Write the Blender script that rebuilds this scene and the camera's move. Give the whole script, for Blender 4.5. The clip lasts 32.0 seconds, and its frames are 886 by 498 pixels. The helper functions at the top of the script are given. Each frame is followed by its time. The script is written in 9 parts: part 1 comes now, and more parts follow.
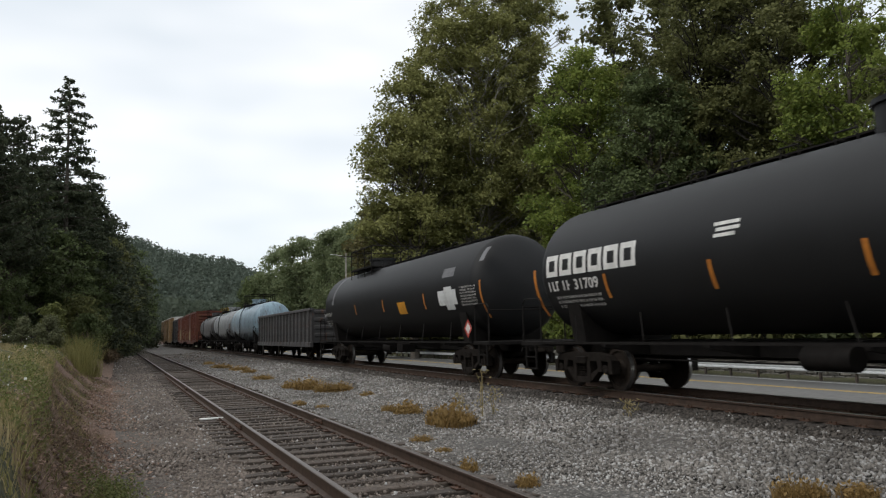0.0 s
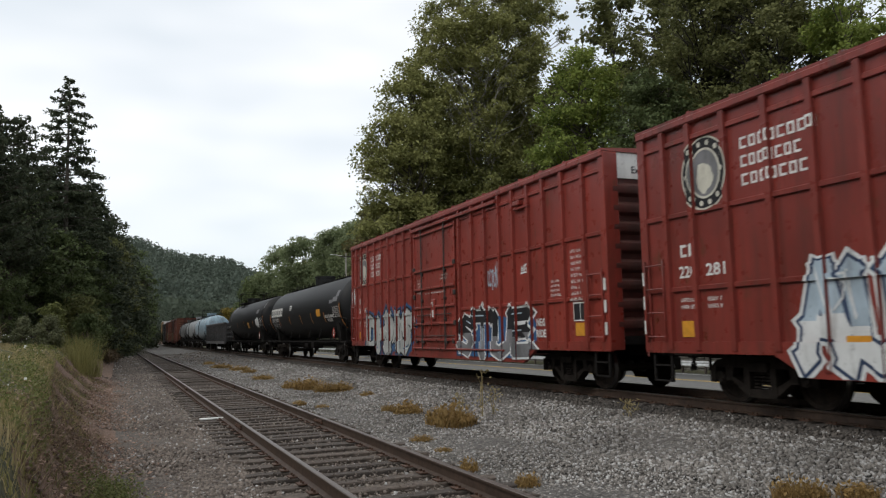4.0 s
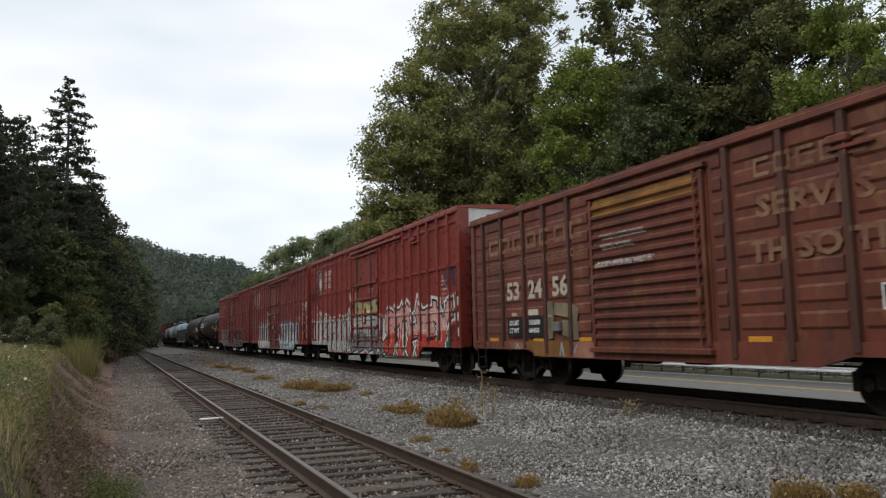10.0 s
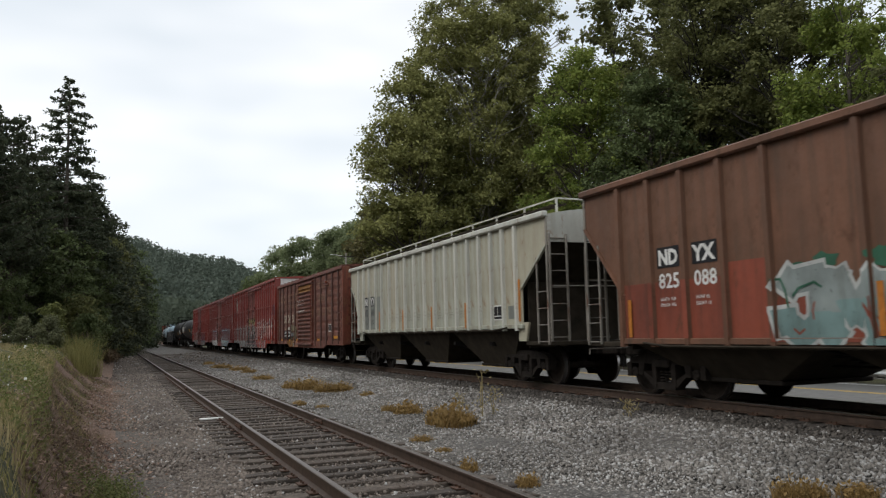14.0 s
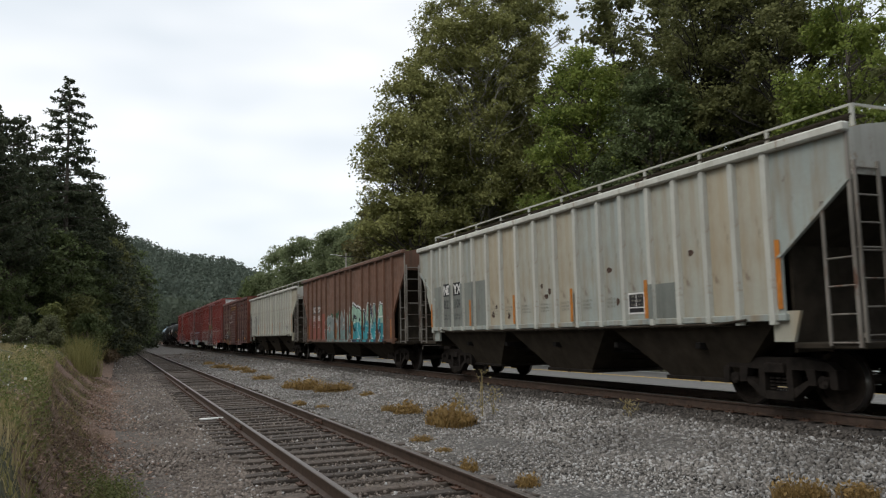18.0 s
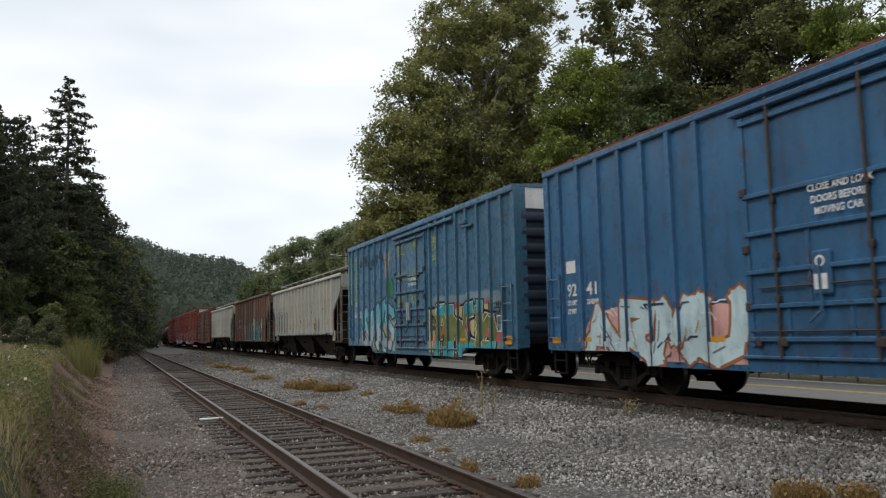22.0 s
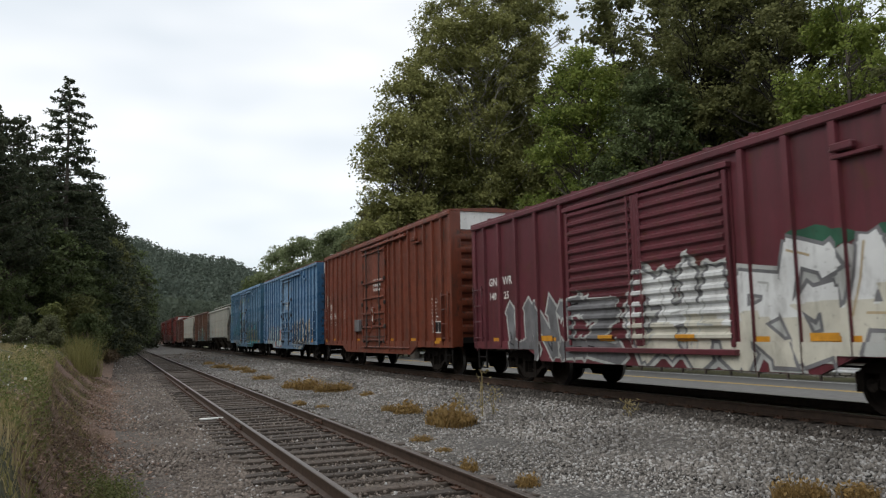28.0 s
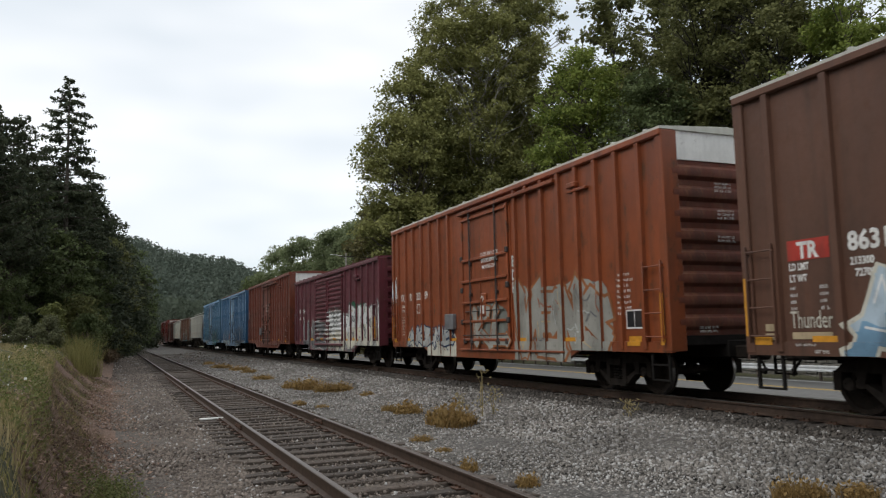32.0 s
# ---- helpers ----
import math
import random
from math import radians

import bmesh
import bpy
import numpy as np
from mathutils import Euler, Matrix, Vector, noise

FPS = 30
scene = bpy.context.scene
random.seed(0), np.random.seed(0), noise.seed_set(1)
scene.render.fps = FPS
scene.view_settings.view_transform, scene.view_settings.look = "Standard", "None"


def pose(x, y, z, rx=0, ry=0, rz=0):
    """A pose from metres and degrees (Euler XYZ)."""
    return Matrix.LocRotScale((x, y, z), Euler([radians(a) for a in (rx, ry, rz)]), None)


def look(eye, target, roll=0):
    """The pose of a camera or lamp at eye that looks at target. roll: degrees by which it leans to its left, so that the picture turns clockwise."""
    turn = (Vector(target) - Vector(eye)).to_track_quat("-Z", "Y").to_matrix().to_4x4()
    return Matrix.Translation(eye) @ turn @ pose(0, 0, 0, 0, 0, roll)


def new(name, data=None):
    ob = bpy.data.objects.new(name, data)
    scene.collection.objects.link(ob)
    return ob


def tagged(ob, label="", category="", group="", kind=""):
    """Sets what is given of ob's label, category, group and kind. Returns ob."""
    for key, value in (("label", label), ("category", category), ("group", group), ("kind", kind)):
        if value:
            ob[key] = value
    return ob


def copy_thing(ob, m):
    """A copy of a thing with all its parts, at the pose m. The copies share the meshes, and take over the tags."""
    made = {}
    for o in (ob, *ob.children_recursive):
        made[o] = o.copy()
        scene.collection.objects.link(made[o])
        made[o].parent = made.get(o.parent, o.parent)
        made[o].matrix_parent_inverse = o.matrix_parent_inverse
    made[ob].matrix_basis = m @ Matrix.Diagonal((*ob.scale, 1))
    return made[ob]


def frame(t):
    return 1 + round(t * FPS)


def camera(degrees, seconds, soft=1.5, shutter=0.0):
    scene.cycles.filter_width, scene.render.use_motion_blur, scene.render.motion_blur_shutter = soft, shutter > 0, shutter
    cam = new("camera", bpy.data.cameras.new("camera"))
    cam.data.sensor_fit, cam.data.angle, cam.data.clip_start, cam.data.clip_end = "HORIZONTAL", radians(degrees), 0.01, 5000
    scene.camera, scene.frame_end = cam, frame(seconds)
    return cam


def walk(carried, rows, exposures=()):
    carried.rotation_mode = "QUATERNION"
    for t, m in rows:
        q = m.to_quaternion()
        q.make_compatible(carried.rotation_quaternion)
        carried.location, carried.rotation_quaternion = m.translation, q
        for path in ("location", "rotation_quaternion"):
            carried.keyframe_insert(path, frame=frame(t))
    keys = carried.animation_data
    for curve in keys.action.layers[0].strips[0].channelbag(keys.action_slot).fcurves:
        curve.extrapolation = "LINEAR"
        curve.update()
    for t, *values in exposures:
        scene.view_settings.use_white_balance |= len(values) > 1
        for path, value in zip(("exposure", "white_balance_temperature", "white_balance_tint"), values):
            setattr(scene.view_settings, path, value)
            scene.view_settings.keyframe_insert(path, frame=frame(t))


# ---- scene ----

# ---- camera: on the gravel beside the siding, still ----
EYE = (0.0, 0.0, 1.3)          # z = 0 is the top of the main line's rails
YAW, TILT, LEAN = radians(22.792), radians(6.2006), -1.235
cam = camera(59.566, 32.0, soft=1.2, shutter=0.2)
AIM = (math.sin(YAW) * math.cos(TILT), math.cos(YAW) * math.cos(TILT), 1.3 + math.sin(TILT))
walk(cam, [(0.0, look(EYE, AIM, LEAN)), (32.0, look(EYE, AIM, LEAN))], exposures=[(0.0, 0.0), (32.0, 0.0)])

# ---- world: overcast sky ----
SUN_ELEV, SUN_ROT = radians(47), radians(262)
world = bpy.data.worlds.new("overcast_sky")
scene.world = world
world.use_nodes = True
wn, wl = world.node_tree.nodes, world.node_tree.links
wn.clear()
w_out, w_bg, w_bg2, w_add = wn.new("ShaderNodeOutputWorld"), wn.new("ShaderNodeBackground"), wn.new("ShaderNodeBackground"), wn.new("ShaderNodeAddShader")
w_sky = wn.new("ShaderNodeTexSky")
w_sky.sky_type, w_sky.sun_disc, w_sky.sun_elevation, w_sky.sun_rotation = "NISHITA", False, SUN_ELEV, SUN_ROT
w_bg.inputs["Strength"].default_value = 0.03
wl.new(w_sky.outputs[0], w_bg.inputs["Color"])
w_tc, w_map, w_nz, w_ramp = wn.new("ShaderNodeTexCoord"), wn.new("ShaderNodeMapping"), wn.new("ShaderNodeTexNoise"), wn.new("ShaderNodeValToRGB")
w_map.inputs["Scale"].default_value = (1.6, 1.6, 4.5)
w_nz.inputs["Scale"].default_value, w_nz.inputs["Detail"].default_value, w_nz.inputs["Roughness"].default_value = 1.3, 3.0, 0.5
w_ramp.color_ramp.elements[0].position, w_ramp.color_ramp.elements[1].position = 0.36, 0.62
w_ramp.color_ramp.elements[0].color, w_ramp.color_ramp.elements[1].color = (0.64, 0.69, 0.725, 1), (0.94, 0.94, 0.93, 1)
wl.new(w_tc.outputs["Generated"], w_map.inputs["Vector"]); wl.new(w_map.outputs[0], w_nz.inputs["Vector"])
wl.new(w_nz.outputs["Fac"], w_ramp.inputs["Fac"]); wl.new(w_ramp.outputs["Color"], w_bg2.inputs["Color"])
w_bg2.inputs["Strength"].default_value = 1.06
wl.new(w_bg.outputs[0], w_add.inputs[0]); wl.new(w_bg2.outputs[0], w_add.inputs[1]); wl.new(w_add.outputs[0], w_out.inputs["Surface"])
sun = new("sun", bpy.data.lights.new("sun", "SUN"))
sun.data.energy, sun.data.angle, sun.data.color = 1.15, radians(25), (1.0, 0.97, 0.92)
sun.matrix_world = look((0, 0, 50), (0.92 * 50, 0.12 * 50, 50 - 1.0 * 50))

# ---- materials ----
def shade(c, k):
    return (min(1, c[0] * k), min(1, c[1] * k), min(1, c[2] * k), 1)


class Nodes:
    def __init__(self, name):
        self.m = bpy.data.materials.new(name)
        self.m.use_nodes = True
        self.n, self.l = self.m.node_tree.nodes, self.m.node_tree.links
        self.b = self.n["Principled BSDF"]
        self.tc = self.n.new("ShaderNodeTexCoord")

    def noise(self, scale, detail=4, rough=0.55, stretch=(1, 1, 1), seed=0.0):
        mp, nz = self.n.new("ShaderNodeMapping"), self.n.new("ShaderNodeTexNoise")
        mp.inputs["Scale"].default_value = stretch
        mp.inputs["Location"].default_value = (seed, seed * 1.7, seed * 0.6)
        self.l.new(self.tc.outputs["Object"], mp.inputs["Vector"])
        self.l.new(mp.outputs[0], nz.inputs["Vector"])
        nz.inputs["Scale"].default_value, nz.inputs["Detail"].default_value, nz.inputs["Roughness"].default_value = scale, detail, rough
        return nz.outputs["Fac"]

    def ramp(self, fac, p0, p1, c0=(0, 0, 0, 1), c1=(1, 1, 1, 1)):
        r = self.n.new("ShaderNodeValToRGB")
        r.color_ramp.elements[0].position, r.color_ramp.elements[1].position = p0, p1
        r.color_ramp.elements[0].color, r.color_ramp.elements[1].color = c0, c1
        self.l.new(fac, r.inputs["Fac"])
        return r.outputs["Color"]

    def mix(self, fac, a, b, mode="MIX"):
        x = self.n.new("ShaderNodeMix")
        x.data_type, x.blend_type = "RGBA", mode
        for sock, v in ((x.inputs[0], fac), (x.inputs[6], a), (x.inputs[7], b)):
            if isinstance(v, (int, float)):
                sock.default_value = v
            elif isinstance(v, tuple):
                sock.default_value = v if len(v) == 4 else (*v, 1)
            else:
                self.l.new(v, sock)
        return x.outputs[2]

    def mul(self, a, k):
        x = self.n.new("ShaderNodeMath")
        x.operation = "MULTIPLY"
        self.l.new(a, x.inputs[0])
        if isinstance(k, (int, float)):
            x.inputs[1].default_value = k
        else:
            self.l.new(k, x.inputs[1])
        return x.outputs[0]

    def bump(self, h, strength, dist=0.01):
        b = self.n.new("ShaderNodeBump")
        b.inputs["Strength"].default_value, b.inputs["Distance"].default_value = strength, dist
        self.l.new(h, b.inputs["Height"])
        self.l.new(b.outputs[0], self.b.inputs["Normal"])

    def rand(self):
        return self.n.new("ShaderNodeObjectInfo").outputs["Random"]

    def island(self):
        return self.n.new("ShaderNodeNewGeometry").outputs["Random Per Island"]

    def done(self, col, rough, metal=0.0):
        if isinstance(col, tuple):
            self.b.inputs["Base Color"].default_value = col if len(col) == 4 else (*col, 1)
        else:
            self.l.new(col, self.b.inputs["Base Color"])
        if isinstance(rough, (int, float)):
            self.b.inputs["Roughness"].default_value = rough
        else:
            self.l.new(rough, self.b.inputs["Roughness"])
        self.b.inputs["Metallic"].default_value = metal
        return self.m


def paint(name, col, rust=0.35, fade=0.25, rough=0.55, dirt=(0.03, 0.022, 0.016), rustcol=(0.085, 0.034, 0.016), streak=0.5, tan=None, bloom=0.12, sheen=(1, 1, 1)):
    """Old freight-car paint: sun-faded patches, run-down streaks, rust specks."""
    k = Nodes(name)
    base = k.mix(k.ramp(k.noise(0.55, 3), 0.35, 0.7), shade(col, 1 - fade), shade(col, 1 + fade * 0.8))
    fine = k.ramp(k.noise(16, 5, 0.6), 0.3, 0.75)
    base = k.mix(k.mul(fine, 0.22), base, shade(col, 0.62))
    runs = k.ramp(k.noise(5.0, 4, 0.6, (1, 1, 0.07), 3.1), 0.49, 0.72)
    base = k.mix(k.mul(runs, streak), base, (*dirt, 1))
    base = k.mix(0.8, base, k.ramp(k.rand(), 0.0, 1.0, (0.80, 0.80, 0.80, 1), (1.10, 1.08, 1.06, 1)), "MULTIPLY")
    if tan:
        pick_ = k.ramp(k.mix(0.5, k.rand(), k.noise(0.5, 2, 0.5, (1, 1, 0.5), 5.0)), 0.40, 0.68)
        base = k.mix(k.mul(pick_, 0.6), base, (*tan, 1))
    grime = k.ramp(k.noise(1.3, 6, 0.65, (1, 1, 0.35), 12.3), 0.48, 0.74)
    base = k.mix(k.mul(grime, 0.5 * streak + 0.15), base, (*dirt, 1))
    spots = k.ramp(k.noise(2.6, 8, 0.72, (1, 1, 0.5), 7.7), 0.60 - 0.08 * rust, 0.67 - 0.04 * rust)
    base = k.mix(k.mul(spots, min(1.0, 0.5 + rust)), base, (*rustcol, 1))
    k.bump(k.noise(30, 4, 0.6), 0.12, 0.01)
    k.b.inputs["Specular IOR Level"].default_value = 0.4
    k.b.inputs["Sheen Weight"].default_value, k.b.inputs["Sheen Roughness"].default_value = bloom, 0.35
    k.b.inputs["Sheen Tint"].default_value = (*sheen, 1)
    return k.done(base, k.ramp(k.noise(4, 4), 0.3, 0.8, shade((rough,) * 3, 0.75), shade((rough,) * 3, 1.3)))


def plain(name, col, rough=0.6, metal=0.0, var=0.25, scale=6.0, bump=0.15, per=False, gloss=0.5):
    k = Nodes(name)
    k.b.inputs["Specular IOR Level"].default_value = gloss
    c = k.mix(k.ramp(k.noise(scale, 5, 0.6), 0.3, 0.72), shade(col, 1 - var), shade(col, 1 + var))
    if per:
        c = k.mix(0.9, c, k.ramp(k.rand(), 0, 1, (0.62, 0.62, 0.62, 1), (1.18, 1.15, 1.12, 1)), "MULTIPLY")
    if bump:
        k.bump(k.noise(scale * 7, 4, 0.6), bump, 0.01)
    return k.done(c, rough, metal)


def grains(name, c0, c1, scale, rough=0.9, bump=0.8, tint=None):
    """Gravel, dirt and litter: grain by grain and in patches."""
    k = Nodes(name)
    v = k.n.new("ShaderNodeTexVoronoi")
    v.inputs["Scale"].default_value = scale
    k.l.new(k.tc.outputs["Object"], v.inputs["Vector"])
    sep = k.n.new("ShaderNodeSeparateColor")
    k.l.new(v.outputs["Color"], sep.inputs[0])
    c = k.mix(k.ramp(sep.outputs[0], 0.1, 0.95), (*c0, 1), (*c1, 1))
    c = k.mix(k.ramp(v.outputs["Distance"], 0.15, 0.75), c, shade(c0, 0.45))
    c = k.mix(k.mul(k.ramp(k.noise(0.5, 4), 0.35, 0.7), 0.5), c, (*(tint or shade(c0, 1.2)[:3]), 1))
    k.bump(v.outputs["Distance"], bump, 0.03)
    return k.done(c, rough)


def stones(name, c0, c1, white=0.12):
    k = Nodes(name)
    i = k.island()
    c = k.mix(k.ramp(i, 0.0, 1.0), (*c0, 1), (*c1, 1))
    c = k.mix(k.ramp(i, 1 - white, 1 - white + 0.02), c, (0.46, 0.45, 0.43, 1))
    c = k.mix(k.mul(k.ramp(k.noise(0.45, 4), 0.4, 0.66), 0.5), c, shade(c0, 0.7))
    c = k.mix(k.mul(k.ramp(k.noise(40, 3), 0.4, 0.7), 0.35), c, shade(c0, 0.6))
    return k.done(c, 0.85)


def leaves(name, c0, c1, rough=0.6, trans=0.3):
    k = Nodes(name)
    c = k.mix(k.ramp(k.island(), 0.05, 0.95), (*c0, 1), (*c1, 1))
    c = k.mix(k.mul(k.ramp(k.noise(0.22, 3), 0.35, 0.7), 0.55), c, shade(c1, 1.25))
    m = k.done(c, rough)
    k.b.inputs["Specular IOR Level"].default_value = 0.15
    tr, mx = k.n.new("ShaderNodeBsdfTranslucent"), k.n.new("ShaderNodeMixShader")
    k.l.new(c, tr.inputs["Color"])
    mx.inputs[0].default_value = trans
    k.l.new(k.b.outputs[0], mx.inputs[1]); k.l.new(tr.outputs[0], mx.inputs[2])
    k.l.new(mx.outputs[0], k.n["Material Output"].inputs["Surface"])
    return m


M = {}
M["rail"] = plain("rusty_rail_steel", (0.065, 0.042, 0.03), 0.6, 0.3, 0.35, 9)
M["rail_head"] = plain("worn_rail_head", (0.13, 0.108, 0.092), 0.45, 0.7, 0.2, 12, 0.05)
M["rail_head_main"] = plain("bright_rail_head", (0.30, 0.29, 0.28), 0.28, 0.9, 0.15, 12, 0.03)
M["tie"] = plain("weathered_tie_wood", (0.080, 0.064, 0.052), 0.9, 0, 0.55, 10, 0.8, per=True)
M["tie_dark"] = plain("creosoted_tie_wood", (0.04, 0.033, 0.028), 0.85, 0, 0.4, 10, 0.6, per=True)
M["plate"] = plain("rusty_tie_plate", (0.07, 0.035, 0.02), 0.75, 0.2, 0.4, 20)
M["gravel"] = grains("siding_gravel", (0.098, 0.082, 0.068), (0.245, 0.212, 0.182), 30, tint=(0.13, 0.105, 0.084))
M["ballast"] = grains("main_line_ballast", (0.090, 0.083, 0.075), (0.27, 0.252, 0.228), 24, tint=(0.125, 0.115, 0.103))
M["oily"] = grains("oily_track_bed", (0.040, 0.033, 0.027), (0.105, 0.088, 0.072), 22, tint=(0.055, 0.042, 0.032))
M["dirt"] = grains("brown_bank_dirt", (0.175, 0.108, 0.076), (0.39, 0.255, 0.185), 42, tint=(0.25, 0.158, 0.112))
M["turf"] = grains("rough_grass_ground", (0.06, 0.06, 0.026), (0.14, 0.125, 0.06), 22, tint=(0.07, 0.075, 0.03))
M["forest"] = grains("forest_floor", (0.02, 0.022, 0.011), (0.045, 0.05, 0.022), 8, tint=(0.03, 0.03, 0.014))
M["hillside"] = grains("hillside_growth", (0.03, 0.042, 0.022), (0.07, 0.085, 0.045), 0.4, tint=(0.045, 0.06, 0.032))
M["asphalt"] = plain("grey_asphalt", (0.13, 0.128, 0.122), 0.85, 0, 0.18, 3, 0.4)
M["line_yellow"] = plain("yellow_road_paint", (0.55, 0.36, 0.07), 0.7, 0, 0.25, 5)
M["line_white"] = plain("white_road_paint", (0.62, 0.62, 0.6), 0.7, 0, 0.25, 5)
M["zinc"] = plain("galvanised_steel", (0.62, 0.63, 0.63), 0.45, 0.35, 0.12, 4)
M["stone_a"] = stones("siding_stones", (0.084, 0.066, 0.054), (0.295, 0.246, 0.206), 0.06)
M["stone_b"] = stones("ballast_stones", (0.076, 0.068, 0.060), (0.39, 0.360, 0.322), 0.20)
M["stone_c"] = stones("oily_ballast_stones", (0.035, 0.030, 0.025), (0.13, 0.112, 0.095), 0.03)
M["wallstone"] = plain("dark_wall_stone", (0.12, 0.115, 0.10), 0.9, 0, 0.4, 4, 0.6, per=True)
# underframe, bogie and wheels: shade beneath the cars is put into these colours
M["under"] = plain("black_underframe", (0.012, 0.0105, 0.0095), 0.8, 0, 0.35, 6, gloss=0.12)
M["truck"] = plain("dark_bogie_steel", (0.018, 0.0145, 0.012), 0.85, 0, 0.45, 7, gloss=0.12)
M["wheel"] = plain("rusty_wheel_steel", (0.024, 0.018, 0.014), 0.8, 0, 0.4, 8, gloss=0.15)
M["tread"] = plain("polished_wheel_tread", (0.35, 0.34, 0.33), 0.3, 0.9, 0.1, 8, 0)
M["yellow"] = plain("yellow_reflective_strip", (0.55, 0.25, 0.02), 0.5, 0, 0.2, 8, 0)
M["orange"] = plain("orange_reflective_strip", (0.42, 0.15, 0.02), 0.5, 0, 0.25, 8, 0)
M["white_paint"] = paint("white_stencil_paint", (0.82, 0.82, 0.79), 0.05, 0.12, 0.6, streak=0.15)
M["letter"] = plain("white_letter_paint", (0.62, 0.61, 0.58), 0.6, 0, 0.18, 5, 0)
M["letter_worn"] = paint("worn_letter_paint", (0.26, 0.14, 0.075), 1.5, 0.3, 0.7, rustcol=(0.14, 0.046, 0.027))
M["letter_faint"] = plain("faded_letter_paint", (0.19, 0.18, 0.145), 0.7, 0, 0.3, 5, 0)
M["letter_old"] = plain("aged_letter_paint", (0.42, 0.37, 0.29), 0.7, 0, 0.35, 9, 0)
M["letter_dark"] = plain("dark_letter_paint", (0.03, 0.03, 0.032), 0.6, 0, 0.2, 5, 0)

# ---- mesh tools ----
class MB:
    """Collects faces of one mesh."""

    def __init__(self):
        self.v, self.f = [], []

    def add(self, vs, fs):
        o = len(self.v)
        self.v += [tuple(p) for p in vs]
        self.f += [tuple(i + o for i in f) for f in fs]
        return self

    def box(self, x0, x1, y0, y1, z0, z1, c=0.0):
        if c <= 0:
            return self.add([(x, y, z) for x in (x0, x1) for y in (y0, y1) for z in (z0, z1)],
                            [(0, 1, 3, 2), (4, 6, 7, 5), (0, 4, 5, 1), (2, 3, 7, 6), (0, 2, 6, 4), (1, 5, 7, 3)])
        vs, ix = [], {}
        for a in (0, 1):
            for b in (0, 1):
                for d in (0, 1):
                    for ax in range(3):
                        p = [(x0, x1)[a], (y0, y1)[b], (z0, z1)[d]]
                        s = [(1, -1)[a], (1, -1)[b], (1, -1)[d]]
                        for k in range(3):
                            if k != ax:
                                p[k] += s[k] * c
                        ix[a, b, d, ax] = len(vs)
                        vs.append(p)
        fs = []
        for a in (0, 1):
            fs.append([ix[a, 0, 0, 0], ix[a, 0, 1, 0], ix[a, 1, 1, 0], ix[a, 1, 0, 0]][::1 if a == 0 else -1])
            fs.append([ix[0, a, 0, 1], ix[1, a, 0, 1], ix[1, a, 1, 1], ix[0, a, 1, 1]][::1 if a == 0 else -1])
            fs.append([ix[0, 0, a, 2], ix[0, 1, a, 2], ix[1, 1, a, 2], ix[1, 0, a, 2]][::1 if a == 0 else -1])
        for a in (0, 1):
            for b in (0, 1):
                fl = 1 if a == b else -1
                fs.append([ix[a, b, 0, 0], ix[a, b, 0, 1], ix[a, b, 1, 1], ix[a, b, 1, 0]][::-fl])
                fs.append([ix[a, 0, b, 0], ix[a, 0, b, 2], ix[a, 1, b, 2], ix[a, 1, b, 0]][::fl])
                fs.append([ix[0, a, b, 1], ix[0, a, b, 2], ix[1, a, b, 2], ix[1, a, b, 1]][::-fl])
                for d in (0, 1):
                    fs.append([ix[a, b, d, 0], ix[a, b, d, 1], ix[a, b, d, 2]][::1 if (a + b + d) % 2 else -1])
        return self.add(vs, fs)

    def cyl(self, p, q, r, n=10, r2=None, caps=True):
        p, q = Vector(p), Vector(q)
        d = (q - p).normalized()
        a = d.cross(Vector((0, 0, 1)) if abs(d.z) < 0.9 else Vector((1, 0, 0))).normalized()
        b = d.cross(a)
        r2 = r if r2 is None else r2
        vs = [c + (a * math.cos(t) + b * math.sin(t)) * rr for c, rr in ((p, r), (q, r2)) for t in (2 * math.pi * i / n for i in range(n))]
        fs = [(i, (i + 1) % n, n + (i + 1) % n, n + i) for i in range(n)]
        if caps:
            fs += [tuple(range(n - 1, -1, -1)), tuple(range(n, 2 * n))]
        return self.add(vs, fs)

    def tube(self, pts, r, n=6):
        for p, q in zip(pts, pts[1:]):
            self.cyl(p, q, r, n)
        return self

    def prism(self, pts, axis, lo, hi):
        """A polygon of 2D points pushed along an axis: 0: points are (y, z); 1: (x, z); 2: (x, y)."""
        n = len(pts)
        def put(p, t):
            return ((t, p[0], p[1]), (p[0], t, p[1]), (p[0], p[1], t))[axis]
        vs = [put(p, lo) for p in pts] + [put(p, hi) for p in pts]
        fs = [(i, (i + 1) % n, n + (i + 1) % n, n + i) for i in range(n)] + [tuple(range(n - 1, -1, -1)), tuple(range(n, 2 * n))]
        return self.add(vs, fs)

    def lathe(self, prof, axis_y=True, n=24):
        """Turns (y, r) points about the y axis."""
        rings = len(prof)
        vs = [(r * math.cos(2 * math.pi * i / n), y, r * math.sin(2 * math.pi * i / n)) for y, r in prof for i in range(n)]
        fs = [(j * n + i, (j + 1) * n + i, (j + 1) * n + (i + 1) % n, j * n + (i + 1) % n) for j in range(rings - 1) for i in range(n)]
        return self.add(vs, fs)

    def moved(self, dx, dy, dz):
        self.v = [(x + dx, y + dy, z + dz) for x, y, z in self.v]
        return self

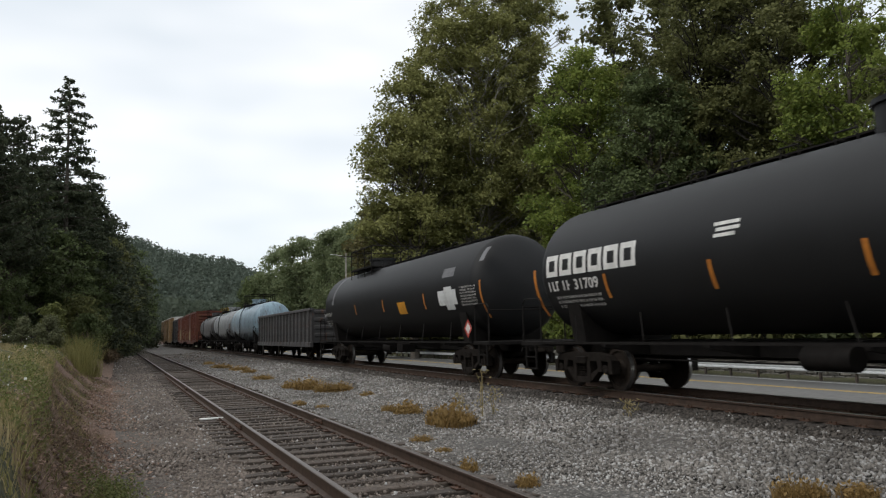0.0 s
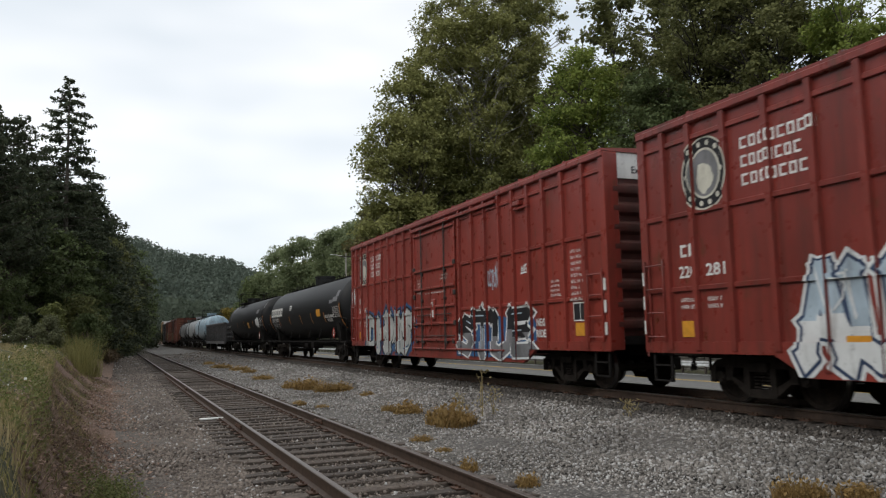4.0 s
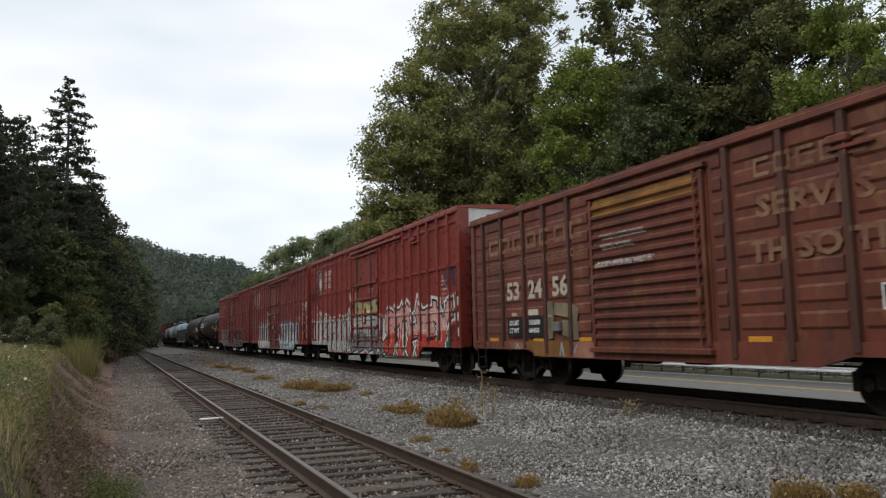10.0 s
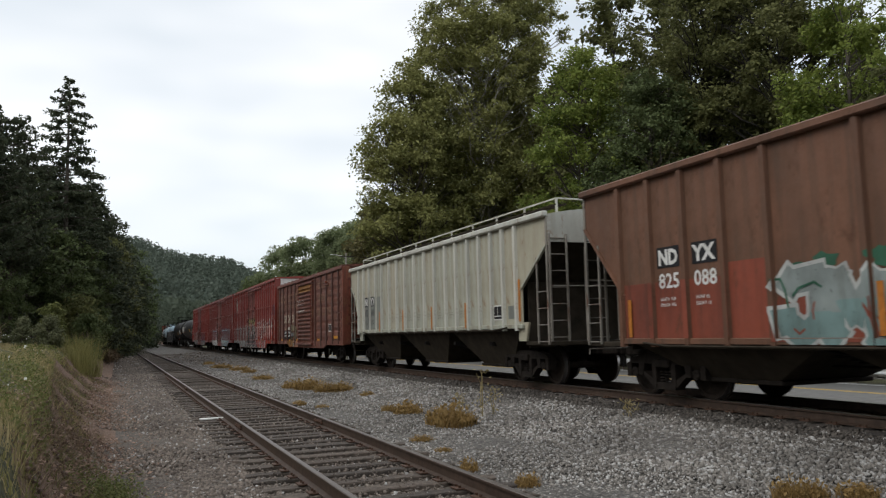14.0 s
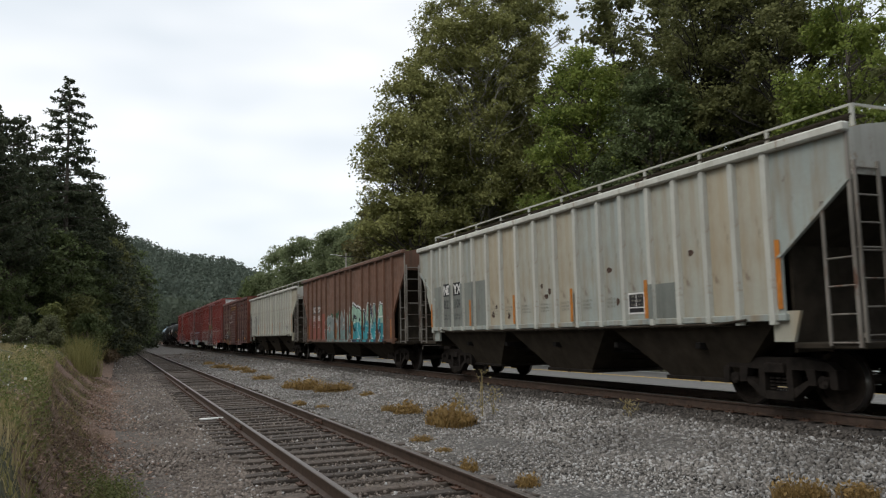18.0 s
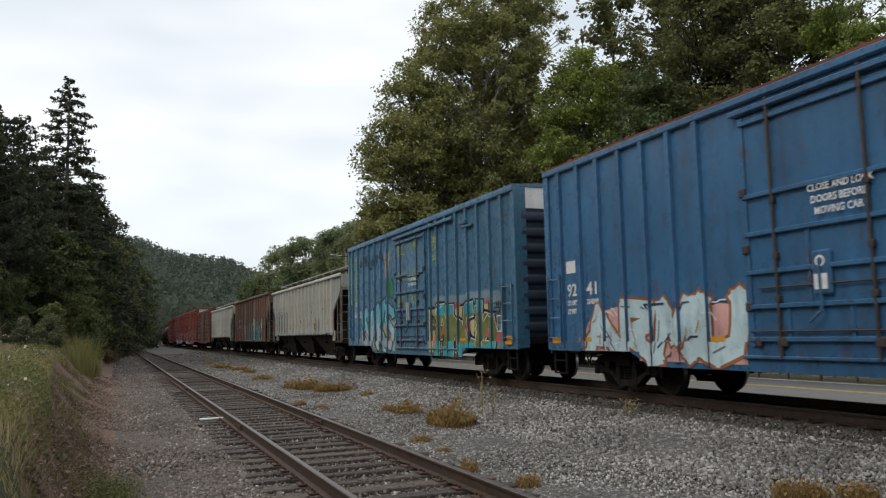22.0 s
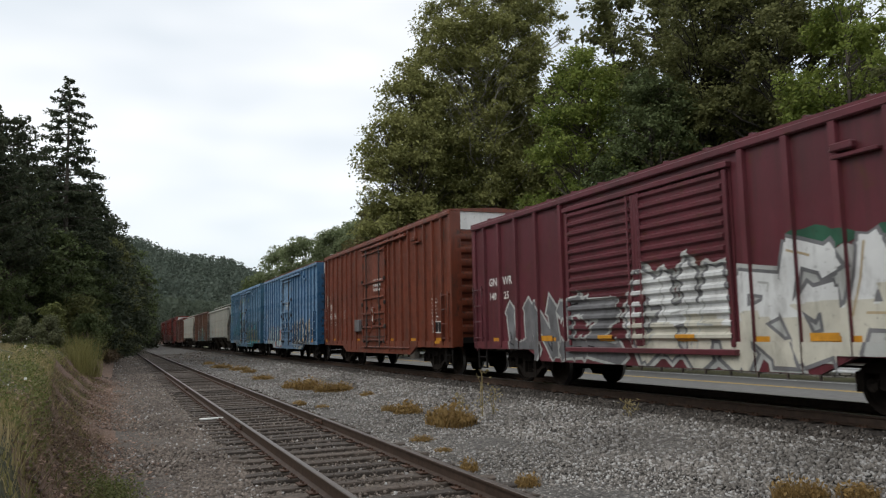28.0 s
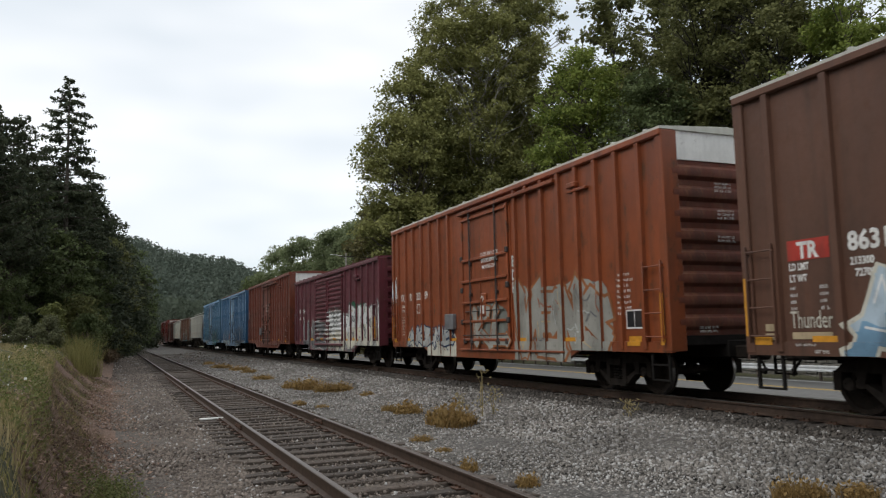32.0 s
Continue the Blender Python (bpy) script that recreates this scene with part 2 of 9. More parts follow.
    def mesh(self, name, smooth=True):
        me = bpy.data.meshes.new(name)
        me.from_pydata(self.v, [], self.f)
        bm = bmesh.new()
        bm.from_mesh(me)
        bmesh.ops.recalc_face_normals(bm, faces=bm.faces)
        bm.to_mesh(me)
        bm.free()
        if smooth:
            me.polygons.foreach_set("use_smooth", [True] * len(me.polygons))
            me.set_sharp_from_angle(angle=radians(38))
        return me


def np_mesh(name, v, f, smooth=False):
    """A mesh from arrays: v (n, 3), f (m, 3) or (m, 4)."""
    me = bpy.data.meshes.new(name)
    k = f.shape[1]
    me.vertices.add(len(v)); me.loops.add(f.size); me.polygons.add(len(f))
    me.vertices.foreach_set("co", v.astype(np.float32).ravel())
    me.loops.foreach_set("vertex_index", f.astype(np.int32).ravel())
    me.polygons.foreach_set("loop_start", np.arange(0, f.size, k, dtype=np.int32))
    if smooth:
        me.polygons.foreach_set("use_smooth", np.ones(len(f), dtype=bool))
    me.update(calc_edges=True)
    return me


def part(name, mb, material, parent=None, label="", m=None, smooth=True):
    me = mb.mesh(name, smooth) if isinstance(mb, MB) else mb
    if material is not None and not me.materials:
        me.materials.append(material)
    ob = new(name, me)
    if material is not None and me.materials[0] != material:
        ob.material_slots[0].link = "OBJECT"
        ob.material_slots[0].material = material
    if parent is not None:
        ob.parent = parent
    if m is not None:
        ob.matrix_basis = m
    if label:
        tagged(ob, label)
    return ob


def thing(name, label, category, group="", m=None, kind=""):
    ob = new(name)
    ob.empty_display_size = 0.3
    if m is not None:
        ob.matrix_basis = m
    return tagged(ob, label, category, group, kind)


TURN = pose(0, 0, 0, 0, 0, 180)

# ---- the line of the railway: straight, then bending to the right ----
TRACK_X, SIDING_X = 10.73, 2.885
BEND, RADIUS = 178.0, 450.0


def on_line(d, off=0.0, z=0.0):
    """The pose d metres along the main line, off metres to its right."""
    if d <= BEND:
        return pose(TRACK_X + off, d, z)
    a = min((d - BEND) / RADIUS, 1.3)
    r = RADIUS - off
    return pose(TRACK_X + RADIUS - r * math.cos(a), BEND + r * math.sin(a), z, 0, 0, -math.degrees(a))


def shift(y):
    """How far the line has bent to the right at y."""
    k = np.clip(np.asarray(y, float) - BEND, 0, 380)
    return RADIUS - np.sqrt(RADIUS ** 2 - k ** 2)

# ---- ground ----
rng = np.random.default_rng(5)
PROFILE = [(-900, 30.0), (-400, 26.0), (-120, 13.0), (-40, 4.2), (-14, 1.9), (-6, 1.15), (-3.2, 0.96), (-2.05, 0.86), (-1.72, 0.58), (-1.45, 0.22), (-0.9, -0.22), (-0.3, -0.47), (0.1, -0.52),
           (0.4, -0.50), (1.2, -0.455), (1.5, -0.475), (1.72, -0.482), (4.05, -0.478), (4.4, -0.466), (4.6, -0.46), (6.3, -0.47), (7.3, -0.40), (8.7, -0.23), (9.3, -0.205),
           (12.2, -0.205), (12.9, -0.24), (15.2, -1.05), (17.5, -1.42), (22.0, -1.42), (31.4, -1.42), (33.5, -1.2), (38, 0.2), (60, 5.0), (140, 16.0), (400, 22.0), (1500, 30.0)]
PU, PZ = np.array([p[0] for p in PROFILE]), np.array([p[1] for p in PROFILE])


def hills(x, y):
    """The wooded ridge at the valley's end."""
    far = np.clip((y - 420) / 330, 0, 1)
    far = far * far * (3 - 2 * far)
    ridge = 70 - 0.27 * (x - 20) + 4 * np.sin(x / 37.0) + 3 * np.sin(x / 13.0 + 1)
    return far * np.clip(ridge, 26, 170)


def flat(y):
    return 1 - np.clip((y - 420) / 330, 0, 1)


def draw_in(y):
    """How much nearer to the siding the bank's foot lies close to the viewpoint."""
    return 1.6 / np.clip(0.10 + 0.06 * np.asarray(y, float), 0.36, 1.6)


def bank_u(u, y):
    return np.where(u < 0, u * draw_in(y), u)


def ground_z(x, y):
    u = bank_u(x - shift(y), y)
    return np.interp(u, PU, PZ) * flat(y) + hills(x, y)


def lumps(x, y, k=1.0):
    return 0.5 * np.sin(x * 1.7 * k + 1.3 * np.sin(y * 0.9 * k)) + 0.5 * np.sin(y * 1.3 * k + 1.7 * np.sin(x * 1.1 * k))


us = np.array(sorted(set([-3000, -1500, -900, -600, -400, -250, -160, -120, -80, -60, -40, -30, -22, -17, -14, -11, -9, -7.5, -6, -5, -4.2]
              + list(np.round(np.arange(-3.6, 0.6, 0.12), 2)) + [0.8, 1.2, 1.5, 1.72, 2.9, 4.05, 4.4, 4.6, 5.2, 5.8, 6.3, 6.8, 7.3, 7.8, 8.3, 8.7, 9.3, 10.7, 12.2, 12.9, 13.6, 14.4, 15.2, 16.3, 17.5, 20, 22, 26, 31.4, 32.5, 33.5, 35, 38, 44, 52, 60, 75, 95, 120, 140, 180, 240, 320, 400, 550, 800, 1200, 1800, 3000])))
ys = np.concatenate([[-1500, -700, -300, -150, -80, -40, -20, -10], np.arange(-5, 36, 0.22), np.arange(36, 40, 0.5), np.arange(40, 90, 2), np.arange(90, 420, 8), np.arange(420, 1000, 20), [1100, 1300, 1700, 2300, 3200]])
U, Y = np.meshgrid(us, ys)
X = U + shift(Y)
Z = np.interp(bank_u(U, Y), PU, PZ) * flat(Y) + hills(X, Y)
soft = np.interp(bank_u(U, Y), [-8, -4, -2.2, -0.6, 0.3, 0.8, 4.2, 5.0, 6.3, 8.3, 8.8, 12.3, 15, 17.4, 22, 31.3, 34, 60, 3000], [0.3, 0.16, 0.14, 0.12, 0.03, 0.018, 0.018, 0.02, 0.03, 0.02, 0, 0, 0.05, 0.0, 0, 0, 0.1, 0.6, 0.6])
clod = np.interp(bank_u(U, Y), [-2.6, -1.9, -0.5, -0.1], [0.0, 1.0, 0.8, 0.0]) * ((Y > 2) & (Y < 60))
Z = Z + soft * (lumps(X, Y) + 0.5 * lumps(X, Y, 2.7)) + clod * (0.045 * lumps(X, Y, 6.3) + 0.03 * lumps(Y, X, 9.1) - 0.03 * np.abs(lumps(X + 3, Y, 4.1)))
nu, ny = len(us), len(ys)
idx = np.arange(nu * ny).reshape(ny, nu)
quads = np.stack([idx[:-1, :-1], idx[:-1, 1:], idx[1:, 1:], idx[1:, :-1]], -1).reshape(-1, 4)
gme = np_mesh("ground", np.stack([X.ravel(), Y.ravel(), Z.ravel()], 1), quads, True)
for key in ("gravel", "ballast", "dirt", "turf", "forest", "hillside", "oily"):
    gme.materials.append(M[key])
yc = (Y[:-1, :-1] + Y[1:, 1:]).ravel() / 2
uc = bank_u((U[:-1, :-1] + U[1:, 1:]).ravel() / 2, yc)
wob = 0.18 * lumps(uc * 2, yc * 0.8)
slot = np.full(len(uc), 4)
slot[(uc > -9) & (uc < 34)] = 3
slot[(uc + wob > -1.85) & (uc < 34)] = 2
slot[(uc + wob * 0.8 > -0.12) & (uc < 34)] = 0
slot[(uc > 4.2) & (uc < 15.5)] = 1
slot[(uc > 8.6) & (uc < 12.9)] = 6
slot[(uc > 15.5) & (uc < 34)] = 3
slot[yc > 425] = 5
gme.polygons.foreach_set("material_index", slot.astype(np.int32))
tagged(new("ground", gme), "gravel track bed between a grassy bank and a road", "ground", kind="structure")


def strip(name, u0, u1, z, y0, y1, step, mat, label, cat="", parent=None, thick=0.05):
    """A ribbon that follows the line: road, paint."""
    yy = np.arange(y0, y1 + step, step).astype(float)
    v = np.concatenate([np.stack([np.full_like(yy, uu) + shift(yy), yy, np.full_like(yy, zz)], 1) for uu, zz in ((u0, z), (u1, z), (u1, z - thick), (u0, z - thick))])
    n = len(yy)
    i = np.arange(n - 1)
    f = np.concatenate([np.stack([a * n + i, b * n + i, b * n + i + 1, a * n + i + 1], 1) for a, b in ((0, 1), (1, 2), (2, 3), (3, 0))])
    me = np_mesh(name, v, f)
    ob = part(name, me, mat, parent, label)
    if cat:
        tagged(ob, label, cat, kind="structure")
    return ob


ROAD_Z = -1.35
road = strip("road", 22.4, 31.0, ROAD_Z, -160, 420, 4, M["asphalt"], "grey two-lane asphalt road beside the railway", "road", thick=0.12)
for u in (26.72, 27.0):
    strip("centre_line", u, u + 0.11, ROAD_Z + 0.005, -160, 420, 4, M["line_yellow"], "faded yellow centre line", parent=road, thick=0.004)
for u in (23.2, 30.3):
    strip("edge_line", u, u + 0.11, ROAD_Z + 0.005, -160, 420, 4, M["line_white"], "white edge line", parent=road, thick=0.004)

# guardrail along the road's far edge
guard = thing("guardrail", "galvanised steel guardrail on posts beside the road", "guardrail", kind="structure")
GY = np.arange(-40, 180, 4.0)
for y0 in GY:
    rail = MB()
    prof = [(0.0, 0.0), (0.05, 0.03), (0.05, 0.09), (0.0, 0.13), (0.0, 0.18), (0.05, 0.22), (0.05, 0.28), (0.0, 0.31), (-0.02, 0.31), (-0.02, 0.0)]
    rail.prism([(-a, b) for a, b in prof], 1, 0, 3.99)
    part("beam", rail, M["zinc"], guard, m=pose(31.35 + float(shift(y0)), y0, ROAD_Z + 0.39), smooth=False)
post_me = MB().box(-0.07, 0.07, -0.05, 0.05, -0.15, 0.70, 0.01).mesh("post")
for y0 in np.arange(-40, 180, 2.0):
    part("post", post_me, M["tie"], guard, m=pose(31.48 + float(shift(y0)), y0, ROAD_Z))
# dark dry-stone wall behind it, stone by stone
wall = thing("stone_wall", "low dark stone wall behind the guardrail", "wall", kind="structure")
stone_mes = []
for i in range(6):
    b = MB().box(-0.2, 0.2, -0.33, 0.33, -0.14, 0.14, 0.05)
    b.v = [(x + rng.normal(0, 0.02), y + rng.normal(0, 0.025), z + rng.normal(0, 0.015)) for x, y, z in b.v]
    stone_mes.append(b.mesh("stone"))
core = MB().box(33.05, 33.3, 4, 74, -1.6, -0.3)
part("core", core, M["wallstone"], wall)
for row in range(4):
    for i in range(70):
        part("stone", stone_mes[(i * 5 + row * 3) % 6], M["wallstone"], wall, m=pose(32.95 + rng.normal(0, 0.03), 9 + i * 0.68 + 0.34 * (row % 2), -1.35 + 0.29 * row, 0, 0, rng.normal(0, 3)))

# ---- tracks ----
def rail_set(name, x, z, mats, y0, y1, joints, label):
    ob = thing(name, label, "railway track", kind="structure")
    prof = [(-0.070, -0.170), (0.070, -0.170), (0.070, -0.158), (0.012, -0.140), (0.010, -0.045), (0.035, -0.035), (0.036, -0.008), (0.028, 0.0), (-0.028, 0.0), (-0.036, -0.008), (-0.035, -0.035), (-0.010, -0.045), (-0.012, -0.140), (-0.070, -0.158)]
    for side in (-0.7525, 0.7525):
        yy = np.concatenate([np.arange(y0, BEND, 12.0), np.arange(BEND, y1, 5.0)])
        for ya, yb in zip(yy, yy[1:]):
            xa, xb = x + side + float(shift(ya)), x + side + float(shift(yb))
            b = MB()
            n = len(prof)
            gap = 0.004 if joints else 0.0
            b.add([(xa + p, ya + gap, z + q) for p, q in prof] + [(xb + p, yb, z + q) for p, q in prof],
                  [(i, (i + 1) % n, n + (i + 1) % n, n + i) for i in range(n)] + [tuple(range(n - 1, -1, -1)), tuple(range(n, 2 * n))])
            me = b.mesh("rail", False)
            me.materials.append(mats[0]); me.materials.append(mats[1])
            for p in me.polygons:
                if p.normal.z > 0.5 and p.center.z > z - 0.02:
                    p.material_index = 1
            part("rail", me, None, ob)
            if joints and ya < 60:
                j = MB()
                for s in (-1, 1):
                    j.box(min(s * 0.012, s * 0.045), max(s * 0.012, s * 0.045), -0.3, 0.3, -0.125, -0.05, 0.008)
                    for k in (-0.2, -0.07, 0.07, 0.2):
                        j.cyl((s * 0.045, k, -0.088), (s * 0.07, k, -0.088), 0.014, 6)
                part("joint_bar", j, M["plate"], ob, m=pose(xa, ya, z))
    return ob


siding = rail_set("siding_track", SIDING_X, -0.25, (M["rail"], M["rail_head"]), -9, 330, True, "old rusty siding rails on weathered wooden ties")
mainline = rail_set("main_track", TRACK_X, 0.0, (M["rail"], M["rail_head_main"]), -24, 420, False, "main line rails with bright worn heads on dark ties")


def ties(track, x, z, mat, y0, y1, step, near, length, rough_ends):
    forms = []
    for i in range(8):
        b = MB().box(-length / 2, length / 2, -0.115, 0.115, -0.17, 0, 0.012)
        b.v = [(p[0] + rng.normal(0, 0.004) + (0.05 * rng.normal() if rough_ends and abs(p[0]) > 1 else 0), p[1] + rng.normal(0, 0.006), p[2] + rng.normal(0, 0.005)) for p in b.v]
        forms.append(b.mesh("tie", False))
    plate_me = MB().box(-0.17, 0.17, -0.09, 0.09, 0, 0.018, 0.004)
    for s in (-0.11, 0.11):
        for k in (-0.05, 0.05):
            plate_me.box(s - 0.012, s + 0.012, k - 0.012, k + 0.012, 0.018, 0.045)
    plate_me = plate_me.mesh("tie_plate")
    y, rest = y0, MB()
    while y < y1:
        dx, rz = rng.normal(0, 0.03), rng.normal(0, 0.9)
        xx = x + float(shift(y)) + dx
        if y < near:
            part("tie", forms[int(rng.integers(8))], mat, track, m=pose(xx, y, z + rng.normal(0, 0.008), rng.normal(0, 0.6), 0, rz))
            if y < near * 0.6:
                for s in (-0.7525, 0.7525):
                    part("tie_plate", plate_me, M["plate"], track, m=pose(xx + s - dx, y, z + 0.002))
        else:
            rest.box(xx - length / 2, xx + length / 2, y - 0.115, y + 0.115, z - 0.17, z)
        y += step * (1 + rng.normal(0, 0.04))
    if rest.f:
        tagged(part("distant_ties", rest, mat, track), kind="stuff")


ties(siding, SIDING_X, -0.425, M["tie"], -3, 240, 0.53, 62, 2.55, True)
ties(mainline, TRACK_X, -0.18, M["tie_dark"], -8, 240, 0.52, 55, 2.6, False)

# ---- rolling stock ----
# car space: y forward along the line, x to the line's right, z = 0 on the rail; "u" is metres behind the car's front end
PANEL, PROUD = 1.522, 1.60
RAILS = {}                     # by car: heights of its panel rails, and the door between them
INFO = {}                      # by car: length, and where its side ends below
TRAIN = []                     # (car, front end at t = 0, length)
WHEELS = ([], [])              # leading and trailing wheelsets of the bogies

wheel_mb = MB()
for s in (-1, 1):
    prof = [(s * 0.66, 0.10), (s * 0.66, 0.30), (s * 0.675, 0.40), (s * 0.675, 0.490), (s * 0.705, 0.490), (s * 0.715, 0.462), (s * 0.80, 0.452), (s * 0.80, 0.38), (s * 0.765, 0.36), (s * 0.75, 0.20), (s * 0.80, 0.15), (s * 0.80, 0.10)]
    n, m_ = 22, len(prof)
    wheel_mb.add([(x, r * math.cos(2 * math.pi * i / n), r * math.sin(2 * math.pi * i / n)) for x, r in prof for i in range(n)],
                 [(j * n + i, (j + 1) % m_ * n + i, (j + 1) % m_ * n + (i + 1) % n, j * n + (i + 1) % n) for j in range(m_) for i in range(n)])
wheel_mb.cyl((-1.05, 0, 0), (1.05, 0, 0), 0.075, 10)
WHEEL_ME = wheel_mb.mesh("wheelset")
WHEEL_ME.materials.append(M["wheel"]); WHEEL_ME.materials.append(M["tread"])
for p in WHEEL_ME.polygons:
    r = math.hypot(p.center.y, p.center.z)
    if 0.44 < r < 0.48 and abs(p.normal.x) < 0.5:
        p.material_index = 1
cap_mb = MB()
for k in range(3):
    a = 2 * math.pi * k / 3
    cap_mb.cyl((0, 0.05 * math.cos(a), 0.05 * math.sin(a)), (-0.035, 0.05 * math.cos(a), 0.05 * math.sin(a)), 0.018, 6)
cap_mb.cyl((0, 0, 0), (-0.02, 0, 0), 0.095, 12)
CAP_ME = cap_mb.mesh("bearing_cap")

# cast side frame, seen from the side as (y, z)
sf = MB()
sf.prism([(-1.13, 0.62), (1.13, 0.62), (1.0, 0.74), (0.5, 0.81), (-0.5, 0.81), (-1.0, 0.74)], 0, -1.12, -0.95)
for s in (-1, 1):
    sf.prism([(s * 1.14, 0.64), (s * 1.14, 0.36), (s * 1.02, 0.36), (s * 1.0, 0.64)], 0, -1.14, -0.93)
    sf.prism([(s * 0.76, 0.64), (s * 0.76, 0.40), (s * 0.64, 0.40), (s * 0.58, 0.64)], 0, -1.14, -0.93)
    sf.prism([(s * 0.70, 0.52), (s * 0.62, 0.40), (s * 0.30, 0.16), (s * 0.22, 0.28)], 0, -1.13, -0.94)
    sf.prism([(s * 0.34, 0.62), (s * 0.34, 0.18), (s * 0.22, 0.18), (s * 0.22, 0.62)], 0, -1.15, -0.93)
sf.prism([(-0.36, 0.28), (0.36, 0.28), (0.32, 0.15), (-0.32, 0.15)], 0, -1.14, -0.92)
SF_ME = sf.mesh("side_frame", False)
sp = MB()
for dy in (-0.13, 0.0, 0.13):
    for k in range(5):
        sp.cyl((-1.05, dy, 0.30 + 0.055 * k), (-1.05, dy, 0.33 + 0.055 * k), 0.058, 8)
SPRING_ME = sp.mesh("spring_nest")
bol = MB().box(-1.2, 1.2, -0.2, 0.2, 0.56, 0.72, 0.02).box(-0.4, 0.4, -0.28, 0.28, 0.70, 0.86, 0.02)
for s in (-1, 1):
    bol.box(-0.9, 0.9, s * 0.42 - 0.05, s * 0.42 + 0.05, 0.34, 0.44)
    for x in (-0.76, 0.76):
        bol.box(x - 0.05, x + 0.05, s * 0.42 - 0.04 + (0 if s > 0 else -0.06), s * 0.42 + 0.04 + (0.06 if s > 0 else 0), 0.32, 0.58)
BOL_ME = bol.mesh("bogie", False)
knuckle = MB().box(-0.12, 0.12, -0.1, 0.42, 0.72, 0.96, 0.03).box(-0.16, 0.08, 0.38, 0.62, 0.70, 0.98, 0.05).box(0.06, 0.17, 0.44, 0.60, 0.74, 0.94, 0.03)
KNUCKLE_ME = knuckle.mesh("coupler", False)
hose = MB()
pts = [(-0.32, 0.1, 0.74), (-0.30, 0.22, 0.62), (-0.22, 0.36, 0.50), (-0.1, 0.48, 0.46), (0.0, 0.55, 0.50)]
hose.tube(pts, 0.024, 7).cyl((0, 0.53, 0.47), (0.02, 0.60, 0.55), 0.04, 8)
HOSE_ME = hose.mesh("air_hose")
cut = MB().tube([(-1.45, 0.08, 0.78), (-1.40, 0.12, 0.90), (-0.5, 0.12, 0.90), (-0.12, 0.35, 0.98)], 0.014, 5)
CUT_ME = cut.mesh("cut_lever")
step_mb = MB()
for y in (-0.24, 0.24):
    step_mb.box(-0.02, 0.02, y - 0.025, y + 0.025, 0.34, 0.98)
step_mb.box(-0.03, 0.03, -0.24, 0.24, 0.34, 0.37).box(-0.03, 0.03, -0.24, 0.24, 0.62, 0.65)
STEP_ME = step_mb.mesh("sill_step", False)


def ladder_me(z0, z1, width, rungs, proud=0.09, stile=0.035):
    b = MB()
    for y in (-width / 2, width / 2):
        b.box(-proud - 0.02, -proud + 0.02, y - stile / 2, y + stile / 2, z0 - 0.1, z1 + 0.1, 0.006)
        for z in (z0, z1):
            b.box(-proud, 0.01, y - 0.03, y + 0.03, z - 0.03, z + 0.03)
    for i in range(rungs):
        z = z0 + (z1 - z0) * i / (rungs - 1)
        b.cyl((-proud, -width / 2, z), (-proud, width / 2, z), 0.014, 6)
    return b.mesh("ladder")


def grab_me(width, rows, z0, pitch):
    b = MB()
    for i in range(rows):
        z = z0 + i * pitch
        b.tube([(0, -width / 2, z), (-0.09, -width / 2, z), (-0.09, width / 2, z), (0, width / 2, z)], 0.013, 6)
    return b.mesh("grab_iron")


LADDER_LOW = ladder_me(1.15, 2.45, 0.52, 4)
GRABS_LOW = grab_me(0.5, 4, 1.05, 0.42)
STRIP_ME = MB().box(-0.006, 0, -0.24, 0.24, -0.065, 0.065).mesh("reflective_strip", False)
STRIP_V_ME = MB().box(-0.006, 0, -0.05, 0.05, -0.36, 0.36).mesh("reflective_strip", False)


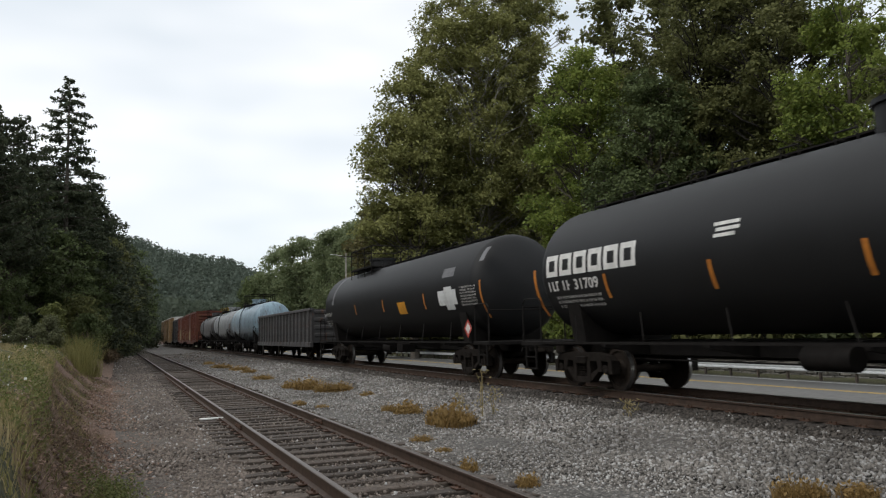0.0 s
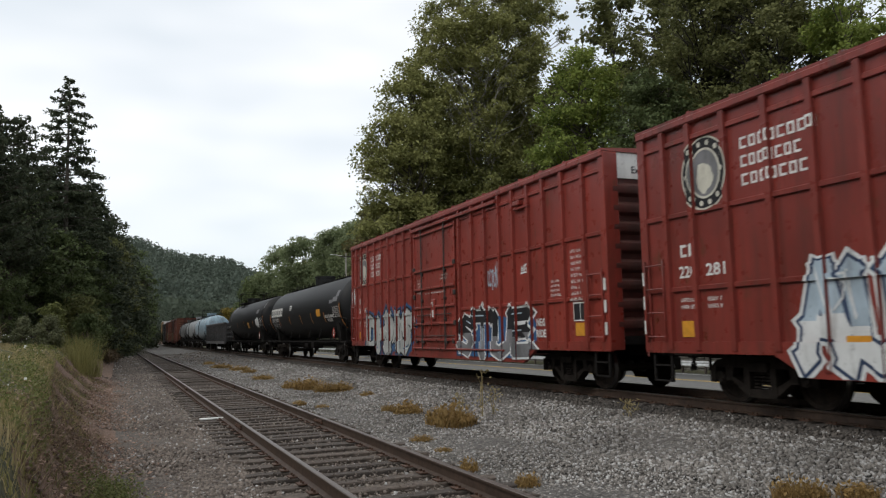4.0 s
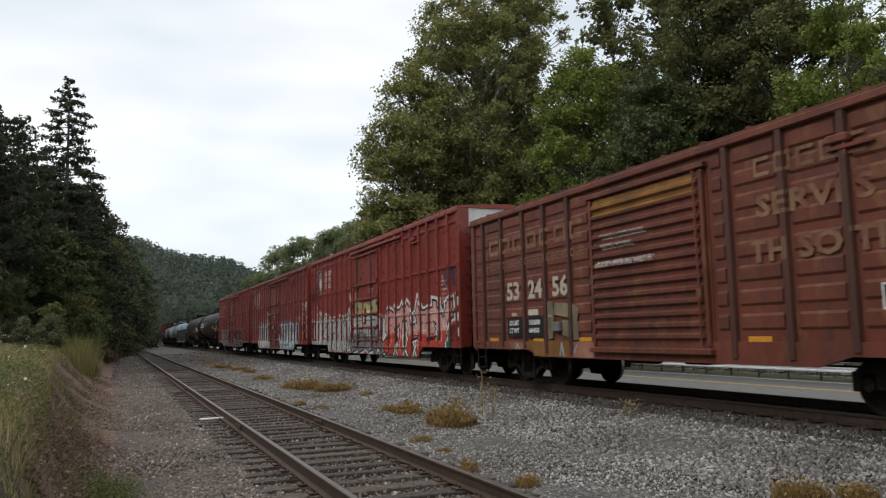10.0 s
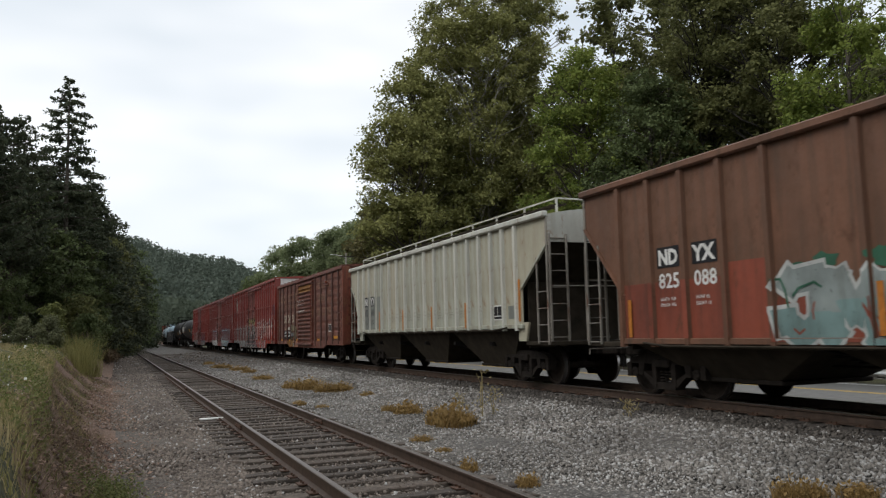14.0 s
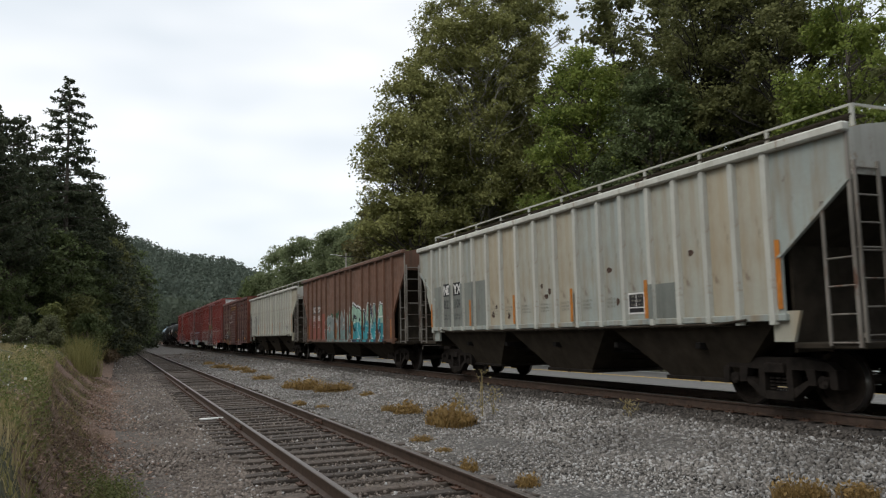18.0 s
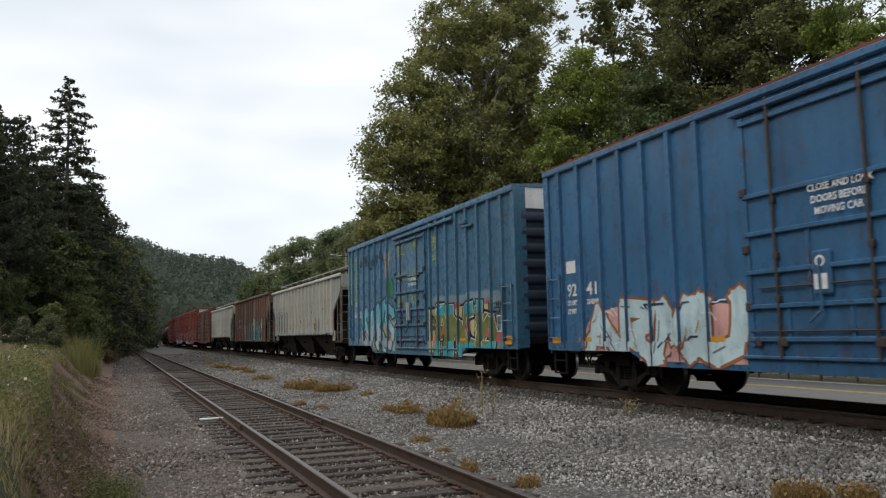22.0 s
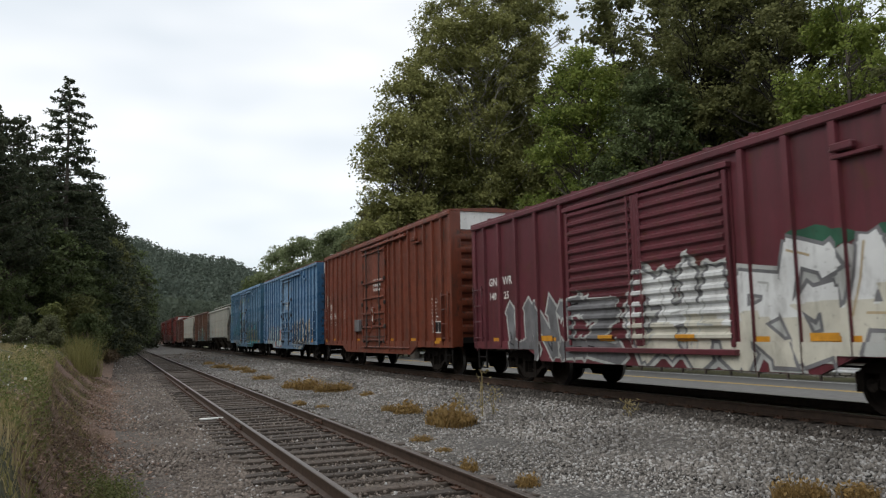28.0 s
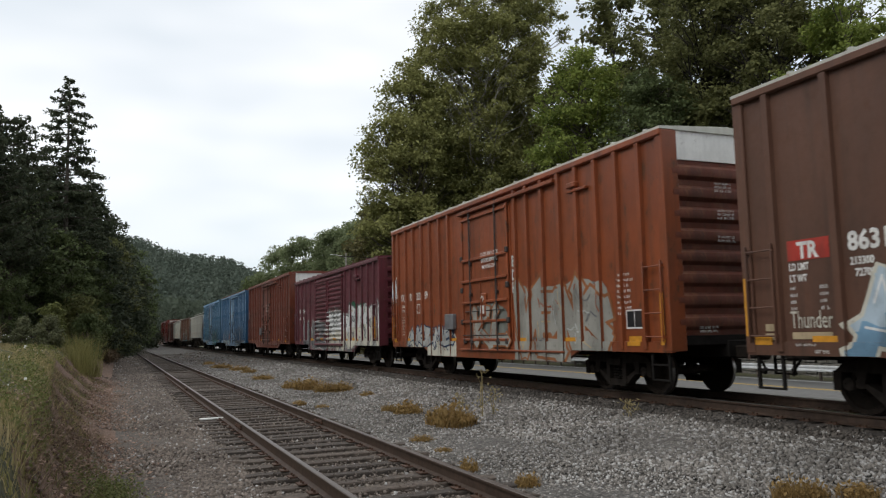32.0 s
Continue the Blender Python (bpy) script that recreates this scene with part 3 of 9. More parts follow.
def car_base(name, label, category, front, L, centre, frame_mat, dark, sill_z=1.0, group="cars of the freight train"):
    """An empty with bogies, couplers and running gear under it."""
    car = thing(name, label, category, group)
    car.matrix_basis = on_line(front - L / 2)
    TRAIN.append((car, front, L))
    sill = MB().box(-0.28, 0.28, -L / 2, L / 2, 0.74, 1.06, 0.02)
    for k in np.arange(-L / 2 + 3.4, L / 2 - 3.3, (L - 6.8) / 4 - 0.001):
        sill.prism([(-1.4, 1.04), (1.4, 1.04), (1.4, 0.94), (0.3, 0.76), (-0.3, 0.76), (-1.4, 0.94)], 1, k - 0.06, k + 0.06)
    part("centre_sill", sill, dark, car, smooth=False)
    gear = MB().cyl((-0.62, 0.8, 0.78), (-0.62, 1.7, 0.78), 0.2, 14).cyl((0.7, -0.6, 0.78), (0.7, 0.2, 0.78), 0.16, 14)
    gear.box(-0.9, -0.35, -0.9, -0.3, 0.62, 0.95, 0.03).tube([(-0.4, -L / 2 + 2.4, 0.66), (-0.4, L / 2 - 2.4, 0.66)], 0.02, 6).tube([(0.3, -L / 2 + 0.6, 0.72), (0.35, 0, 0.7), (-0.3, L / 2 - 0.6, 0.72)], 0.028, 6)
    part("brake_gear", gear, dark, car)
    for s in (1, -1):
        bogie = part("bogie", BOL_ME, M["truck"], car, m=pose(0, s * (L / 2 - centre), 0))
        for flip in (0, 180):
            part("side_frame", SF_ME, M["truck"], bogie, m=pose(0, 0, 0, 0, 0, flip))
            tagged(part("spring_nest", SPRING_ME, M["truck"], bogie, m=pose(0, 0, 0, 0, 0, flip)), kind="stuff")
        for w, y in ((0, 0.89), (1, -0.89)):
            ws = part("wheelset", WHEEL_ME, None, bogie, m=pose(0, y, 0.457))
            WHEELS[w].append(ws)
            part("bearing_cap", CAP_ME, M["truck"], bogie, m=pose(-1.12, y, 0.457))
        ends = pose(0, s * L / 2, 0, 0, 0, 0 if s > 0 else 180)
        part("coupler", KNUCKLE_ME, M["truck"], car, m=ends)
        part("air_hose", HOSE_ME, M["under"], car, m=ends)
        part("cut_lever", CUT_ME, frame_mat, car, m=ends)
    return car


# --- lettering and spray paint, laid on the panels and over the posts
def clip_y(poly, lo, hi):
    for sgn, lim in ((1, lo), (-1, -hi)):
        out = []
        for a, b in zip(poly, poly[1:] + poly[:1]):
            da, db = sgn * a[0] - lim, sgn * b[0] - lim
            if da >= 0:
                out.append(a)
            if da * db < 0:
                t = da / (da - db)
                out.append((a[0] + t * (b[0] - a[0]), a[1] + t * (b[1] - a[1])))
        poly = out
        if len(poly) < 3:
            return []
    return poly


def clip_z(poly, lo, hi):
    return [(q[1], q[0]) for q in clip_y([(p[1], p[0]) for p in poly], lo, hi)]


SINGLE = {"reflective_strip", "mark_panel", "notice_plate", "data_plate", "painted_patch", "company_mark", "car_mark"}
FINE = {"stencil_block", "spray_mark", "spray_cloud", "spray_fill", "spray_outline", "spray_drop", "spray_halo", "spray_second_fill", "spray_highlight"}


def lay(car, name, polys, mat, bands, lift, label="", base=None):
    """Puts flat (u, z) polygons on the near side: on the panel, on the sill below it, or on a post's face where bands (u0, u1, x) say so."""
    if name in SINGLE and len(polys) > 1 and len(polys[0]) == 4:
        for q in polys:
            lay(car, name, [q], mat, bands, lift, label, base)
        return
    L, zmin, zs, xs, zend, flat_x = INFO[car.name]
    base = flat_x if base is None else base
    edges = sorted({e for b in bands for e in b[:2]} | {0.03, 3.4, L - 3.4, L - 0.03})
    mb = MB()
    for count, poly in enumerate(polys):
        hair = 0.00012 * (count % 13) if name in FINE else 0.0
        umin, umax = min(p[0] for p in poly), max(p[0] for p in poly)
        for lo, hi in zip(edges, edges[1:]):
            if lo < 0.029 or hi > L - 0.029 or hi <= umin or lo >= umax:
                continue
            q = clip_y(list(poly), lo, hi)
            if not q:
                continue
            mid = (lo + hi) / 2
            x = max([b[2] for b in bands if b[0] <= mid <= b[1]] + [base])
            bottom = zend if mid < 3.4 or mid > L - 3.4 else zmin
            ribbed = [b for b in bands if len(b) > 3 and b[0] <= mid <= b[1]]
            if ribbed:
                steps = [(bottom, zs, xs, xs)] + [(a[0], c[0], a[1], c[1]) for a, c in zip(ribbed[0][3], ribbed[0][3][1:])]
                for z0, z1, x0, x1 in steps:
                    q2 = clip_z(q, z0, z1) if z1 - z0 > 0.001 else []
                    if q2:
                        mb.add([(-(x0 + (x1 - x0) * (p[1] - z0) / (z1 - z0)) - lift - hair, L / 2 - p[0], p[1]) for p in q2], [tuple(range(len(q2)))])
                continue
            cuts = [(bottom, zs, max(x, xs)), (zs, 9.0, x)]
            rails, d0, d1 = RAILS.get(car.name, ((), 0, 0))
            if rails and not d0 - 0.1 < mid < d1 + 0.1:
                cuts, z0 = cuts[:1], zs
                for zr in rails:
                    cuts += [(z0, zr - 0.045, x), (zr - 0.045, zr + 0.045, max(x, PROUD - 0.035))]
                    z0 = zr + 0.045
                cuts.append((z0, 9.0, x))
            for z0, z1, xx in cuts:
                q2 = clip_z(q, z0, z1) if z0 < z1 else []
                if q2:
                    mb.add([(-xx - lift - hair, L / 2 - p[0], p[1]) for p in q2], [tuple(range(len(q2)))])
    if mb.f:
        ob = part(name, mb, mat, car, label, smooth=False)
        return tagged(ob, kind="stuff") if name in FINE else ob


def glyph_polys(text, size, bold=0.0, wide=1.0, shear=0.0):
    """Text as triangles in the plane, starting at x = 0 on the base line."""
    cu = bpy.data.curves.new("writing", "FONT")
    cu.body, cu.size, cu.offset, cu.shear, cu.resolution_u = text, size, bold, shear, 2
    ob = bpy.data.objects.new("writing", cu)
    me = bpy.data.meshes.new_from_object(ob)
    co = [v.co for v in me.vertices]
    out = [[(co[i].x * wide, co[i].y) for i in p.vertices] for p in me.polygons]
    bpy.data.objects.remove(ob); bpy.data.curves.remove(cu); bpy.data.meshes.remove(me)
    return out


def lettering(car, text, u, z, height, bands=(), mat=None, width=None, bold=0.006, name="lettering", label="", lift=0.004, base=None):
    polys = glyph_polys(text, height / 0.69, bold)
    if not polys:
        return
    w = max(p[0] for q in polys for p in q)
    k = (width / w) if width else 1.0
    polys = [[(u + p[0] * k, z + p[1]) for p in q] for q in polys]
    return lay(car, name, polys, mat or M["letter"], bands, lift, label, base)


def dashes(u, z, width, height, r):
    """One line of small writing as short upright dashes and bars."""
    out, x, left = [], u, r.randint(2, 6)
    while x < u + width - 0.3 * height:
        hi = height * r.choice((1.0, 1.0, 0.8))
        out.append([(x, z), (x + 0.24 * height, z), (x + 0.24 * height, z + hi), (x, z + hi)])
        if r.random() < 0.6:
            zz = z + hi * r.choice((0.0, 0.42, 0.8))
            out.append([(x + 0.24 * height, zz), (x + 0.55 * height, zz), (x + 0.55 * height, zz + 0.2 * height), (x + 0.24 * height, zz + 0.2 * height)])
        x += 0.72 * height
        left -= 1
        if left <= 0:
            x, left = x + 0.6 * height, r.randint(2, 6)
    return out


def hollow(u, z, width, height, n, w=0.26):
    """A row of n hollow blocks standing for an owner's name."""
    out, p = [], width / n
    for i in range(n):
        a, b, t = u + i * p, u + i * p + p * 0.74, w * height
        out += [[(a, z), (a + t, z), (a + t, z + height), (a, z + height)], [(a + t, z + height - t), (b, z + height - t), (b, z + height), (a + t, z + height)], [(a + t, z), (b, z), (b, z + t), (a + t, z + t)]]
        if i % 2:
            out.append([(b - t, z + t), (b, z + t), (b, z + height - t), (b - t, z + height - t)])
    return out


def bars(car, rows, u, z, width, height, bands=(), mat=None, seed=1, lift=0.004, base=None, pitch=1.75):
    """Small writing too fine to read: rows of plain bars."""
    r = random.Random(seed)
    polys = []
    for i in range(rows):
        polys += dashes(u, z - i * height * pitch, width * r.uniform(0.72, 1.0), height, r)
    return lay(car, "stencil_block", polys, mat or M["letter"], bands, lift, "rows of small white stencilled marks", base)


def ring(cx, cz, rx, rz, n=28, wob=0.0, seed=0, a0=0.0):
    r = random.Random(seed)
    ph = [r.uniform(0, 6.28) for _ in range(4)]
    out = []
    for i in range(n):
        a = a0 + 2 * math.pi * i / n
        k = 1 + wob * (math.sin(3 * a + ph[0]) * 0.5 + math.sin(5 * a + ph[1]) * 0.35 + math.sin(8 * a + ph[2]) * 0.25)
        out.append((cx + rx * k * math.cos(a), cz + rz * k * math.sin(a)))
    return out


def stroke(pts, w):
    """A line of a spray can as quads."""
    out = []
    for (x0, z0), (x1, z1) in zip(pts, pts[1:]):
        d = math.hypot(x1 - x0, z1 - z0) or 1
        nx, nz = -(z1 - z0) / d * w / 2, (x1 - x0) / d * w / 2
        ex, ez = (x1 - x0) / d * w * 0.3, (z1 - z0) / d * w * 0.3
        out.append([(x0 + nx - ex, z0 + nz - ez), (x0 - nx - ex, z0 - nz - ez), (x1 - nx + ex, z1 - nz + ez), (x1 + nx + ex, z1 + nz + ez)])
    return out


STROKES = ([(0, 0), (0.15, 1), (0.35, 0.3), (0.6, 0.95), (0.8, 0)], [(0.7, 0.9), (0.2, 0.75), (0.1, 0.4), (0.6, 0.45), (0.7, 0.1), (0.1, 0.0)], [(0.1, 0), (0.15, 1.0), (0.75, 0.7), (0.2, 0.5), (0.9, -0.1)],
           [(0.1, 1), (0.45, 0.0), (0.85, 1.05)], [(0.8, 0.85), (0.3, 1.0), (0.05, 0.5), (0.3, 0.0), (0.85, 0.2)], [(0, 0.95), (0.9, 1.05), (0.45, 1.0), (0.4, -0.15)], [(0.1, 0), (0.1, 1), (0.8, 0.1), (0.85, 1.1)])


def tag_mark(car, u, z, w, h, mat, bands=(), seed=1, thick=0.035, lift=0.010, loops=4):
    """A hand-sprayed signature: quick slanted strokes."""
    r = random.Random(seed)
    n = max(3, int(loops * 1.3))
    step, polys, slant = w / n, [], r.uniform(-0.1, 0.25)
    for i in range(n):
        k, hh, zz = r.choice(STROKES), h * r.uniform(0.7, 1.15), z + h * r.uniform(-0.1, 0.12)
        pts = [(u + step * (i + p[0] * 1.15) + slant * hh * p[1], zz + hh * p[1] + r.uniform(-0.05, 0.05) * h) for p in k]
        polys += stroke(pts, thick)
    if seed % 2 == 0:
        polys += stroke([(u - 0.05 * w, z - 0.12 * h), (u + w * 0.6, z - 0.02 * h), (u + w * 1.1, z - 0.2 * h)], thick)
    return lay(car, "spray_mark", polys, mat, bands, lift, "thin hand-sprayed signature")


def wild(car, u0, u1, z0, z1, mats, bands=(), seed=1, n=30, thick=0.045, lift=0.022):
    """Loose spray lines, flecks and shines worked over a large piece."""
    r = random.Random(seed)
    for j, mat in enumerate(mats):
        polys = []
        for _ in range(n // 4):
            a, b = r.uniform(u0, u1), r.uniform(z0, z1)
            t, d = r.uniform(0, 6.28), r.uniform(0.12, 0.45)
            pts = [(a, b)]
            for k in range(r.randint(2, 4)):
                t += r.uniform(-0.9, 0.9)
                a, b = a + d * 0.5 * math.cos(t), min(z1, max(z0, b + d * 0.6 * math.sin(t)))
                pts.append((a, b))
            polys += stroke(pts, thick * r.uniform(0.45, 0.9))
        lay(car, "spray_mark", polys, mat, bands, lift + 0.002 * j)


def wavy(u0, u1, z0, z1, amp, seed=0):
    """A patch of sprayed colour with an uneven top, as upright strips."""
    r = random.Random(seed)
    ph = [r.uniform(0, 6.28) for _ in range(3)]
    n = max(6, int((u1 - u0) / 0.16))
    top = lambda t: (z1 + amp * (math.sin(2.3 * (u0 + t) + ph[0]) + 0.6 * math.sin(5.1 * t + ph[1]) + 0.5 * math.sin(11 * t + ph[2])) * 0.6) - (z1 - z0) * 0.35 * (max(0, 1 - t / 0.35) + max(0, 1 - (u1 - u0 - t) / 0.35)) ** 2
    xs = [(u1 - u0) * i / n for i in range(n + 1)]
    return [[(u0 + a, z0), (u0 + b, z0), (u0 + b, top(b)), (u0 + a, top(a))] for a, b in zip(xs, xs[1:])]


OCT = [(0.5, 1.0), (0.88, 0.85), (1.0, 0.5), (0.88, 0.12), (0.5, 0.0), (0.12, 0.12), (0.0, 0.5), (0.12, 0.85), (0.5, 1.0)]
SKEL = {"A": ([(0, 0), (0.45, 1), (1, 0)], [(0.15, 0.36), (0.85, 0.32)]), "B": ([(0.05, 0), (0, 1), (0.85, 0.8), (0.1, 0.52), (1, 0.25), (0.05, 0)],), "C": ([(0.98, 0.8), (0.45, 1), (0.05, 0.5), (0.4, 0), (1, 0.18)],),
        "D": ([(0.05, 0), (0.05, 1), (0.8, 0.85), (0.98, 0.4), (0.6, 0), (0.05, 0)],), "E": ([(1, 1), (0.1, 0.94), (0.05, 0.5), (0.1, 0.02), (1.05, 0.08)], [(0.1, 0.5), (0.78, 0.56)]),
        "G": ([(0.98, 0.85), (0.35, 1), (0.02, 0.5), (0.35, 0), (0.92, 0.08), (0.92, 0.5), (0.55, 0.48)],), "H": ([(0.12, 0), (0.02, 1)], [(0.9, 1.05), (0.98, -0.05)], [(0.1, 0.46), (0.9, 0.56)]),
        "I": ([(0.5, 0), (0.48, 1)], [(0.1, 0.98), (0.9, 1.0)], [(0.1, 0.02), (0.92, 0)]), "J": ([(0.25, 1), (0.92, 1), (0.75, 0.2), (0.4, 0), (0.02, 0.3)],), "K": ([(0.1, 0), (0.08, 1)], [(0.98, 1), (0.15, 0.45), (1.05, -0.05)]),
        "L": ([(0.2, 1), (0.08, 0.05), (1, 0.02)],), "M": ([(0, 0), (0.1, 1), (0.5, 0.35), (0.9, 1), (1, 0)],), "N": ([(0.05, 0), (0.05, 1), (0.92, 0.05), (0.95, 1.05)],), "O": (OCT,),
        "R": ([(0.08, 0), (0.06, 1), (0.9, 0.85), (0.82, 0.55), (0.15, 0.45), (1.05, -0.05)],), "S": ([(1, 0.82), (0.5, 1), (0.08, 0.74), (0.9, 0.34), (0.55, 0), (0, 0.15)],), "T": ([(-0.05, 0.92), (1.05, 1)], [(0.52, 1), (0.45, -0.05)]),
        "U": ([(0.05, 1), (0.1, 0.16), (0.5, 0), (0.9, 0.16), (0.96, 1)],), "V": ([(0, 1), (0.45, 0), (1, 1.05)],), "Y": ([(0, 1), (0.5, 0.5), (1, 1.05)], [(0.5, 0.5), (0.45, 0)]), "Z": ([(0.05, 0.94), (0.96, 1), (0.08, 0.06), (1, 0)],)}


def spiked(pts, w, ends):
    """A thick marker line with cut joints and flared, spiked ends."""
    out = stroke(pts, w)
    for p, q in ((pts[0], pts[1]), (pts[-1], pts[-2])):
        d = math.hypot(p[0] - q[0], p[1] - q[1]) or 1
        ux, uz = (p[0] - q[0]) / d, (p[1] - q[1]) / d
        out.append([(p[0] - uz * w * 0.72, p[1] + ux * w * 0.72), (p[0] - ux * w * 0.7 , p[1] - uz * w * 0.7), (p[0] + uz * w * 0.72, p[1] - ux * w * 0.72), (p[0] + ux * w * ends, p[1] + uz * w * ends)])
    return out


def burner(car, word, u0, u1, z0, z1, fill, line, cloud=None, fill2=None, halo=None, inner=None, bands=(), seed=1, drop=None, lean=0.1, lift=0.006, cloud_grow=0.25, fat=0.36):
    """A large spray-painted piece: cloud, drop shadow, outlines, fat interlocking letters, highlights."""
    r = random.Random(seed)
    n = len(word)
    step, H = (u1 - u0) / n, z1 - z0
    layers = {"cloud": [], "halo": [], "drop": [], "line": [], "fill": [], "fill2": [], "inner": []}
    if cloud:
        layers["cloud"] = wavy(u0 - 0.15, u1 + 0.15, z0 - 0.02, z1 + cloud_grow * 0.5 * H, 0.10 * H, seed)
    for i, ch in enumerate(word):
        w = min(step, H * 0.8) * fat * r.uniform(0.9, 1.1)
        edge = max(0.045, 0.16 * w)
        cw, hh = step * r.uniform(0.80, 0.92), H * r.uniform(0.80, 0.92)
        uu, zz = u0 + i * step + 0.07 * step, z0 + 0.08 * H + r.uniform(-0.02, 0.05) * H
        sh, tilt, bow, ph = r.uniform(-lean, lean), r.uniform(-0.14, 0.14), r.uniform(0.03, 0.08), r.uniform(0, 6.28)
        cut = zz + hh * r.uniform(0.36, 0.55)
        for line_ in SKEL[ch]:
            pts = []
            for (xa, za), (xb, zb_) in zip(line_, line_[1:]):
                for k in range(3):
                    t = k / 3
                    x, z = xa + (xb - xa) * t, za + (zb_ - za) * t
                    pts.append((uu + x * cw + sh * z * hh + bow * cw * math.sin(3.0 * z + ph), zz + z * hh + tilt * (x - 0.5) * cw))
            x, z = line_[-1]
            pts.append((uu + x * cw + sh * z * hh + bow * cw * math.sin(3.0 * z + ph), zz + z * hh + tilt * (x - 0.5) * cw))
            ends = r.uniform(0.5, 1.1)
            body = spiked(pts, w, ends)
            layers["line"] += spiked(pts, w + 2 * edge, ends)
            layers["fill"] += body
            if halo:
                layers["halo"] += spiked(pts, w + 4.4 * edge, ends)
            if drop:
                layers["drop"] += spiked([(p[0] + 0.10, p[1] - 0.07) for p in pts], w + 2 * edge, ends)
            if fill2:
                for q in body:
                    q2 = clip_z(q, z0 - 2, cut + 0.10 * H * math.sin(q[0][0] * 5))
                    if q2:
                        layers["fill2"].append(q2)
            if inner:
                k = r.randint(0, max(0, len(pts) - 3))
                off = 0.24 * w
                layers["inner"] += stroke([(p[0] - off, p[1] + off * 0.4) for p in pts[k:k + 3]], 0.035)
    mats = {"cloud": cloud, "halo": halo, "drop": drop, "line": line, "fill": fill, "fill2": fill2, "inner": inner}
    for i, key in enumerate(("cloud", "halo", "drop", "line", "fill", "fill2", "inner")):
        if layers[key] and mats[key]:
            lay(car, "spray_" + {"line": "outline", "fill2": "second_fill", "inner": "highlight"}.get(key, key), layers[key], mats[key], bands, lift + 0.002 * i)


def spray(name, col, var=0.25, worn=0.2):
    k = Nodes(name)
    c = k.mix(k.ramp(k.noise(1.4, 3), 0.35, 0.7), shade(col, 1 - var), shade(col, 1 + var))
    c = k.mix(k.mul(k.ramp(k.noise(9, 6, 0.7), 0.62 - 0.1 * worn, 0.7), 0.8), c, shade(col, 0.35))
    c = k.mix(k.mul(k.ramp(k.noise(3.2, 6, 0.7, (1, 1, 0.3), 4.4), 0.5, 0.72), 0.45), c, (0.05, 0.04, 0.032, 1))
    k.b.inputs["Specular IOR Level"].default_value = 0.25
    return k.done(c, 0.6)


G = {n: spray("spray_" + n, c, v) for n, c, v in (
    ("silver", (0.40, 0.41, 0.39), 0.2), ("white", (0.62, 0.63, 0.62), 0.12), ("black", (0.015, 0.015, 0.017), 0.3), ("blue", (0.035, 0.10, 0.22), 0.3), ("cyan", (0.16, 0.42, 0.50), 0.25),
    ("pale_blue", (0.36, 0.44, 0.50), 0.2), ("grey", (0.16, 0.16, 0.165), 0.3), ("green", (0.05, 0.20, 0.07), 0.3), ("dark_green", (0.03, 0.10, 0.06), 0.3), ("lime", (0.42, 0.50, 0.10), 0.2),
    ("tan", (0.40, 0.32, 0.20), 0.2), ("red", (0.42, 0.05, 0.035), 0.25), ("pink", (0.55, 0.30, 0.27), 0.2), ("yellow", (0.55, 0.42, 0.08), 0.2), ("teal", (0.04, 0.26, 0.30), 0.25), ("orange", (0.5, 0.2, 0.04), 0.2),
    ("dull_silver", (0.27, 0.265, 0.235), 0.2), ("ochre", (0.22, 0.105, 0.03), 0.25), ("faded", (0.17, 0.24, 0.27), 0.2), ("ice", (0.44, 0.56, 0.58), 0.15), ("mint", (0.30, 0.46, 0.36), 0.2), ("orange_brown", (0.26, 0.10, 0.04), 0.25), ("cream", (0.52, 0.50, 0.42), 0.15), ("dull_teal", (0.16, 0.24, 0.23), 0.2), ("navy", (0.03, 0.05, 0.10), 0.2), ("olive", (0.16, 0.17, 0.05), 0.3), ("khaki", (0.36, 0.33, 0.16), 0.25), ("salmon", (0.30, 0.145, 0.10), 0.25), ("dull_khaki", (0.19, 0.165, 0.105), 0.3), ("aqua", (0.05, 0.30, 0.34), 0.2), ("fog", (0.205, 0.235, 0.225), 0.25), ("lemon", (0.50, 0.42, 0.18), 0.15), ("rose", (0.45, 0.09, 0.11), 0.2), ("dusk_blue", (0.15, 0.27, 0.38), 0.3))}


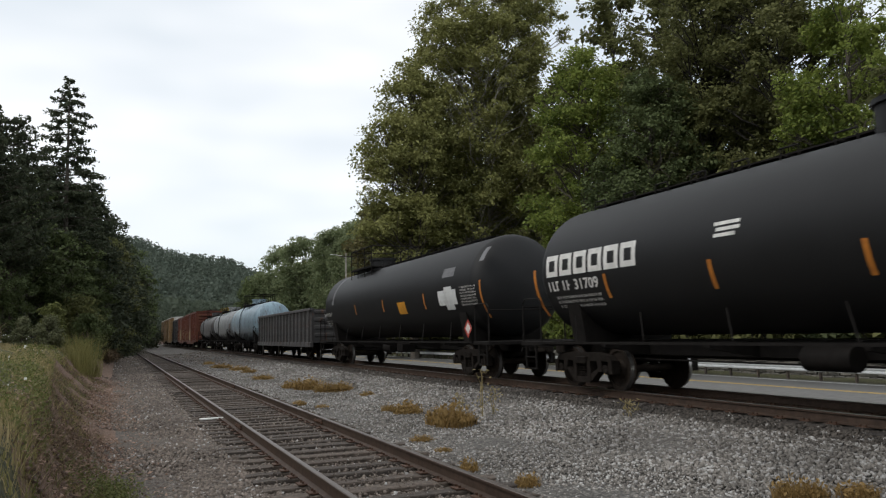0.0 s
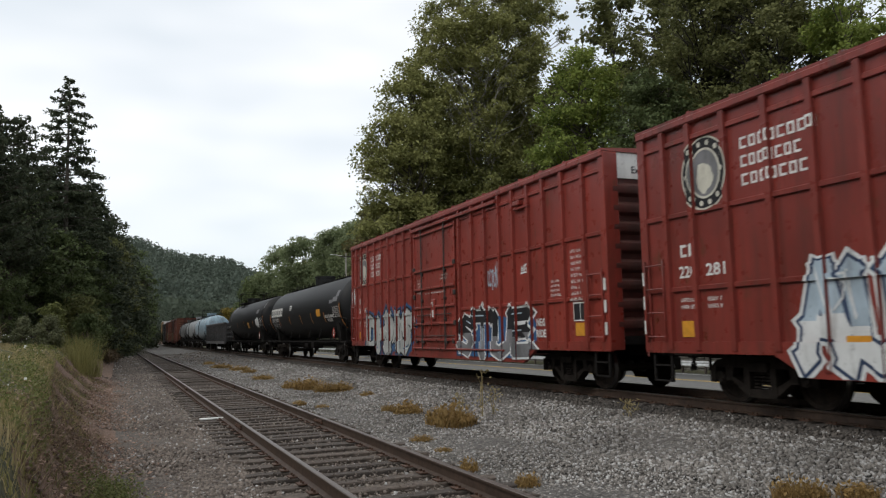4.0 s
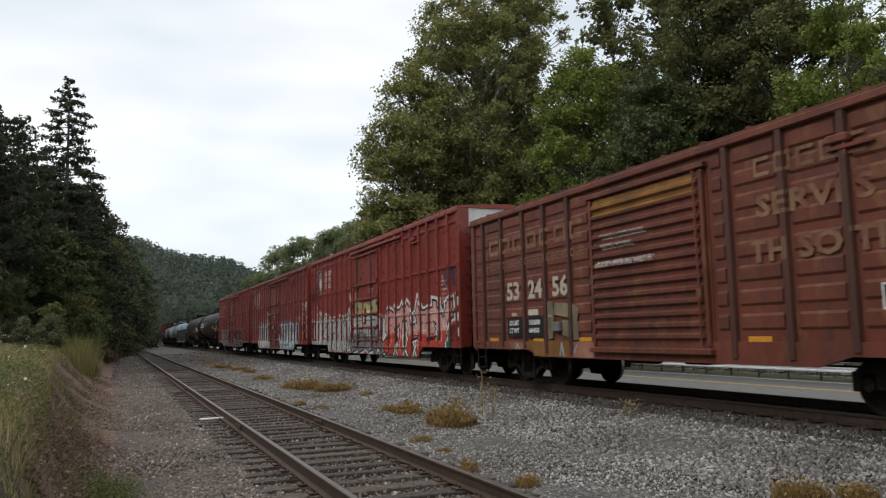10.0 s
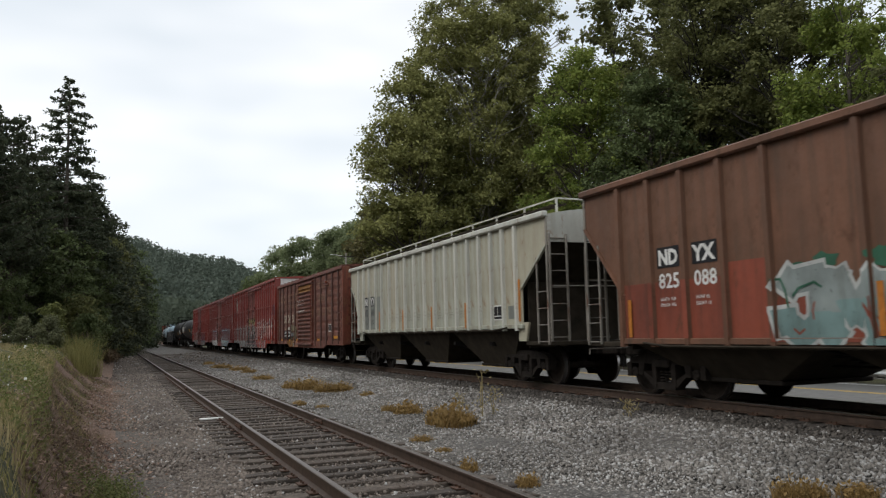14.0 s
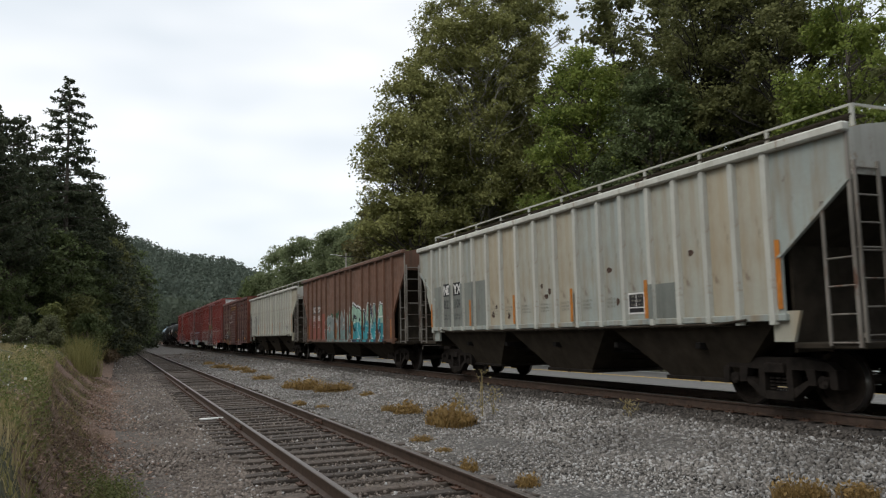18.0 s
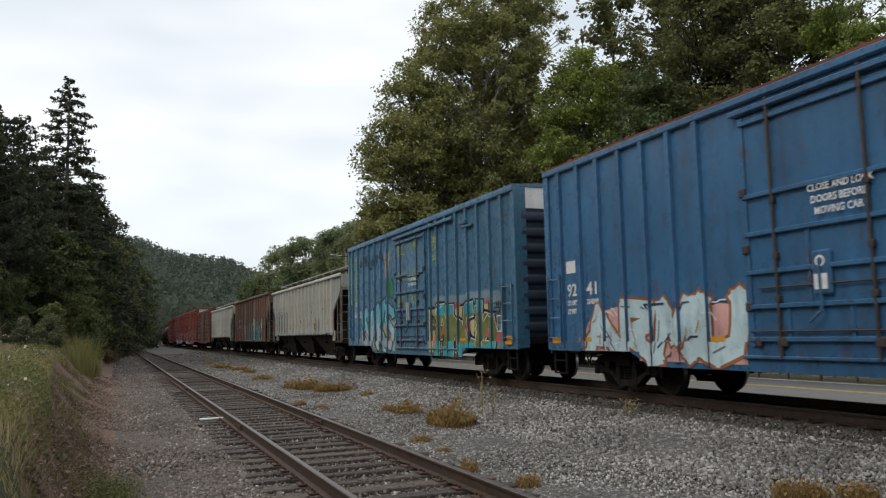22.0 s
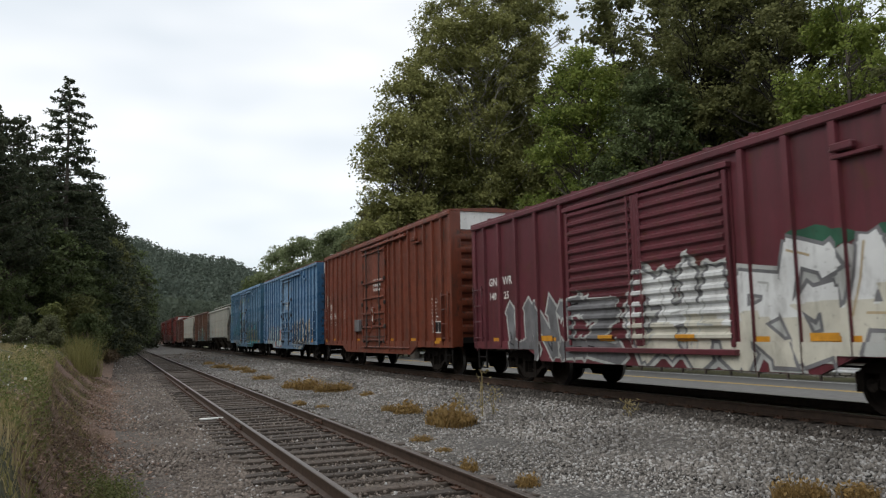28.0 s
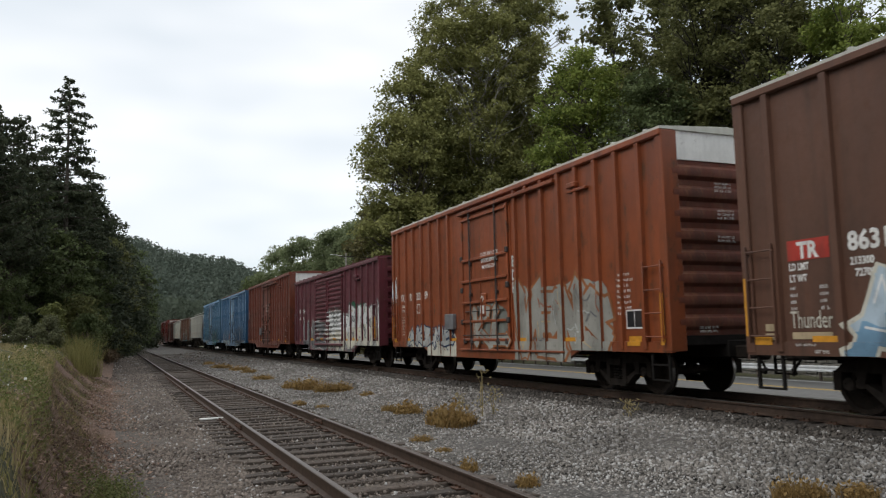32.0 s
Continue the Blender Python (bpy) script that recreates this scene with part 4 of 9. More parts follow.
def boxcar(name, label, front, L, H, paints, posts, door, style="plug", rails=(), band=True, dents=False, sill=0.60, ridge=0.10, ladders=True, roof=None, door_paint=None, latch=True, strips=(), tall_rear=False, end_mat=None, post_m=None):
    """A steel boxcar. paints: body, frame; posts: u of each side post; door: (u0, u1)."""
    body_m, dark_m = paints
    car = car_base(name, label, "boxcar", front, L, 2.35, body_m, M["under"])
    INFO[car.name] = (L, sill + 0.01, 1.06, PROUD - 0.03, 0.87, PANEL + (0.034 if dents else 0.0))
    RAILS[car.name] = (tuple(rails), *door)
    y_of = lambda u: L / 2 - u
    z0 = 1.02
    part("body", MB().box(-PANEL, PANEL, -L / 2 + 0.1, L / 2 - 0.1, z0, H - 0.06), body_m, car)
    # roof with a low ridge and seams
    rf = MB().prism([(-1.60, H - 0.05), (-1.60, H + 0.0), (0, H + ridge), (1.60, H + 0.0), (1.60, H - 0.05)], 1, -L / 2 + 0.02, L / 2 - 0.02)
    for k in range(int(L / 1.05)):
        yy = -L / 2 + 0.5 + k * 1.05
        rf.prism([(-1.58, H - 0.01), (-1.58, H + 0.045), (0, H + ridge + 0.045), (1.58, H + 0.045), (1.58, H - 0.01)], 1, yy - 0.03, yy + 0.03)
    part("roof", rf, roof or body_m, car, smooth=False)
    hw = 0.055
    post_me = MB().prism([(-PANEL + 0.02, -hw - 0.015), (-PROUD, -hw), (-PROUD, hw), (-PANEL + 0.02, hw + 0.015)], 2, sill + 0.1, H - 0.12).mesh("side_post", False)
    short_me = MB().prism([(-PANEL + 0.02, -hw - 0.015), (-PROUD, -hw), (-PROUD, hw), (-PANEL + 0.02, hw + 0.015)], 2, 0.92, H - 0.12).mesh("side_post", False)
    corner_me = MB().box(-PROUD + 0.02, -PANEL + 0.3, -0.10, 0.10, 0.88, H - 0.06, 0.015).mesh("corner_post", False)
    chord_me = MB().box(-PROUD - 0.015, -PANEL + 0.02, -L / 2 + 0.03, L / 2 - 0.03, H - 0.17, H - 0.04, 0.02).mesh("top_chord", False)
    e = L / 2
    sill_me = MB().prism([(e - 0.03, 1.06), (e - 0.03, 0.86), (e - 3.1, 0.86), (e - 3.7, sill), (-e + 3.7, sill), (-e + 3.1, 0.86), (-e + 0.03, 0.86), (-e + 0.03, 1.06)], 0, -PROUD + 0.03, -PANEL + 0.04).mesh("side_sill", False)
    rail_mes = []
    d0, d1 = door
    for z in rails:
        for a, b in ((0.2, d0 - 0.1), (d1 + 0.1, L - 0.2)):
            rail_mes.append(MB().box(-PROUD + 0.035, -PANEL + 0.01, y_of(b), y_of(a), z - 0.045, z + 0.045, 0.012).mesh("panel_rail", False))
    dent_mes = []
    if dents:
        seams = sorted([0.2, *posts, d0, d1, L - 0.2])
        for a, b in zip(seams, seams[1:]):
            if b - a < 0.45 or (a >= d0 - 0.01 and b <= d1 + 0.01):
                continue
            mb = MB().prism([(-PANEL + 0.01, 0), (-PANEL - 0.03, 0.06), (-PANEL - 0.03, 0.24), (-PANEL + 0.01, 0.30)], 1, y_of(b) + 0.14, y_of(a) - 0.14).mesh("panel_rib", False)
            dent_mes += [(mb, 1.22 + 0.385 * k) for k in range(int((H - 1.72) / 0.385) + 1)]
    # door
    mid, dw = (d0 + d1) / 2, d1 - d0
    dm = door_paint or body_m
    zt, zb = H - 0.42, 0.98
    door_me = MB().box(-PANEL - 0.05, -PANEL + 0.03, -dw / 2 + 0.06, dw / 2 - 0.06, zb, zt, 0.012).mesh("door", False)
    seal = MB()
    for y in (-dw / 2, dw / 2):
        seal.box(-PANEL - 0.025, -PANEL + 0.02, y - 0.03, y + 0.03, zb - 0.03, zt + 0.03)
    for z in (zb, zt):
        seal.box(-PANEL - 0.025, -PANEL + 0.02, -dw / 2, dw / 2, z - 0.03, z + 0.03)
    seal_me = seal.mesh("door_seal", False)
    ribs_me = bars_me = box_me = None
    if style == "plug":
        b = MB()
        for z in (zb + 0.12, zb + 0.62, zb + 1.15, zb + 1.75, zb + 2.35, zt - 0.1):
            b.box(-PANEL - 0.115, -PANEL - 0.04, -dw / 2 + 0.08, dw / 2 - 0.08, z - 0.035, z + 0.035, 0.01)
        for y in (-dw / 2 + 0.1, dw / 2 - 0.1):
            b.box(-PANEL - 0.085, -PANEL - 0.04, y - 0.05, y + 0.05, zb, zt, 0.01)
        for y, a, c in ((dw * 0.08, zb + 0.62, zb + 1.75), (-dw * 0.14, zb + 0.15, zb + 0.62), (dw * 0.22, zb + 0.15, zb + 0.62)):
            b.box(-PANEL - 0.08, -PANEL - 0.04, y - 0.03, y + 0.03, a, c, 0.01)
        ribs_me = b.mesh("door_frame", False)
        lock_ys = (-dw * 0.27, dw * 0.27)
        b = MB()
        for y in (0.0,):
            b.cyl((-PROUD - 0.03, y, 0.82), (-PROUD - 0.03, y, H - 0.22), 0.026, 8)
            for z in (1.05, 1.7, 2.35, 3.2, zt - 0.1):
                b.box(-PROUD - 0.055, -PANEL - 0.05, y - 0.045, y + 0.045, z - 0.05, z + 0.05, 0.01)
        bars_me = b.mesh("lock_bar")
        b = MB().box(-PROUD - 0.05, -PANEL - 0.04, -0.16, 0.16, 1.72, 2.36, 0.03)
        b.tube([(-PROUD - 0.08, 0.0, 2.2), (-PROUD - 0.08, 0.0, 1.5), (-PROUD - 0.08, 0.22, 1.34)], 0.02, 6)
        box_me = b.mesh("lock_box", False)
        b = MB().box(-PROUD - 0.062, -PROUD - 0.05, -0.11, 0.11, 1.80, 2.02)
        for k in range(10):
            a0, a1 = 2 * math.pi * k / 10, 2 * math.pi * (k + 1) / 10
            b.add([(-PROUD - 0.056, q * math.cos(t), 2.2 + q * math.sin(t)) for q, t in ((0.05, a0), (0.085, a0), (0.085, a1), (0.05, a1))], [(0, 1, 2, 3)])
        plate_me = b.mesh("lock_notice", False)
        rod_mes = [MB().cyl((-PROUD - 0.02, -dw * half, z), (-PROUD - 0.02, dw * half, z), 0.016, 6).mesh("lock_rod") for z, half in ((1.22, 0.46), (1.88, 0.40))]
        clamp_me = MB().box(-PROUD - 0.05, -PANEL - 0.05, -0.06, 0.06, -0.075, 0.075, 0.02).mesh("rod_clamp", False)
        tr = [MB().box(-PROUD - 0.06, -PANEL, -dw * 1.28, dw / 2 + 0.1, H - 0.36, H - 0.27, 0.012), MB().box(-PROUD - 0.03, -PANEL, -dw * 1.34, dw / 2 + 0.1, 0.80, 0.85, 0.012)]
        tracks = [t.mesh("door_track", False) for t in tr]
    else:
        b = MB()
        halves = ((-dw / 2 + 0.06, dw / 2 - 0.06),) if style == "ribbed" else ((-dw / 2 + 0.06, -0.05), (0.05, dw / 2 - 0.06))
        for a, c in halves:
            z = zb + 0.1
            while z < zt - 0.12:
                b.prism([(-PANEL - 0.04, z), (-PANEL - 0.115, z + 0.045), (-PANEL - 0.115, z + 0.10), (-PANEL - 0.04, z + 0.145)], 1, a + 0.07, c - 0.07)
                z += 0.205
            for y in (a, c):
                b.box(-PANEL - 0.10, -PANEL - 0.03, y - 0.045, y + 0.045, zb, zt, 0.01)
        ribs_me = b.mesh("door_frame", False)
        lock_ys = (-dw / 2 + 0.2,) if style == "ribbed" else (-0.18, 0.18)
        b = MB()
        for y in (0.0,):
            b.cyl((-PROUD - 0.04, y, 1.0), (-PROUD - 0.04, y, zt), 0.022, 8).box(-PROUD - 0.07, -PANEL - 0.05, y - 0.06, y + 0.06, 1.75, 1.95, 0.02)
        bars_me = b.mesh("lock_bar")
        tracks = [MB().box(-PROUD - 0.05, -PANEL, -dw / 2 - 0.05, dw / 2 + 0.05, H - 0.40, H - 0.30, 0.012).mesh("door_track", False),
                  MB().box(-PROUD - 0.08, -PANEL, -dw / 2 - 0.05, dw / 2 + 0.05, 0.84, 0.94, 0.012).mesh("door_track", False)]
    for flip in (Matrix.Identity(4), TURN):
        for u in posts:
            if not (d0 - 0.02 < u < d1 + 0.02):
                part("side_post", post_me if 3.75 < u < L - 3.75 else short_me, post_m or body_m, car, m=flip @ pose(0, y_of(u), 0))
        for u in (0.11, L - 0.11):
            part("corner_post", corner_me, body_m, car, m=flip @ pose(0, y_of(u), 0))
        part("top_chord", chord_me, body_m, car, m=flip)
        part("side_sill", sill_me, body_m, car, m=flip)
        for me in rail_mes:
            part("panel_rail", me, body_m, car, m=flip)
        for me, z in dent_mes:
            part("panel_rib", me, body_m, car, m=flip @ pose(0, 0, z))
        at = flip @ pose(0, y_of(mid), 0)
        part("door_seal", seal_me, dm, car, m=at)
        d = part("door", door_me, dm, car, m=at)
        part("door_frame", ribs_me, dm, d)
        for y in lock_ys:
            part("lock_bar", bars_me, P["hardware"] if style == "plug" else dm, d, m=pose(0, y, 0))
        if box_me:
            part("lock_box", box_me, dm, d)
            if flip == Matrix.Identity(4):
                for me in rod_mes:
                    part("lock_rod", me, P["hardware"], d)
                for y, z in ((-0.44, 1.06), (-0.29, 1.06), (0.25, 1.06), (0.42, 1.06), (-0.47, 1.6), (-0.47, 2.5), (-0.47, 3.4), (0.47, 1.6), (0.47, 2.5), (0.47, 3.4)):
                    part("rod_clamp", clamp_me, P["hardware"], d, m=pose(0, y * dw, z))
            part("lock_notice", plate_me, M["letter"], d, "white notice and ring beside the door lock")
        for me in tracks:
            part("door_track", me, dm, car, m=at)
        for u in (0.42, L - 0.42):
            part("ladder", LADDER_LOW if ladders else GRABS_LOW, body_m, car, m=flip @ pose(-PROUD + 0.06, y_of(u), 0))
            part("sill_step", STEP_ME, M["under"], car, m=flip @ pose(-PROUD + 0.1, y_of(u), 0))
    for u in strips:
        part("reflective_strip", STRIP_ME, M["yellow"], car, m=pose(-PROUD + 0.03 if u < 0.6 else -PANEL - 0.012, y_of(u), 1.08))
    # ends: heavy horizontal corrugations
    top = H - (0.62 if band else 0.25)
    rib_zs = [1.25 + 0.40 * k for k in range(12) if 1.25 + 0.40 * k < top - 0.2]
    END_ME = MB().prism([(0.0, 0), (0.085, 0.07), (0.10, 0.15), (0.085, 0.23), (0.0, 0.30)], 0, -1.36, 1.36).mesh("end_corrugation")
    back_me = MB().box(-1.46, 1.46, -0.02, 0.006, 1.1, H - 0.05).mesh("end_panel", False)
    frame_me = MB().box(-1.47, 1.47, -0.03, 0.05, 0.98, 1.16, 0.01).mesh("end_sill", False)
    lad = ladder_me(1.2, min(2.75, H - 0.8), 0.46, 5).copy()
    for s in (1, -1):
        at = pose(0, s * (L / 2 - 0.1), 0, 0, 0, 0 if s > 0 else 180)
        # end_mat is darker than the sides and carries the gap's shade in its colour
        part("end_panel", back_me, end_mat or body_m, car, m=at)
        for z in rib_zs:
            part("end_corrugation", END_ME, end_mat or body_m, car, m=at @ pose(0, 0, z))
        part("end_sill", frame_me, dark_m, car, m=at)
        if band:
            b = part("height_band", MB().prism([(-1.5, H - 0.60), (1.5, H - 0.60), (1.5, H - 0.04), (0, H + ridge - 0.03), (-1.5, H - 0.04)], 1, 0, 0.035), M["white_paint"], car, "white painted band for an excess-height car", m=at, smooth=False)
        part("end_ladder", lad, body_m, car, m=at @ pose(-1.15 if s < 0 else 1.15, 0.10, 0, 0, 0, -90))
    if latch:
        part("retainer", MB().box(-PROUD - 0.05, -PANEL, -0.18, 0.18, H - 0.62, H - 0.5, 0.02).box(-PROUD - 0.02, -PANEL, -0.55, 0.18, H - 0.72, H - 0.66, 0.01), body_m, car, m=pose(0, y_of(L * 0.80), 0), smooth=False)
    brake = MB()
    for k in range(4):
        a = math.pi * k / 4
        brake.cyl((0.3 * math.cos(a), 0.2, 2.3 + 0.3 * math.sin(a)), (-0.3 * math.cos(a), 0.2, 2.3 - 0.3 * math.sin(a)), 0.012, 5)
    for k in range(16):
        a, b_ = 2 * math.pi * k / 16, 2 * math.pi * (k + 1) / 16
        brake.cyl((0.3 * math.cos(a), 0.2, 2.3 + 0.3 * math.sin(a)), (0.3 * math.cos(b_), 0.2, 2.3 + 0.3 * math.sin(b_)), 0.018, 6)
    part("hand_brake", brake, M["under"], car, m=pose(0.55, -L / 2, 0, 0, 0, 180))
    bands = [(u - 0.065, u + 0.065, PROUD) for u in posts if not (d0 - 0.02 < u < d1 + 0.02)] + [(0.0, 0.22, PROUD - 0.02), (L - 0.22, L, PROUD - 0.02), (d0 + 0.05, d1 - 0.05, PANEL + 0.05)]
    if style in ("ribbed", "double"):
        waves = [(1.06, PANEL + 0.05)]
        z = zb + 0.1
        while z < zt - 0.12:
            waves += [(z + 0.001, PANEL + 0.05), (z + 0.045, PANEL + 0.117), (z + 0.10, PANEL + 0.117), (z + 0.145, PANEL + 0.05)]
            z += 0.205
        waves = [w for w in waves if w[0] >= 1.06] + [(9.0, PANEL + 0.05)]
        bands[-1] = (d0 + 0.05, d1 - 0.05, PANEL + 0.05, waves)
    return car, bands


def spread(a, b, n):
    return [round(a + (b - a) * i / (n - 1), 3) for i in range(n)]


P = {}
P["maple"] = paint("faded_red_car_paint", (0.262, 0.040, 0.028), 0.12, 0.2, 0.33, streak=0.4)
P["maple_b"] = paint("darker_red_car_paint", (0.21, 0.036, 0.027), 0.18, 0.22, 0.33, streak=0.4)
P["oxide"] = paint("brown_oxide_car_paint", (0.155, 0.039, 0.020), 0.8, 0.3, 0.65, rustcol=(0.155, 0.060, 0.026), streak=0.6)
P["teal"] = paint("dull_blue_car_paint", (0.056, 0.150, 0.232), 0.2, 0.2, 0.30, streak=0.35, bloom=0.9, sheen=(0.5, 0.72, 1.0))
P["blue"] = paint("blue_car_paint", (0.036, 0.120, 0.238), 0.15, 0.18, 0.30, streak=0.35, bloom=1.0, sheen=(0.55, 0.78, 1.0))
P["rust"] = paint("red_brown_car_paint", (0.185, 0.043, 0.019), 0.5, 0.22, 0.42, rustcol=(0.05, 0.022, 0.014), streak=0.6)
P["maroon"] = paint("maroon_car_paint", (0.13, 0.030, 0.040), 0.3, 0.2, 0.38, streak=0.4)
P["orange"] = paint("orange_brown_car_paint", (0.262, 0.066, 0.021), 0.45, 0.2, 0.42, streak=0.4)
P["brown"] = paint("chocolate_car_paint", (0.122, 0.056, 0.034), 0.2, 0.18, 0.6, streak=0.35)
# rusty lock gear, darkened further with the shade around the rods in its colour
P["hardware"] = plain("dark_door_hardware", (0.040, 0.030, 0.026), 0.6, 0.1, 0.45, 8)
# end paints darkened: the shade between coupled cars is put into their colour
P["red_end"] = paint("shaded_red_end_paint", (0.10, 0.022, 0.017), 0.3, 0.25, 0.6)
P["navy_end"] = paint("shaded_blue_end_paint", (0.022, 0.052, 0.095), 0.3, 0.25, 0.55)
P["cream"] = paint("pale_grey_hopper_paint", (0.41, 0.42, 0.345), 0.25, 0.16, 0.6, dirt=(0.20, 0.165, 0.11), rustcol=(0.20, 0.11, 0.05), streak=0.75, tan=(0.36, 0.315, 0.225))
# hopper posts: the side paint made paler, the light they catch put into colour
P["trim"] = paint("paler_hopper_paint", (0.52, 0.525, 0.47), 0.2, 0.12, 0.55, dirt=(0.24, 0.20, 0.15), rustcol=(0.20, 0.10, 0.04), streak=0.5)
P["grubby"] = paint("grubby_ladder_paint", (0.24, 0.22, 0.19), 0.5, 0.3, 0.65, dirt=(0.06, 0.045, 0.032), streak=0.9)
P["cream_b"] = paint("weathered_grey_hopper_paint", (0.35, 0.385, 0.355), 0.05, 0.18, 0.6, dirt=(0.24, 0.175, 0.10), rustcol=(0.10, 0.05, 0.025), streak=0.8, tan=(0.38, 0.30, 0.185))
# bay brown made darker: shade under the hopper body is part of the colour
P["bay"] = plain("dark_hopper_bays", (0.034, 0.027, 0.019), 0.85, 0, 0.4, 3, gloss=0.15)
P["hop_brown"] = paint("brown_hopper_paint", (0.150, 0.070, 0.040), 0.4, 0.25, 0.65, dirt=(0.05, 0.035, 0.022), streak=0.6)
P["tank"] = plain("black_tank_paint", (0.0085, 0.0085, 0.0088), 0.58, 0, 0.22, 0.9, 0.04, gloss=0.32)
P["tank_blue"] = paint("pale_blue_tank_paint", (0.30, 0.42, 0.50), 0.3, 0.2, 0.45, streak=0.5)
P["tank_grey"] = paint("grey_tank_paint", (0.30, 0.32, 0.33), 0.3, 0.2, 0.5, streak=0.6)
P["tank_dark"] = paint("dark_grey_tank_paint", (0.10, 0.10, 0.10), 0.3, 0.2, 0.5, streak=0.5)
P["gondola"] = paint("sooty_gondola_paint", (0.05, 0.048, 0.048), 0.4, 0.3, 0.7, streak=0.5)
P["primer"] = paint("rust_red_patch_paint", (0.23, 0.055, 0.03), 0.1, 0.15, 0.6)
P["patch"] = paint("grey_patch_paint", (0.20, 0.215, 0.19), 0.1, 0.12, 0.6, streak=0.3)


def hopper(name, label, front, L, H, paint_m, zb, posts, rails_on_top=True, ladder_m=None, bay_m=None, bays=3, trim=None):
    """A covered hopper: ribbed sides, slope sheets, outlet bays, roof walk."""
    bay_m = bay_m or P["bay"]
    lm = ladder_m or P["grubby"]
    trim = trim or P["trim"]
    car = car_base(name, label, "hopper car", front, L, 1.95, lm, M["under"])
    INFO[car.name] = (L, zb - 0.04, zb + 0.05, PROUD - 0.02, zb - 0.04, PANEL)
    e = L / 2
    y_of = lambda u: e - u
    a, knee_u, knee_z = H - 0.72, 1.30, zb + 0.91
    side = [(e - 0.02, H), (e - 0.02, a), (e - knee_u, knee_z), (e - knee_u, zb), (-e + knee_u, zb), (-e + knee_u, knee_z), (-e + 0.02, a), (-e + 0.02, H)]
    p0, p1 = posts[0], posts[-1]
    front_me = MB().prism([(e - 0.02, H), (e - 0.02, a), (e - knee_u, knee_z), (e - knee_u, zb), (e - p0, zb), (e - p0, H)], 0, -PANEL, -PANEL + 0.03).mesh("side_sheet", False)
    rear_me = MB().prism([(-e + 0.02, H), (-e + 0.02, a), (-e + knee_u, knee_z), (-e + knee_u, zb), (e - p1, zb), (e - p1, H)], 0, -PANEL, -PANEL + 0.03).mesh("side_sheet", False)
    panel_mes = {}
    for pw in {round(v - u, 2) for u, v in zip(posts, posts[1:])}:
        panel_mes[pw] = MB().prism([(-pw / 2, zb), (pw / 2, zb), (pw / 2, H), (-pw / 2, H)], 0, -PANEL, -PANEL + 0.03).mesh("side_panel", False)
    edge_mes = []
    for s in (1, -1):
        edge_mes.append(MB().add([(-PROUD + 0.04, s * (e - 0.02), a), (-PROUD + 0.04, s * (e - knee_u), knee_z), (-PROUD + 0.04, s * (e - knee_u - 0.10), knee_z - 0.02), (-PROUD + 0.04, s * (e - 0.12), a),
                     (-PANEL + 0.02, s * (e - 0.02), a), (-PANEL + 0.02, s * (e - knee_u), knee_z), (-PANEL + 0.02, s * (e - knee_u - 0.10), knee_z - 0.02), (-PANEL + 0.02, s * (e - 0.12), a)],
                    [(0, 1, 2, 3), (0, 1, 5, 4), (3, 2, 6, 7), (4, 5, 6, 7)]).mesh("end_edge", False))
    chord_me = MB().box(-PROUD - 0.04, -PANEL + 0.04, -e + 0.0, e - 0.0, H - 0.05, H + 0.09, 0.025).mesh("top_chord", False)
    sillb_me = MB().box(-PROUD + 0.02, -PANEL + 0.04, -e + knee_u - 0.05, e - knee_u + 0.05, zb - 0.05, zb + 0.06, 0.012).mesh("side_sill", False)
    pipe_me = MB().tube([(-PROUD - 0.02, -e + 2.0, zb - 0.02), (-PROUD - 0.02, -e + 2.7, zb - 0.08), (-PROUD - 0.02, e - 2.7, zb - 0.08), (-PROUD - 0.02, e - 2.0, zb - 0.02)], 0.022, 6).mesh("side_pipe")
    post_me = MB().prism([(-PANEL + 0.01, -0.075), (-PROUD, -0.05), (-PROUD, 0.05), (-PANEL + 0.01, 0.075)], 2, zb - 0.10, H - 0.03).mesh("side_post", False)
    for flip in (Matrix.Identity(4), TURN):
        part("side_sheet", front_me, paint_m, car, m=flip)
        part("side_sheet", rear_me, paint_m, car, m=flip)
        for me in edge_mes:
            part("end_edge", me, paint_m, car, m=flip)
        part("top_chord", chord_me, trim, car, m=flip)
        part("side_sill", sillb_me, paint_m, car, m=flip)
        part("side_pipe", pipe_me, bay_m, car, m=flip)
        for u, v in zip(posts, posts[1:]):
            part("side_panel", panel_mes[round(v - u, 2)], paint_m, car, m=flip @ pose(0, y_of((u + v) / 2), 0))
        for u in posts:
            part("side_post", post_me, trim, car, m=flip @ pose(0, y_of(u), 0))
    # roof, slightly domed
    n = 10
    arc = [(-PANEL + 2 * PANEL * i / n, H + 0.02 + 0.17 * math.sin(math.pi * i / n)) for i in range(n + 1)]
    part("roof", MB().prism([(-PANEL, H - 0.06)] + arc + [(PANEL, H - 0.06)], 1, -e + 0.04, e - 0.04), paint_m, car)
    hatch_me = MB().box(-0.45, 0.45, -0.5, 0.5, H + 0.14, H + 0.24, 0.03).mesh("roof_hatch", False)
    for k in range(6):
        part("roof_hatch", hatch_me, paint_m, car, m=pose(0, -e + L * (k + 0.5) / 6, 0))
    if rails_on_top:
        b = MB()
        for x in (-1.05, 1.05):
            b.box(x - 0.02, x + 0.02, -e + 0.3, e - 0.3, H + 0.44, H + 0.475)
            for k in range(int(L / 1.55) + 1):
                y = -e + 0.3 + (L - 0.6) * k / int(L / 1.55)
